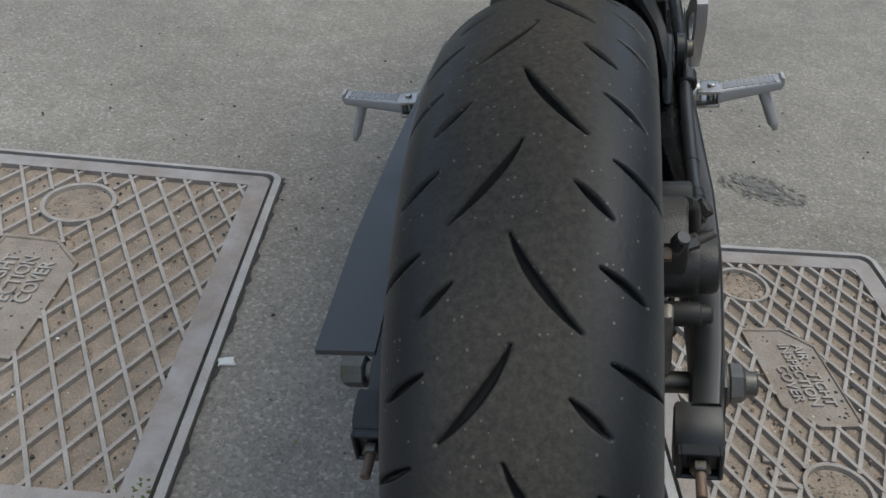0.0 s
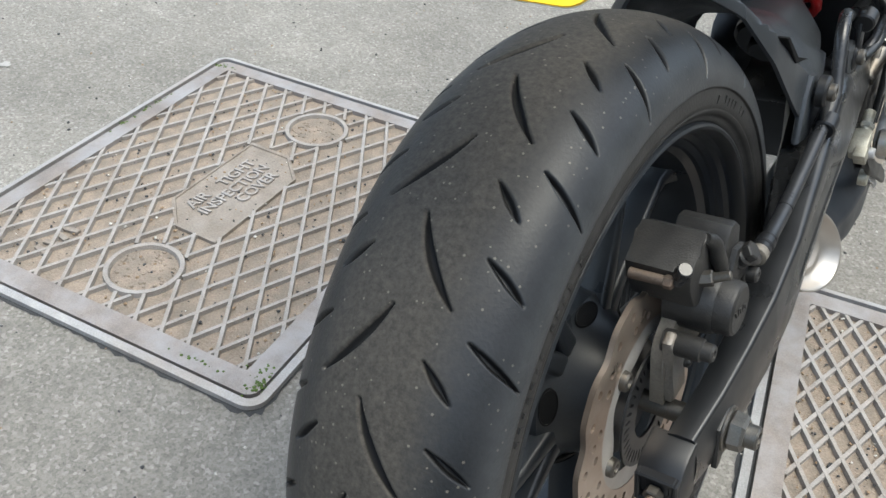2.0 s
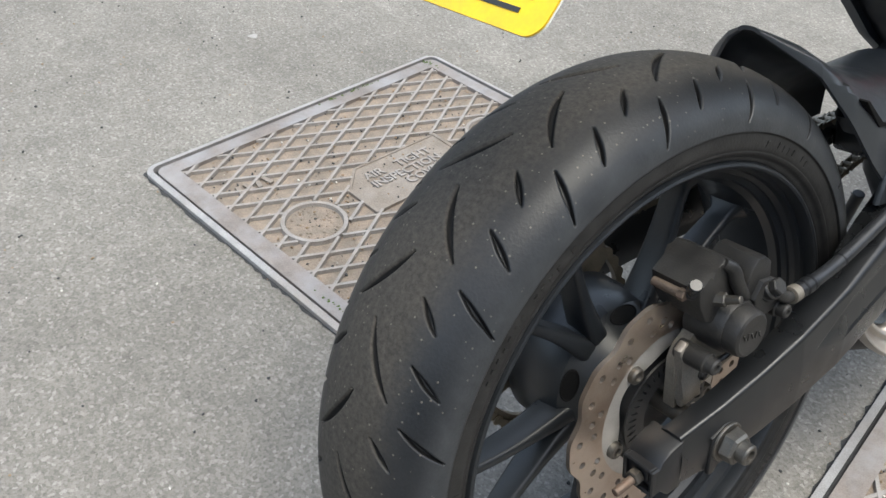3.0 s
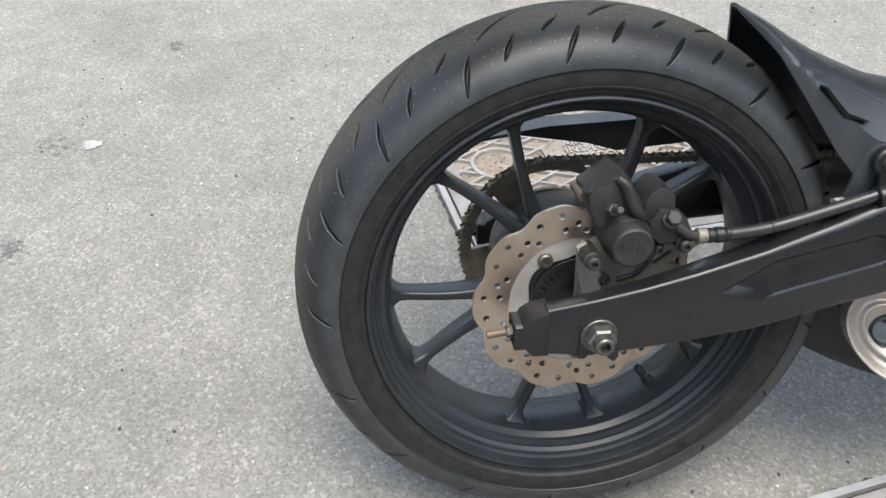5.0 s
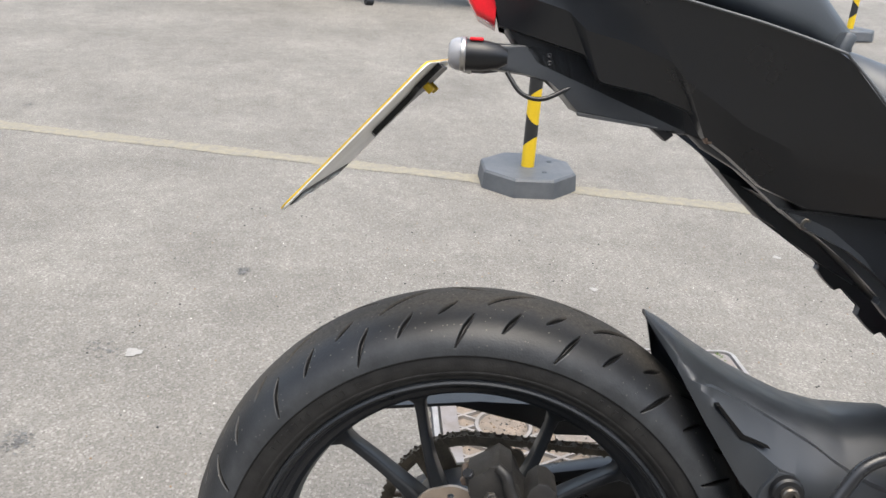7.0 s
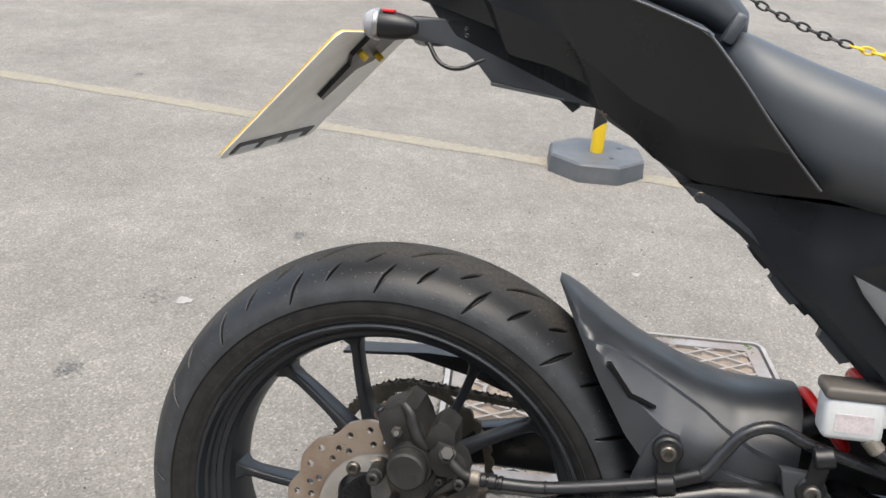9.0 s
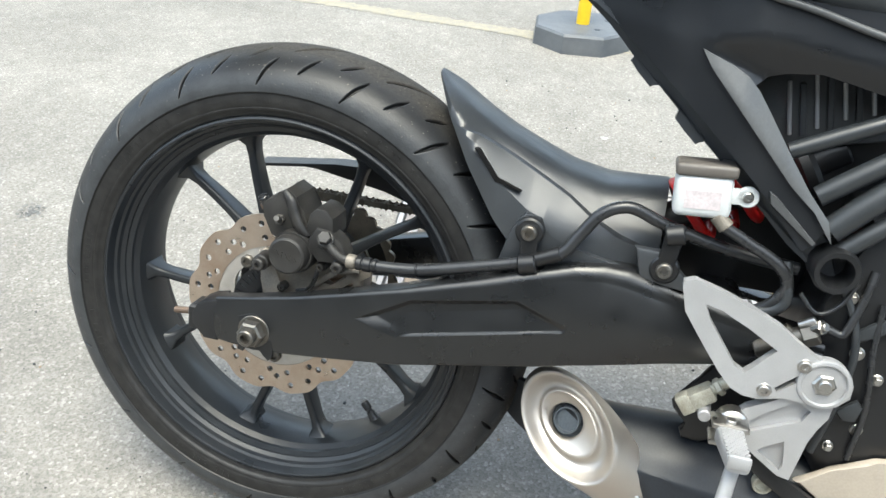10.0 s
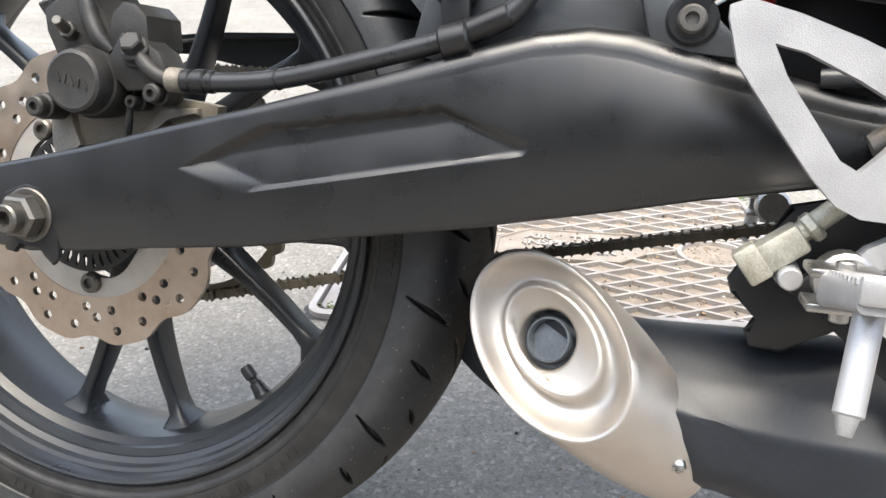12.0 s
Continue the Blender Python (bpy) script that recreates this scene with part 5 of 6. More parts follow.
add_loops(b, [mouth_loop(0.0197, -0.0285), mouth_loop(0.0145, -0.0285), mouth_loop(0.0145, -0.030), mouth_loop(0.0197, -0.030)])
part("mouth_wall", b, "pipe", muf, "sooty inner wall", 0)
b = bmesh.new()
sp_ = Vector((0.1045, 0.4525, -0.1212))
sd_ = Vector((0.75, 0.25, -0.6)).normalized()
rod(b, sp_ - sd_ * 0.004, sp_ + sd_ * 0.0018, 0.0058, 0.0048, n=18)
rod(b, sp_, sp_ + sd_ * 0.0030, 0.0022, hexa=True)
part("cap_screw", b, "steel", muf)

# passenger footrest bracket
sh = lambda y, zz: (y - 0.45) * -0.02
b = bmesh.new()
pierced(b, [(0.4500, 0.1520), (0.4500, 0.1460), (0.4570, 0.1218), (0.4701, 0.1043), (0.4843, 0.0857), (0.5007, 0.0650), (0.5141, 0.0514), (0.5265, 0.0458), (0.5422, 0.0450), (0.5643, 0.0508), (0.5824, 0.0498), (0.5974, 0.0479), (0.6126, 0.0519), (0.6234, 0.0632), (0.6234, 0.0772), (0.6126, 0.0909), (0.5974, 0.0959), (0.5846, 0.0987), (0.5686, 0.1086), (0.5464, 0.1238), (0.5161, 0.1373), (0.4853, 0.1487), (0.4600, 0.1556)],
        [[(0.4742, 0.1331), (0.4823, 0.1168), (0.5130, 0.0754), (0.5234, 0.0699), (0.5317, 0.0785), (0.5485, 0.0987), (0.5182, 0.1162), (0.4904, 0.1294)],
         [(0.5540, 0.0600), (0.5572, 0.0562), (0.5760, 0.0722), (0.5722, 0.0772)]], 0.130, 0.142, sh)
bmesh.ops.bevel(b, geom=[e for e in b.edges if e.is_manifold and abs(e.calc_face_angle(0)) > 0.8], offset=0.0015, segments=2, affect="EDGES")
fr = part("footrest_bracket", b, "alloy", bike, "cast silver alloy footrest bracket", 35)
b = bmesh.new()
LOWER = [(0.5200, 0.0136), (0.5339, 0.0301), (0.5532, 0.0409), (0.5715, 0.0535), (0.5856, 0.0607), (0.6126, 0.0499), (0.6110, 0.0350), (0.6040, 0.0220), (0.5985, 0.0060), (0.5954, -0.0130), (0.5910, -0.0395), (0.5790, -0.0370), (0.5533, -0.0200), (0.5334, -0.0048), (0.5231, 0.0041)]
slab(b, LOWER, 0.121, 0.1315, 0.003, 2, sh)
pierced(b, LOWER, [[(0.5345, 0.0090), (0.5395, 0.0170), (0.5551, 0.0310), (0.5790, 0.0470), (0.5940, 0.0400), (0.5880, 0.0270), (0.5693, 0.0185), (0.5420, 0.0055)], [(0.5540, -0.0140), (0.5600, -0.0075), (0.5770, 0.0020), (0.5800, -0.0100), (0.5815, -0.0250), (0.5795, -0.0310)]], 0.1300, 0.1368, sh)
part("lower_arm", b, "alloy", fr, "cast lower arm with two shallow pockets", 35)
b = bmesh.new()
x = 0.1395 + sh(0.5974, 0.0729)
lathe(b, [(0.126, 0.0245), (x + 0.002, 0.0255), (x + 0.0045, 0.0245), (x + 0.005, 0.0230), (x + 0.005, 0.0212), (x + 0.0035, 0.0202), (x - 0.008, 0.0195)], 40, "x", (0, 0.5974, 0.0729))
part("pivot_boss", b, "alloy", fr, "round cast boss", 30)
b = bmesh.new()
lathe(b, [(x - 0.009, 0.0188), (x - 0.007, 0.0150), (x - 0.001, 0.0148), (x, 0.0135)], 30, "x", (0, 0.5974, 0.0729))
rod(b, (x - 0.002, 0.5974, 0.0729), (x + 0.0055, 0.5974, 0.0729), 0.0115, hexa=True)
rod(b, (x + 0.004, 0.5974, 0.0729), (x + 0.009, 0.5974, 0.0729), 0.0062, n=18)
part("mounting_bolt", b, "steel", fr, "zinc-plated hexagon bolt", 30)
for y, zz in ((0.5760, 0.0882), (0.5453, 0.0558)):
    b = bmesh.new()
    x = 0.141 + sh(y, zz)
    lathe(b, [(x - 0.004, 0.0078), (x + 0.0005, 0.0078), (x + 0.0015, 0.0068), (x + 0.0015, 0.0062), (x + 0.0040, 0.0058), (x + 0.0046, 0.0050), (x + 0.0046, 0.0030), (x + 0.0015, 0.0027)], 24, "x", (0, y, zz))
    part("mounting_bolt", b, "steel", fr, "zinc-plated socket screw", 30)


def footpeg(s, y, zz, x0, x1):
    """A folded-out passenger footrest with a checkered top and a long feeler bolt."""
    b = bmesh.new()
    loops = []
    for k in range(9):
        t = k / 8
        x = x0 + (x1 - x0) * t
        w, hgt = 0.0132 - 0.003 * t, 0.009 - 0.002 * t
        zc = zz + 0.012 * t
        loops.append([(s * x, y + p, zc + q) for p, q in round_rect(-w, w, -hgt, hgt, 0.004, 3)])
    add_loops(b, loops)
    grip = bmesh.new()
    for i in range(15):
        for j in range(5):
            t = 0.10 + 0.84 * i / 15
            block(grip, (s * (x0 + (x1 - x0) * t), y - 0.0090 + 0.0041 * j + 0.0016 * (i % 2), zz + 0.012 * t + 0.009 - 0.002 * t), (0.0032, 0.0026, 0.0022), 0)
    block(b, (s * x1, y, zz + 0.0155), (0.006, 0.021, 0.014), 0.003)
    pg = part("passenger_footrest", b, "alloy", bike, "cast alloy passenger footrest with checkered top", 35)
    tagged(part("checkered_grip", grip, "alloy", pg, "raised checkered studs", 0), kind="stuff")
    b = bmesh.new()
    xa = x0 + (x1 - x0) * 0.72
    rod(b, (s * xa, y, zz + 0.002), (s * (xa + 0.016), y - 0.006, zz - 0.042), 0.0068, 0.0068)
    rod(b, (s * (xa + 0.016), y - 0.006, zz - 0.040), (s * (xa + 0.0185), y - 0.007, zz - 0.05), 0.0055, 0.0035)
    part("feeler_bolt", b, "alloy", pg, "long silver feeler bolt", 35)
    b = bmesh.new()
    block(b, (s * (x0 - 0.012), y, zz + 0.008), (0.028, 0.036, 0.005), 0.0015)
    block(b, (s * (x0 - 0.012), y, zz - 0.010), (0.028, 0.036, 0.005), 0.0015)
    rod(b, (s * (x0 - 0.008), y, zz - 0.018), (s * (x0 - 0.008), y, zz + 0.014), 0.005)
    rod(b, (s * (x0 - 0.04), y + 0.004, zz), (s * (x0 - 0.02), y + 0.004, zz), 0.016, n=18)
    part("hinge_clevis", b, "steel", pg, "zinc-plated steel hinge", 35)


footpeg(1, 0.52, 0.012, 0.165, 0.240)
footpeg(-1, 0.52, 0.012, 0.245, 0.326)

# rear light unit, tail and seat
TAIL_TOP = [(0.050, -0.034, 0.640), (0.069, 0.014, 0.631), (0.093, 0.072, 0.618), (0.120, 0.137, 0.599), (0.146, 0.198, 0.582), (0.168, 0.250, 0.564), (0.168, 0.262, 0.557)]
TAIL_LOW = [(0.052, -0.016, 0.572), (0.066, 0.0646, 0.551), (0.069, 0.0800, 0.5275), (0.076, 0.1244, 0.5205), (0.081, 0.164, 0.507), (0.081, 0.1775, 0.485), (0.081, 0.2015, 0.470), (0.079, 0.235, 0.445), (0.088, 0.275, 0.430), (0.112, 0.330, 0.430), (0.140, 0.386, 0.435)]


def spread(pts, n):
    """Points at even steps along a chain of points."""
    p = [Vector(v) for v in pts]
    run = [0.0]
    for a, c in zip(p, p[1:]):
        run.append(run[-1] + (c - a).length)
    out = []
    for i in range(n + 1):
        d_ = run[-1] * i / n
        k = next(q for q in range(1, len(run)) if run[q] >= d_ - 1e-9)
        out.append(p[k - 1].lerp(p[k], (d_ - run[k - 1]) / (run[k] - run[k - 1])))
    return out


def tail_side(sgn):
    """A crisply faceted shell: a flat upper face, a crease and a face that turns in below it."""
    b = bmesh.new()
    top_, low_ = spread(TAIL_TOP, 80), spread(TAIL_LOW, 80)
    loops = []
    for i, (a, c) in enumerate(zip(top_, low_)):
        crease = 0.50 + 0.22 * i / 80
        mid = a.lerp(c, crease) + Vector((0.010, 0, 0))
        line = [a.lerp(mid, k / 4) for k in range(4)] + [mid.lerp(c, k / 4) for k in range(5)]
        rim = [a + Vector((-0.003, 0.0005, 0.0022)), a + Vector((-0.024, 0.003, 0.0055))]
        inner_ = [v + Vector((-0.016, 0, -0.001)) for v in line[::-1]]
        loops.append([(sgn * v.x, v.y, v.z) for v in line + inner_ + rim[::-1]])
    return add_loops(b, loops)


tail = part("tail_panel", tail_side(1), "panel", bike, "black faceted tail side panel", 12)
# grey bead added to paint the sky highlight on the panel's edge
b = bmesh.new()
tube(b, [(x + 0.0008, y, zz + 0.0008) for x, y, zz in TAIL_TOP[1:]] + [(0.172, 0.290, 0.5285), (0.164, 0.325, 0.490), (0.153, 0.360, 0.455), (0.147, 0.374, 0.442)], 0.0013, 8, 6)
part("edge_highlight", b, "spar", tail, "thin grey bead painting the highlight along the panel edge", 60)
part("left_panel", tail_side(-1), "panel", tail, "", 12)
for x, y, zz in ((0.058, 0.078, 0.537), (0.083, 0.182, 0.484)):
    b = bmesh.new()
    lathe(b, [(x - 0.010, 0.0045), (x - 0.002, 0.0042), (x - 0.001, 0.0035), (x - 0.001, 0.0018), (x - 0.002, 0.0015)], 18, "x", (0, y, zz))
    part("panel_screw", b, "rusty", tail, "small rusty panel screw", 30)
b = bmesh.new()
slab(b, [(0.10, 0.545), (0.19, 0.535), (0.27, 0.52), (0.37, 0.45), (0.40, 0.425), (0.39, 0.40), (0.30, 0.400), (0.27, 0.418), (0.25, 0.434), (0.22, 0.456), (0.186, 0.473)], 0.028, 0.048, 0.004)
part("under_panel", b, "plastic", tail, "", 28)
b = bmesh.new()
slab(b, [(0.195, 0.490), (0.229, 0.451), (0.262, 0.419), (0.290, 0.394), (0.319, 0.382), (0.359, 0.352), (0.40, 0.33), (0.44, 0.36), (0.42, 0.42), (0.30, 0.434), (0.24, 0.475)], -0.112, -0.078, 0.004)
part("left_under_panel", b, "plastic", tail, "", 28)
b = bmesh.new()
slab(b, [(-0.02, 0.632), (0.20, 0.585), (0.36, 0.48), (0.42, 0.44), (0.52, 0.42), (0.52, 0.39), (0.39, 0.40), (0.28, 0.42), (0.22, 0.475), (0.02, 0.535), (-0.01, 0.57)], -0.052, 0.052, 0.006)
part("tail_core", b, "black", tail, "", 35)
b = bmesh.new()
loops = []
for y, z0, z1, w in ((-0.062, 0.618, 0.627, 0.036), (-0.052, 0.602, 0.632, 0.044), (-0.038, 0.580, 0.634, 0.050), (-0.020, 0.572, 0.630, 0.054)):
    loops.append([(x, y, zz) for x, zz in round_rect(-w, w, z0, z1, 0.006, 4)])
add_loops(b, loops)
part("tail_lamp", b, "lens", bike, "red tail lamp lens", 30)
b = bmesh.new()
slab(b, [(-0.055, 0.548), (-0.02, 0.556), (0.0308, 0.556), (0.068, 0.552), (0.0853, 0.531), (0.13, 0.523), (0.165, 0.508), (0.170, 0.485), (0.1562, 0.4855), (0.1407, 0.4905), (0.1035, 0.4945), (0.0643, 0.498), (0.0498, 0.5137), (0.0373, 0.5273), (0.015, 0.5292), (-0.05, 0.534)], -0.045, 0.052, 0.003)
holder = part("plate_holder", b, "plastic", bike, "black tail tidy bracket", 30)
b = bmesh.new()
slab(b, [(0.0635, 0.4985), (0.1035, 0.4945), (0.1400, 0.4905), (0.1400, 0.4885), (0.1035, 0.4915), (0.0650, 0.4950)], 0.038, 0.0535, 0.0008, 1)
part("tray_lip", b, "spar", holder, "grey folded lower lip", 30)
b = bmesh.new()
slab(b, [(0.1318, 0.491), (0.1499, 0.4776), (0.1564, 0.4837), (0.1500, 0.4970)], 0.028, 0.050, 0.002)
part("hanging_tab", b, "black", holder, "small black tab", 30)
for y, zz in ((0.033, 0.548), (0.034, 0.541)):
    b = bmesh.new()
    lathe(b, [(0.050, 0.0026), (0.0528, 0.0026), (0.0532, 0.0018), (0.0526, 0.0)], 14, "x", (0, y, zz))
    part("rivet", b, "black", holder)
for s in (1, -1):
    b = bmesh.new()
    lathe(b, [(-0.052, 0.0125), (-0.046, 0.0140), (-0.028, 0.0136), (-0.014, 0.0108), (-0.006, 0.006)], 24, "y", (s * 0.100, 0, 0.542))
    rod(b, (s * 0.05, -0.030, 0.545), (s * 0.095, -0.030, 0.545), 0.008)
    ind = part("indicator", b, "black", bike, "small black bullet turn indicator", 40)
    b = bmesh.new()
    lathe(b, [(-0.058, 0.0085), (-0.056, 0.0120), (-0.051, 0.0142), (-0.047, 0.0145)], 24, "y", (s * 0.100, 0, 0.542))
    part("indicator_lens", b, "clear", ind, "clear lens", 40)
    b = bmesh.new()
    lathe(b, [(-0.0475, 0.0146), (-0.0465, 0.0152), (-0.0435, 0.0152), (-0.0425, 0.0143)], 28, "y", (s * 0.100, 0, 0.542))
    part("chrome_ring", b, "steel", ind, "thin chrome ring", 30)
    b = bmesh.new()
    block(b, (s * 0.104, -0.034, 0.5555), (0.010, 0.012, 0.003), 0.001)
    part("indicator_reflector", b, "lens", ind, "red side insert", 40)
b = bmesh.new()
tube(b, [(0.05, -0.005, 0.530), (0.055, 0.01, 0.512), (0.055, 0.03, 0.508), (0.05, 0.055, 0.520)], 0.0023, 8)
part("indicator_wire", b, "rubber", bike, "thin black indicator cable", 60)

# number plate, leaning back; its characters as plain bars
PT, PB = Vector((0, -0.074, 0.532)), Vector((0, -0.199, 0.391))
pd = (PB - PT).normalized()
pn = Vector((0, -pd.z, pd.y))
if pn.z < 0:
    pn = -pn


def plate_box(bm, u0, u1, v0, v1, h0, h1, r=0.0):
    lp = round_rect(u0, u1, v0, v1, r, 5) if r else [(u0, v0), (u1, v0), (u1, v1), (u0, v1)]
    c_, s_ = math.cos(radians(3)), math.sin(radians(3))
    lp = [(0.118 + (u - 0.118) * c_ - (v - PL) * s_, PL + (u - 0.118) * s_ + (v - PL) * c_) for u, v in lp]
    loops = [[PT + Vector((u, 0, 0)) + pd * v + pn * hh for u, v in lp] for hh in (h0, h1)]
    return add_loops(bm, loops)


PL = (PB - PT).length
b = plate_box(bmesh.new(), -0.122, 0.118, 0.0, PL, -0.0012, 0.0, 0.012)
np_ = part("number_plate", b, "plateback", bike, "dirty number plate seen from behind", 30)
b = plate_box(bmesh.new(), -0.122, 0.118, 0.0, PL, 0.0002, 0.0016, 0.012)
part("plate_face", b, "yellow", np_, "yellow plate face", 30)
for u0, u1, v0, v1 in [(u - 0.014, u + 0.014, 0.09, 0.15) for u in (-0.085, -0.045, 0.0, 0.045, 0.085)] + [(0.025, 0.095, PL - 0.014, PL - 0.011), (0.060, 0.100, PL - 0.024, PL - 0.020), (0.02, 0.05, PL - 0.028, PL - 0.020)]:
    part("plate_bar", plate_box(bmesh.new(), u0, u1, v0, v1, 0.0016, 0.0022), "ink", np_, "black bar for printed characters", 0)
part("plate_foot", plate_box(bmesh.new(), -0.10, 0.10, PL - 0.024, PL - 0.006, -0.0022, -0.0013), "ink", np_, "dark strip along the lower edge", 0)
for u in (-0.07, -0.01, 0.05):
    part("plate_window", plate_box(bmesh.new(), u, u + 0.042, PL - 0.018, PL - 0.007, -0.0032, -0.0023), "white", np_, "pale patch", 0)
b = bmesh.new()
fork = [(-0.046, -0.004), (0.046, -0.004), (0.044, 0.026), (0.020, 0.040), (0.012, 0.092), (-0.004, 0.096), (-0.012, 0.046), (-0.042, 0.030)]
add_loops(b, [[PT + Vector((u, 0, 0)) + pd * v + pn * hh for u, v in fork] for hh in (-0.007, -0.0015)])
part("plate_bracket", b, "black", np_, "black mounting bracket", 0)
for u in (-0.03, 0.03):
    b = bmesh.new()
    c = PT + Vector((u, 0, 0)) + pd * 0.02
    rod(b, c - pn * 0.016, c + pn * 0.005, 0.004)
    rod(b, c + pn * 0.0015, c + pn * 0.007, 0.008, n=14)
    part("plate_bolt", b, "yellow", np_, "yellow capped bolt")

# seat: pillion pad and rider's seat
b = bmesh.new()
loops = []
for y, z0, z1, w in ((0.0, 0.636, 0.652, 0.05), (0.05, 0.628, 0.668, 0.075), (0.12, 0.612, 0.674, 0.082), (0.20, 0.592, 0.660, 0.080), (0.26, 0.575, 0.632, 0.074), (0.30, 0.555, 0.59, 0.066)):
    loops.append([(x, y, zz) for x, zz in round_rect(-w, w, z0, z1, 0.02 if z1 - z0 > 0.045 else (z1 - z0) * 0.45, 6)])
add_loops(b, loops)
part("pillion_seat", b, "seat", bike, "black leatherette pillion seat", 60)
b = bmesh.new()
loops = []
SEAT = [(0.27, 0.535, 0.585, 0.05), (0.30, 0.475, 0.572, 0.105), (0.36, 0.435, 0.550, 0.128), (0.43, 0.424, 0.530, 0.138), (0.52, 0.412, 0.512, 0.135), (0.62, 0.395, 0.507, 0.115), (0.75, 0.40, 0.52, 0.09), (0.85, 0.42, 0.55, 0.07)]
for i in range(30):
    y = 0.27 + 0.58 * i / 29
    z0, z1, w = lerp_rows(SEAT, y)
    loops.append([(x, y, zz) for x, zz in round_rect(-w, w, z0, z1, min(0.046, (z1 - z0) * 0.48), 9)])
add_loops(b, loops)
part("rider_seat", b, "seat", bike, "black leatherette rider's seat", 60)
b = bmesh.new()
block(b, (0, 0.287, 0.572), (0.17, 0.012, 0.03), 0.004, Matrix.Rotation(radians(-20), 3, "X"))
part("seat_strap", b, "seat", bike, "black seat strap", 40)

# side cover under the seat, with its stepped lower edge
def lean_out(y):
    return 0.24 * min(max(y - 0.27, 0), 0.2) + 0.02 * max(y - 0.47, 0)


def cover_face(y, zz):
    """Outer face of the side cover: a soft crease runs forward from the tip of the frame rib, the face below it turns in."""
    zc = lerp_rows([(0.26, 0.40), (0.4262, 0.3665), (0.4419, 0.3749), (0.4651, 0.3803), (0.4938, 0.3821), (0.5244, 0.3755), (0.60, 0.365), (0.70, 0.35)], y)[0]
    x = 0.064 + lean_out(y) - 0.10 * max(0, zz - zc)
    if y > 0.4262 and zz < zc:
        x -= 0.55 * max(0.0, min(zc - zz, 1.3 * ((y - 0.4263) * 0.722 + (zz - 0.3655) * 0.692)))
    return x


def rib_face(y, zz):
    return 0.0690 + lean_out(y) - 0.52 * max(0, (y - 0.4263) * 0.722 + (zz - 0.3655) * 0.692)


b = bmesh.new()
skin(b, [(0.262, 0.424), (0.284, 0.409), (0.3228, 0.392), (0.3426, 0.3775), (0.3803, 0.3485), (0.4113, 0.3242), (0.4426, 0.2976), (0.4736, 0.2711), (0.4992, 0.2479), (0.5158, 0.2313), (0.552, 0.192), (0.568, 0.214), (0.5560, 0.2335), (0.5310, 0.2545), (0.4978, 0.2895), (0.4650, 0.3235), (0.4395, 0.3505), (0.4320, 0.3605), (0.4561, 0.3525), (0.4800, 0.3384), (0.4896, 0.3473), (0.5055, 0.3526), (0.5337, 0.356), (0.5638, 0.3502), (0.5878, 0.3451), (0.70, 0.32), (0.70, 0.42), (0.60, 0.412), (0.526, 0.424), (0.454, 0.430), (0.41, 0.425), (0.305, 0.4235)], 0.016, cover_face, 0.006)
sc_ = part("side_cover", b, "panel", bike, "black side cover with a soft crease", 50)
TEETH = [(0.285, 0.412), (0.3105, 0.394), (0.3363, 0.3757), (0.3527, 0.359), (0.3665, 0.3468), (0.3622, 0.3425), (0.3721, 0.3318), (0.3852, 0.3203), (0.3938, 0.3248), (0.4182, 0.3030), (0.4145, 0.2943), (0.4262, 0.283), (0.4382, 0.2728), (0.4458, 0.2788), (0.462, 0.2633), (0.4931, 0.2367), (0.5097, 0.2212), (0.542, 0.191), (0.60, 0.15), (0.58, 0.20), (0.50, 0.28), (0.44, 0.335), (0.40, 0.40), (0.29, 0.414)]
for x0, x1, turn in ((0.028, 0.042, 1), (-0.103, -0.089, 0)):
    b = bmesh.new()
    slab(b, TEETH, x0, x1, 0.0012, 1, lambda y, zz: turn * lean_out(y))
    part("toothed_edge", b, "plastic", sc_, "black stepped inner edge", 30)
b = bmesh.new()
slab(b, [(0.262, 0.430), (0.300, 0.408), (0.345, 0.380), (0.385, 0.348), (0.430, 0.310), (0.470, 0.274), (0.52, 0.222), (0.57, 0.180), (0.60, 0.16), (0.66, 0.22), (0.70, 0.38), (0.55, 0.40), (0.46, 0.42), (0.39, 0.42), (0.29, 0.425)], -0.088, 0.027, 0.004)
part("inner_fender", b, "black", sc_, "", 35)
b = bmesh.new()
skin(b, [(0.4263, 0.3655), (0.4371, 0.3496), (0.4627, 0.3226), (0.4954, 0.2881), (0.5287, 0.2529), (0.5537, 0.2325), (0.575, 0.205), (0.568, 0.226), (0.5460, 0.2500), (0.5220, 0.2817), (0.4928, 0.322), (0.4830, 0.3350), (0.4720, 0.3455), (0.4561, 0.3541)], 0.012, rib_face, 0.006)
part("frame_rib", b, "spar", sc_, "grey painted frame edge", 40)
# light grey tube added as the highlight along the cover's top edge
b = bmesh.new()
tube(b, [(0.108, 0.462, 0.4215), (0.1135, 0.4813, 0.4170), (0.1150, 0.5158, 0.4102), (0.1165, 0.5748, 0.3950), (0.117, 0.66, 0.380)], 0.0034, 10)
part("cover_highlight", b, "spar", sc_, "light grey bead painting the highlight on the upper edge", 60)
b = bmesh.new()
lathe(b, [(0.056, 0.0060), (0.0668, 0.0058), (0.0676, 0.0048), (0.0676, 0.0028), (0.066, 0.0022)], 18, "x", (0, 0.2850, 0.4125))
part("panel_screw", b, "dull", sc_)
# strip in greyer plastic paints the ground's reflection on the lower edge
b = bmesh.new()
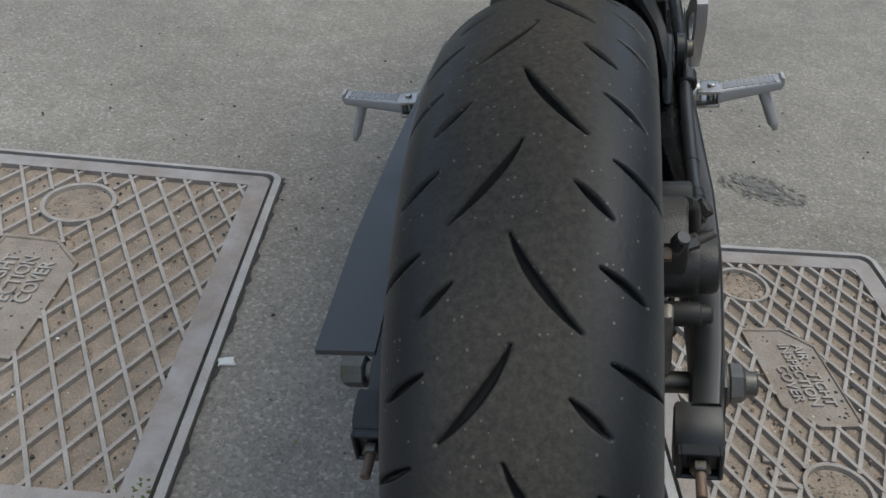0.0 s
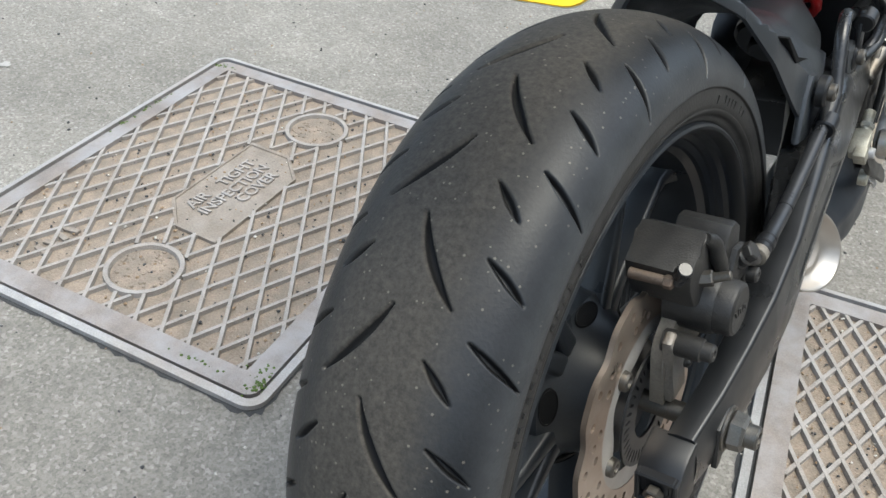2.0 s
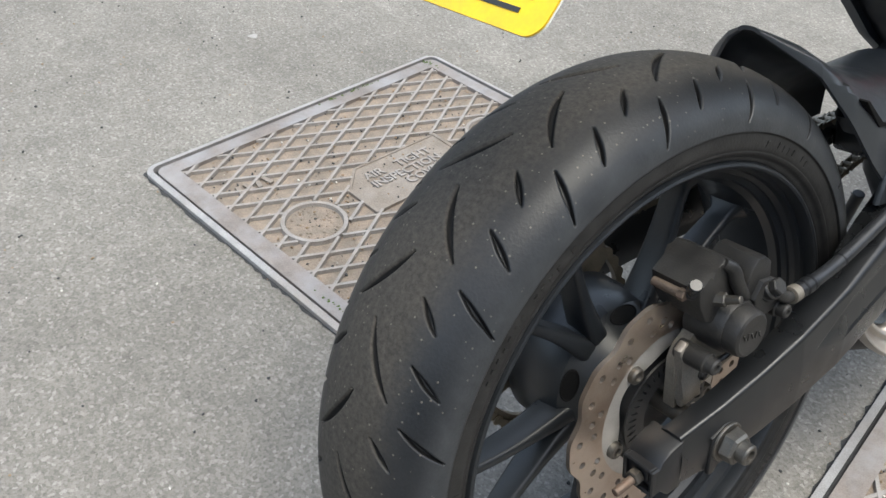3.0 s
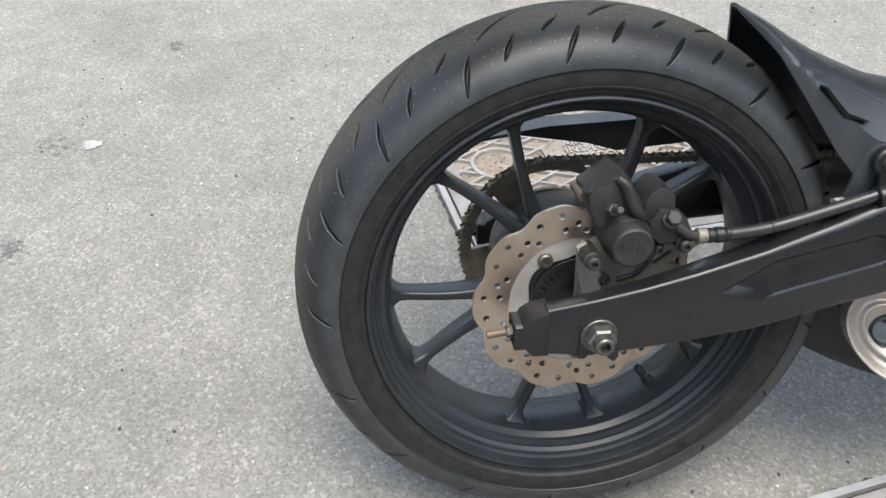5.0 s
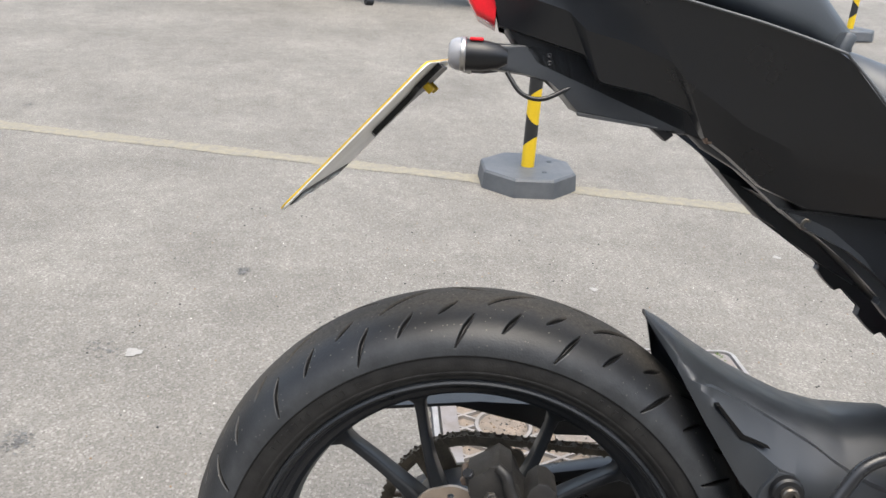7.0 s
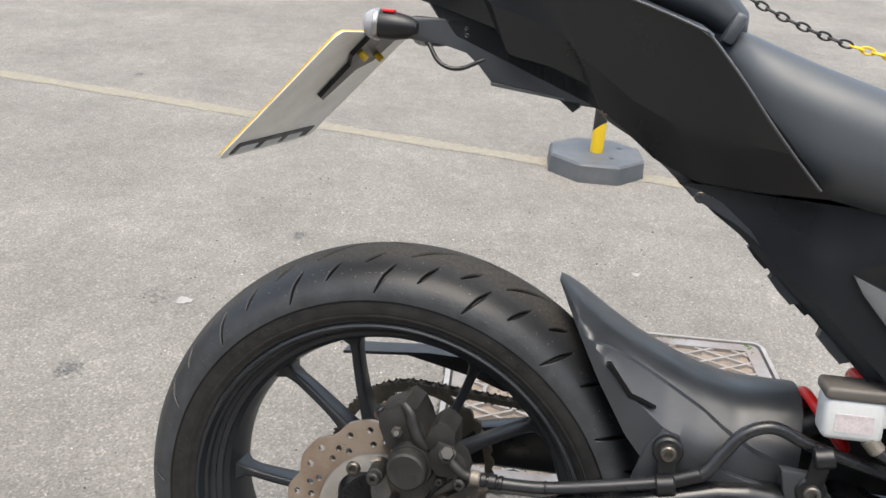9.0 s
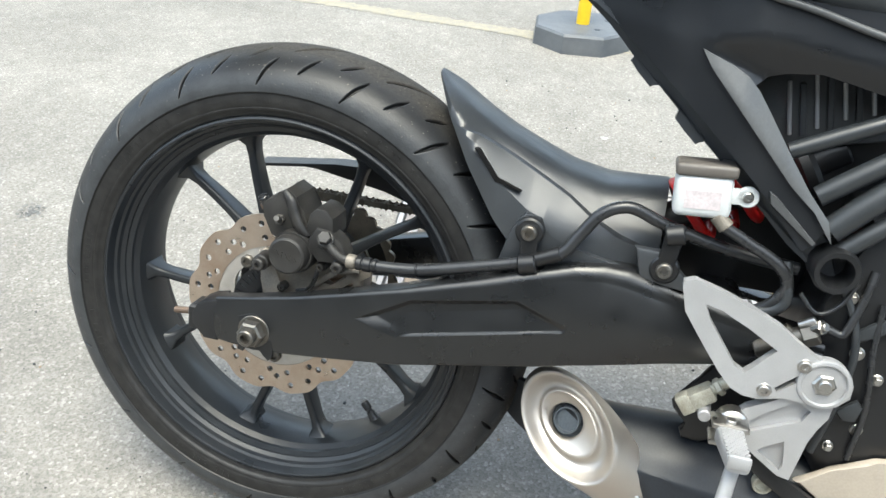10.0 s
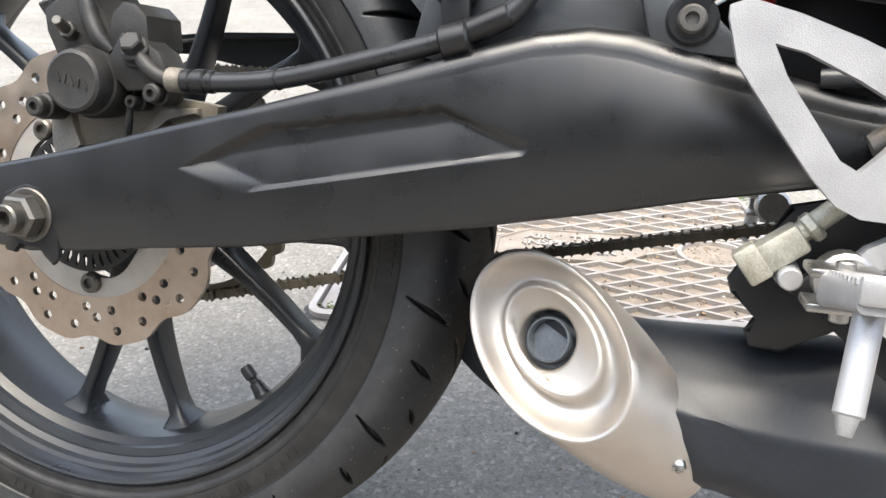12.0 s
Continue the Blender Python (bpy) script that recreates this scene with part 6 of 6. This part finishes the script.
skin(b, [(0.266, 0.4225), (0.285, 0.4085), (0.3228, 0.392), (0.346, 0.376), (0.335, 0.389), (0.306, 0.4105), (0.284, 0.419)], 0.003, lambda y, zz: cover_face(y, zz) + 0.0014, 0.02)
part("facet_sheen", b, "plastic", sc_, "", 30)
b = bmesh.new()
slab(b, [(0.485, 0.335), (0.535, 0.362), (0.61, 0.352), (0.64, 0.30), (0.53, 0.275), (0.50, 0.30)], 0.0, 0.040, 0.003)
fins = part("finned_panel", b, "spar", bike, "dark grey finned panel behind the frame", 30)
for ya, za, yb, zb in ((0.516, 0.342, 0.527, 0.290), (0.539, 0.352, 0.551, 0.300), (0.566, 0.347, 0.575, 0.312), (0.593, 0.342, 0.599, 0.320)):
    b = bmesh.new()
    rod(b, (0.046, ya, za), (0.046, yb, zb), 0.0022, n=8)
    part("fin_edge", b, "alloy", fins, "bright metal fin edge", 30)
    b = bmesh.new()
    block(b, (0.042, (ya + yb) / 2 + 0.013, (za + zb) / 2), (0.012, 0.006, za - zb), 0.001, Matrix.Rotation(radians(12), 3, "X"))
    part("fin", b, "plastic", fins, "", 30)
b = bmesh.new()
slab(b, [(0.511, 0.246), (0.519, 0.241), (0.562, 0.203), (0.559, 0.200), (0.514, 0.234)], 0.112, 0.117, 0.001)
part("frame_edge", b, "spar", sc_, "grey painted frame edge", 30)

# engine and frame parts in the shade behind the bracket
b = bmesh.new()
slab(b, [(0.60, 0.24), (0.90, 0.30), (0.95, 0.0), (0.88, -0.12), (0.66, -0.10), (0.60, -0.02), (0.575, 0.06), (0.59, 0.14)], -0.10, 0.095, 0.02, 3)
part("engine_case", b, "black", bike, "black engine case", 35)
b = bmesh.new()
lathe(b, [(0.08, 0.0225), (0.118, 0.0225), (0.123, 0.0205), (0.123, 0.0155), (0.115, 0.014), (0.09, 0.013)], 32, "x", (0, 0.586, 0.180))
part("pivot_boss", b, "black", bike, "black round pivot boss", 35)
b = bmesh.new()
rod(b, (0.098, 0.535, 0.080), (0.103, 0.578, 0.106), 0.0105)
rod(b, (0.103, 0.574, 0.104), (0.104, 0.588, 0.1125), 0.0125, hexa=True)
block(b, (0.100, 0.556, 0.095), (0.012, 0.014, 0.034), 0.002, Matrix.Rotation(radians(-32), 3, "X"))
mc_ = part("master_cylinder", b, "dull", bike, "grey rear brake master cylinder", 35)
b = bmesh.new()
rod(b, (0.106, 0.569, 0.116), (0.110, 0.582, 0.126), 0.0042, n=14)
rod(b, (0.106, 0.583, 0.116), (0.112, 0.590, 0.121), 0.0080, hexa=True)
rod(b, (0.108, 0.585, 0.117), (0.115, 0.592, 0.123), 0.0045, n=14)
part("banjo_bolt", b, "steel", mc_, "zinc-plated banjo bolt", 30)
for name, r_, m_, pts in (("breather_hose", 0.0058, "tubing", [(0.096, 0.505, 0.118), (0.100, 0.5272, 0.1203), (0.103, 0.5425, 0.1258), (0.104, 0.5508, 0.1364), (0.103, 0.550, 0.151), (0.095, 0.545, 0.175)]),
                          ("brake_hose", 0.0042, "rubber", [(0.106, 0.594, 0.118), (0.107, 0.6092, 0.1151), (0.106, 0.6154, 0.1313), (0.102, 0.6218, 0.1559), (0.096, 0.626, 0.18)]),
                          ("sensor_wire", 0.0022, "rubber", [(0.108, 0.562, 0.150), (0.110, 0.575, 0.136), (0.110, 0.586, 0.134), (0.108, 0.600, 0.145), (0.104, 0.612, 0.168)]),
                          ("drain_hose", 0.0040, "tubing", [(0.100, 0.600, 0.160), (0.104, 0.618, 0.128), (0.105, 0.626, 0.090), (0.104, 0.622, 0.040), (0.100, 0.612, -0.02)]),
                          ("overflow_hose", 0.0032, "rubber", [(0.100, 0.640, 0.150), (0.104, 0.642, 0.100), (0.104, 0.650, 0.040), (0.100, 0.648, -0.02)])):
    b = bmesh.new()
    tube(b, pts, r_, 12)
    part(name, b, m_, bike, "", 60)
for y, zz, r_ in ((0.6305, 0.0939, 0.0050), (0.655, 0.070, 0.0042), (0.612, 0.150, 0.0042), (0.650, 0.012, 0.0045), (0.628, -0.012, 0.0040)):
    b = bmesh.new()
    rod(b, (0.088, y, zz), (0.097, y, zz), r_ * 1.5, n=18)
    rod(b, (0.095, y, zz), (0.102, y, zz), r_, hexa=True)
    part("case_bolt", b, "steel", bike, "zinc-plated engine case bolt", 30)
b = bmesh.new()
slab(b, [(0.6174, 0.1138), (0.636, 0.1305), (0.665, 0.146), (0.668, 0.134), (0.6391, 0.1190), (0.6271, 0.1068)], 0.097, 0.104, 0.0025)
part("shift_lever", b, "tubing", bike, "dark grey linkage lever", 35)
b = bmesh.new()
slab(b, [(0.6234, 0.0326), (0.6404, 0.0480), (0.6478, 0.0415), (0.6442, 0.0248), (0.632, 0.0230)], 0.099, 0.107, 0.003)
part("switch_housing", b, "tubing", bike, "grey brake light switch housing", 35)
b = bmesh.new()
block(b, (0.112, 0.491, 0.021), (0.020, 0.034, 0.018), 0.003, Matrix.Rotation(radians(38), 3, "X"))
block(b, (0.116, 0.479, 0.013), (0.014, 0.014, 0.022), 0.002, Matrix.Rotation(radians(38), 3, "X"))
rod(b, (0.112, 0.496, 0.026), (0.112, 0.522, 0.050), 0.0065)
rod(b, (0.112, 0.506, 0.034), (0.112, 0.511, 0.039), 0.0095, hexa=True)
part("brake_rod_joint", b, "zinc", bike, "corroded zinc brake rod joint", 35)
b = bmesh.new()
rod(b, (0.10, 0.499, 0.008), (0.128, 0.499, 0.008), 0.008, 0.0065)
part("joint_pin", b, "alloy", bike, "pale pivot pin", 35)
b = bmesh.new()
slab(b, [(0.469, -0.003), (0.474, 0.006), (0.482, 0.010), (0.50, 0.045), (0.56, 0.06), (0.57, 0.0), (0.53, -0.03), (0.505, -0.046), (0.486, -0.044), (0.482, -0.034), (0.492, -0.026), (0.484, -0.018), (0.472, -0.012)], 0.078, 0.086, 0.003)
part("muffler_stay", b, "black", bike, "black exhaust stay", 35)
b = bmesh.new()
slab(b, [(0.498, 0.000), (0.510, 0.012), (0.524, 0.009), (0.5350, -0.0060), (0.5568, -0.0285), (0.5805, -0.0455), (0.6121, -0.0600), (0.6441, -0.0760), (0.6678, -0.0996), (0.69, -0.115), (0.69, -0.128), (0.655, -0.105), (0.625, -0.086), (0.596, -0.0715), (0.570, -0.0575), (0.548, -0.0385), (0.528, -0.0180), (0.510, -0.006)], 0.111, 0.119, 0.003)
guard = part("heel_guard", b, "black", bike, "curved black exhaust guard", 40)
b = bmesh.new()
lathe(b, [(0.104, 0.0105), (0.113, 0.0105), (0.1145, 0.0095), (0.1145, 0.0080), (0.110, 0.0072), (0.108, 0.0)], 24, "x", (0, 0.5735, -0.0640))
part("guard_bush", b, "zinc", guard, "pale metal bush", 35)
b = bmesh.new()
slab(b, [(0.5960, -0.0735), (0.6050, -0.0735), (0.6298, -0.0840), (0.6560, -0.1020), (0.690, -0.130), (0.680, -0.133), (0.6480, -0.1090), (0.6220, -0.0930)], 0.106, 0.1105, 0.0015)
part("brake_pedal_arm", b, "alloy", bike, "pale brake pedal arm", 35)
b = bmesh.new()
slab(b, [(0.6030, -0.0546), (0.6341, -0.0337), (0.6674, -0.0156), (0.6750, -0.0165), (0.74, 0.000), (0.78, -0.08), (0.72, -0.125), (0.66, -0.090), (0.64, -0.072)], 0.098, 0.108, 0.003)
part("engine_cover", b, "tan", bike, "warm grey engine side cover", 35)
b = bmesh.new()
rod(b, (-0.10, 0.62, -0.06), (-0.20, 0.66, -0.345), 0.009)
part("side_stand", b, "black", bike, "black side stand")

for r_, pts in ((0.008, [(0.100, 0.522, 0.283), (0.100, 0.560, 0.302), (0.100, 0.601, 0.322), (0.095, 0.68, 0.36)]), (0.010, [(0.102, 0.556, 0.245), (0.102, 0.61, 0.287), (0.098, 0.69, 0.345)]),
                (0.013, [(0.104, 0.574, 0.215), (0.104, 0.617, 0.260), (0.10, 0.69, 0.32)]), (0.009, [(0.106, 0.585, 0.194), (0.106, 0.625, 0.231), (0.10, 0.70, 0.29)])):
    b = bmesh.new()
    tube(b, pts, r_, 14)
    part("frame_tube", b, "tubing", bike, "grey-black painted frame tube", 60)


# front half of the motorcycle, out of view
b = bmesh.new()
lathe(b, [(-0.055, 0.228), (-0.062, 0.27), (-0.04, 0.30), (0, 0.308), (0.04, 0.30), (0.062, 0.27), (0.055, 0.228)], 60, "x", (0, 1.352, 0.0), closed=True)
part("front_wheel", b, "tyre", bike, "black front tyre", 40)
b = bmesh.new()
for s in (-0.1, 0.1):
    rod(b, (s, 1.35, 0.0), (s, 1.10, 0.62), 0.022)
part("front_fork", b, "black", bike, "black front fork")
b = bmesh.new()
loops = []
for y, z0, z1, w in ((0.78, 0.42, 0.56, 0.10), (0.9, 0.40, 0.66, 0.15), (1.02, 0.42, 0.70, 0.16), (1.12, 0.5, 0.68, 0.10)):
    loops.append([(x, y, zz) for x, zz in round_rect(-w, w, z0, z1, 0.06, 5)])
add_loops(b, loops)
part("fuel_tank", b, "panel", bike, "black fuel tank", 60)

# ---- the parking lot beyond ----
b = bmesh.new()
for x0, x1, y0, y1 in ((-2.52, -2.44, -6.0, 3.2),):
    n = 700
    r_ = random.Random(8)
    loops = []
    for i in range(n + 1):
        y = y0 + (y1 - y0) * i / n
        xc = -2.283 + 0.0945 * y
        wv = 0.046 + 0.004 * math.sin(i * 0.17)
        loops.append((xc - wv - r_.uniform(-0.008, 0.008), xc + wv + r_.uniform(-0.008, 0.008), y))
    vs = [[b.verts.new((p[0], p[2], 0.0015)), b.verts.new((p[1], p[2], 0.0015))] for p in loops]
    for p, q in zip(vs, vs[1:]):
        b.faces.new((p[0], p[1], q[1], q[0]))
tagged(part("road_line", b, "paint", smooth=0), "faded yellow painted bay line", "road marking", kind="structure")



def blotch(name, x, y, rx, ry, turn, count_, label, seed):
    """A soft-edged stain of many small overlapping soaked patches."""
    r_ = random.Random(seed)
    b = bmesh.new()
    ct, st = math.cos(radians(turn)), math.sin(radians(turn))
    for i in range(count_):
        q, a = r_.random() ** 0.55, r_.uniform(0, 6.283)
        u, v = rx * q * math.cos(a), ry * q * math.sin(a)
        size = r_.uniform(0.0015, 0.006) * (1.25 - 0.8 * q)
        px, py = x + u * ct - v * st, y + u * st + v * ct
        b.faces.new([b.verts.new((px + size * r_.uniform(0.7, 1.2) * math.cos(2 * math.pi * k / 9), py + size * r_.uniform(0.7, 1.2) * math.sin(2 * math.pi * k / 9), 0.0012 + 0.000004 * i)) for k in range(9)])
    tagged(part(name, b, "oil", smooth=0), label, "stain", kind="structure")


blotch("oil_stain", 0.366, 0.922, 0.085, 0.047, -14, 420, "dark oval oil stain on the asphalt", 3)
blotch("dark_spot", -1.311, -0.651, 0.026, 0.020, 20, 60, "small dark oil spot on the asphalt", 4)
blotch("dark_spot", -0.86, -0.83, 0.075, 0.045, 30, 45, "faint dark stain on the asphalt", 5)
blotch("dark_spot", -0.50, -0.83, 0.045, 0.03, 30, 90, "dark oil spot on the asphalt", 6)
blotch("dark_spot", -2.81, -2.05, 0.05, 0.03, 0, 60, "small dark oil spot on the asphalt", 7)


def barrier_post(loc, turn):
    """A striped post in an octagonal weighted base."""
    thing = new("barrier_post")
    thing.matrix_basis = pose(*loc, 0, 0, turn)
    tagged(thing, "yellow and black striped barrier post on a weighted base", "post", group="barrier posts")
    b = bmesh.new()
    loops = []
    for zz, r in ((0.0, 0.187), (0.060, 0.182), (0.068, 0.175)):
        loops.append([(r * math.cos(radians(22.5 + 45 * i)), r * math.sin(radians(22.5 + 45 * i)), zz) for i in range(8)])
    add_loops(b, loops)
    base = part("base", b, "base", thing, "grey-black octagonal rubber base", 20)
    # flat black discs on the base paint the shade of two holes
    for x, y in ((0.07, 0.05), (-0.06, 0.09)):
        b = bmesh.new()
        lathe(b, [(0.060, 0.011), (0.0688, 0.010), (0.0688, 0.002)], 14, "z", (x, y, 0))
        part("hole_disc", b, "black", base)
    cuts = [0.066] + [0.16 + 0.088 * i for i in range(9)] + [0.945]
    for i, (z0, z1) in enumerate(zip(cuts, cuts[1:])):
        b = bmesh.new()
        loops = []
        for zz, k in ((z0, i), (z1, i + 1)):
            lean = 0.0 if k in (0, len(cuts) - 1) else (0.022 if k % 2 else -0.022)
            loops.append([(0.024 * math.cos(t), 0.024 * math.sin(t), zz + lean * math.cos(t - 0.9)) for t in (2 * math.pi * q / 28 for q in range(28))])
        add_loops(b, loops)
        part("stripe", b, "post" if i % 2 == 0 else "ink", thing, "", 40)
    b = bmesh.new()
    lathe(b, [(0.94, 0.026), (0.965, 0.022), (0.975, 0.010)], 20, "z")
    part("post_cap", b, "ink", thing)
    return thing


barrier_post((-2.285, 0.13, 0), 8)
barrier_post((-2.08, 2.27, 0), 12)
barrier_post((-5.98, 2.59, rise(-5.98)), 20)

# chain between the posts
barrier_chain = new("barrier_chain")
barrier_chain.matrix_basis = pose(-2.285, 0.13, 0)
tagged(barrier_chain, "black and yellow plastic chain hanging between posts", "chain")
n = 62
bl = bmesh.new()
tube(bl, [(0.011 * math.cos(t), 0.023 * math.sin(t), 0) for t in (2 * math.pi * i / 14 for i in range(15))], 0.004, 6, smooth=False)
bmesh.ops.recalc_face_normals(bl, faces=bl.faces[:])
lm = {}
for k in ("post", "ink"):
    me = bpy.data.meshes.new("chain_link")
    bl.to_mesh(me)
    me.materials.append(M[k])
    lm[k] = me
bl.free()


def hang(t):
    y = 2.14 * t
    return Vector((0.096 * y, y, 0.515 + 0.40 * ((y - 1.07) / 1.07) ** 2))


for i in range(n):
    p, p2 = hang((i + 0.5) / n), hang((i + 0.6) / n)
    ob = new("chain_link", lm["ink" if i < 22 or i > 50 else "post"])
    ob.parent = barrier_chain
    ob.matrix_basis = Matrix.Translation(p) @ (p2 - p).to_track_quat("Y", "Z").to_matrix().to_4x4() @ Matrix.Rotation(radians(90 * (i % 2)), 4, "Y")


# ---- a second motorcycle parked further off ----
def parked_motorcycle(loc, turn, size):
    thing = new("parked_motorcycle")
    thing.matrix_basis = pose(*loc, 0, 0, turn) @ Matrix.Diagonal((size, size, size, 1))
    tagged(thing, "silver and black motorcycle parked on its side stand", "motorcycle")
    for y in (0.0, 1.38):
        b = bmesh.new()
        lathe(b, [(-0.055, 0.228), (-0.06, 0.27), (-0.04, 0.298), (0, 0.305), (0.04, 0.298), (0.06, 0.27), (0.055, 0.228)], 60, "x", (0, y, 0.305), closed=True)
        w = part("wheel", b, "tyre", thing, "black tyre on a cast wheel", 40)
        b = bmesh.new()
        lathe(b, [(-0.05, 0.232), (-0.02, 0.20), (0.02, 0.20), (0.05, 0.232)], 48, "x", (0, y, 0.305), closed=True)
        for k in range(6):
            a = radians(60 * k + 15)
            rod(b, (0, y, 0.305), (0, y + 0.2 * math.cos(a), 0.305 + 0.2 * math.sin(a)), 0.012, 0.009)
        part("rim", b, "dull", w, "bronze-grey rim", 40)
    b = bmesh.new()
    slab(b, [(0.45, 0.22), (0.95, 0.20), (1.02, 0.35), (0.95, 0.62), (0.5, 0.60), (0.42, 0.38)], -0.15, 0.15, 0.03, 3)
    part("engine", b, "steel", thing, "silver engine block", 35)
    b = bmesh.new()
    tube(b, [(-0.12, 1.02, 0.45), (-0.13, 1.04, 0.25), (-0.13, 0.9, 0.17), (-0.13, 0.6, 0.17), (-0.14, 0.3, 0.22), (-0.15, -0.05, 0.31)], 0.024, 14)
    tube(b, [(0.12, 1.0, 0.45), (0.13, 1.02, 0.25), (0.13, 0.85, 0.17), (0.13, 0.5, 0.17), (0.14, 0.2, 0.24), (0.15, -0.15, 0.33)], 0.032, 14)
    part("exhaust", b, "steel", thing, "long silver exhaust", 60)
    b = bmesh.new()
    for s in (-0.09, 0.09):
        rod(b, (s, 1.38, 0.305), (s, 1.15, 0.95), 0.022)
        rod(b, (s, 0.0, 0.305), (s, 0.5, 0.36), 0.022)
    part("fork", b, "steel", thing, "steel fork and swingarm")
    b = bmesh.new()
    loops = []
    for y, z0, z1, w in ((-0.2, 0.74, 0.80, 0.08), (0.1, 0.70, 0.80, 0.12), (0.5, 0.62, 0.78, 0.12), (0.75, 0.64, 0.95, 0.16), (1.05, 0.70, 0.95, 0.10)):
        loops.append([(x, y, zz) for x, zz in round_rect(-w, w, z0, z1, 0.025, 5)])
    add_loops(b, loops)
    part("bodywork", b, "panel", thing, "black tank and seat", 60)
    b = bmesh.new()
    rod(b, (-0.12, 0.68, 0.25), (-0.20, 0.60, 0.008), 0.011)
    rod(b, (-0.19, 0.59, 0.002), (-0.21, 0.62, 0.010), 0.02)
    part("side_stand", b, "black", thing, "black side stand")
    return thing


parked_motorcycle((-6.16, -0.08, rise(-6.16)), 180, 1.55)

# ---- loose grit, spots and marks ----
rng = random.Random(11)


def pebbles(bm, place, count_, s0, s1, flat=0.6):
    for i in range(count_):
        p = place()
        s = rng.uniform(s0, s1)
        m = Matrix.Translation(p) @ Euler((rng.uniform(-0.4, 0.4), rng.uniform(-0.4, 0.4), rng.uniform(0, 6.28))).to_matrix().to_4x4() @ Matrix.Diagonal((s, s * rng.uniform(0.6, 1), s * flat, 1))
        r = bmesh.ops.create_icosphere(bm, subdivisions=1, radius=1, matrix=m)
        for v in r["verts"]:
            v.co += Vector((rng.uniform(-1, 1), rng.uniform(-1, 1), rng.uniform(-1, 1))) * s * 0.22


for cover, (w, d) in ((left_cover, (0.27, 0.31)), (right_cover, (0.21, 0.26))):
    for colour, k in (("stone", 60), ("tar", 380), ("grit", 380)):
        b = bmesh.new()
        pebbles(b, lambda: (rng.uniform(-w, w), rng.uniform(-d, d), 0.006), k, 0.0008, 0.0032)
        ob = part("grit_grains", b, colour, smooth=0)
        ob.matrix_basis = cover.matrix_basis.copy()
        tagged(ob, "loose grit grains lying between the cover ribs", "grit", kind="stuff")
for colour, k, s0, s1 in (("stone", 150, 0.0010, 0.0026), ("tar", 420, 0.001, 0.0035), ("grit", 260, 0.001, 0.003)):
    b = bmesh.new()
    pebbles(b, lambda: (rng.uniform(-1.8, 0.7), rng.uniform(-0.9, 1.3), 0.001), k, s0, s1)
    tagged(part("loose_stones", b, colour, smooth=0), "small loose stones scattered over the asphalt", "stones", kind="stuff")


def spot(name, x, y, r, colour, label, squash=1.0, turn=0.0, height=0.002):
    b = bmesh.new()
    vs = []
    n = 26
    ph = rng.uniform(0, 6)
    for i in range(n):
        a = 2 * math.pi * i / n
        rr = r * (1 + 0.16 * math.sin(3 * a + ph) + 0.10 * math.sin(7 * a + 2 * ph) + rng.uniform(-0.07, 0.07))
        vs.append(b.verts.new((rr * math.cos(a), rr * squash * math.sin(a), height)))
    b.faces.new(vs)
    ob = part(name, b, colour, smooth=0)
    ob.matrix_basis = pose(x, y, 0, 0, 0, turn)
    tagged(ob, label, "stain", kind="structure")
    return ob


spot("gum_spot", -0.847, -0.759, 0.018, "spot", "pale trodden gum spot on the asphalt")
spot("gum_spot", -1.394, 0.304, 0.011, "spot", "pale trodden gum spot on the asphalt")
spot("gum_spot", -1.75, 0.9, 0.012, "spot", "pale trodden gum spot on the asphalt")
b = bmesh.new()
block(b, (0, 0, 0.002), (0.020, 0.013, 0.003), 0.001)
for v in b.verts:
    v.co += Vector((rng.uniform(-1, 1), rng.uniform(-1, 1), 0)) * 0.002
ob = part("white_chip", b, "white", smooth=30)
ob.matrix_basis = pose(-0.402, 0.237, 0, 0, 0, 25)
tagged(ob, "small white chip lying on the asphalt", "debris")

# faint raised marks on the tyre's sidewall
b = bmesh.new()
for start, k, wd in ((30, 14, 1.6), (78, 9, 1.5), (100, 8, 1.7), (150, 10, 1.6), (205, 12, 1.6), (262, 16, 1.3), (320, 9, 1.7)):
    for i in range(k):
        if rng.random() < 0.15:
            continue
        a = radians(start + i * wd * 1.25)
        r = 0.2490 + rng.uniform(-0.0006, 0.0006)
        m = Matrix.Rotation(a, 4, "X") @ Matrix.Translation((0.0731, 0, r)) @ Matrix.Rotation(radians(8), 4, "Y")
        bmesh.ops.create_cube(b, size=1, matrix=m @ Matrix.Diagonal((0.0016, 0.0026 + 0.002 * rng.random(), 0.006, 1)))
tagged(part("sidewall_relief", b, "tyre", wheel, "faint raised marks on the sidewall", 0), kind="stuff")
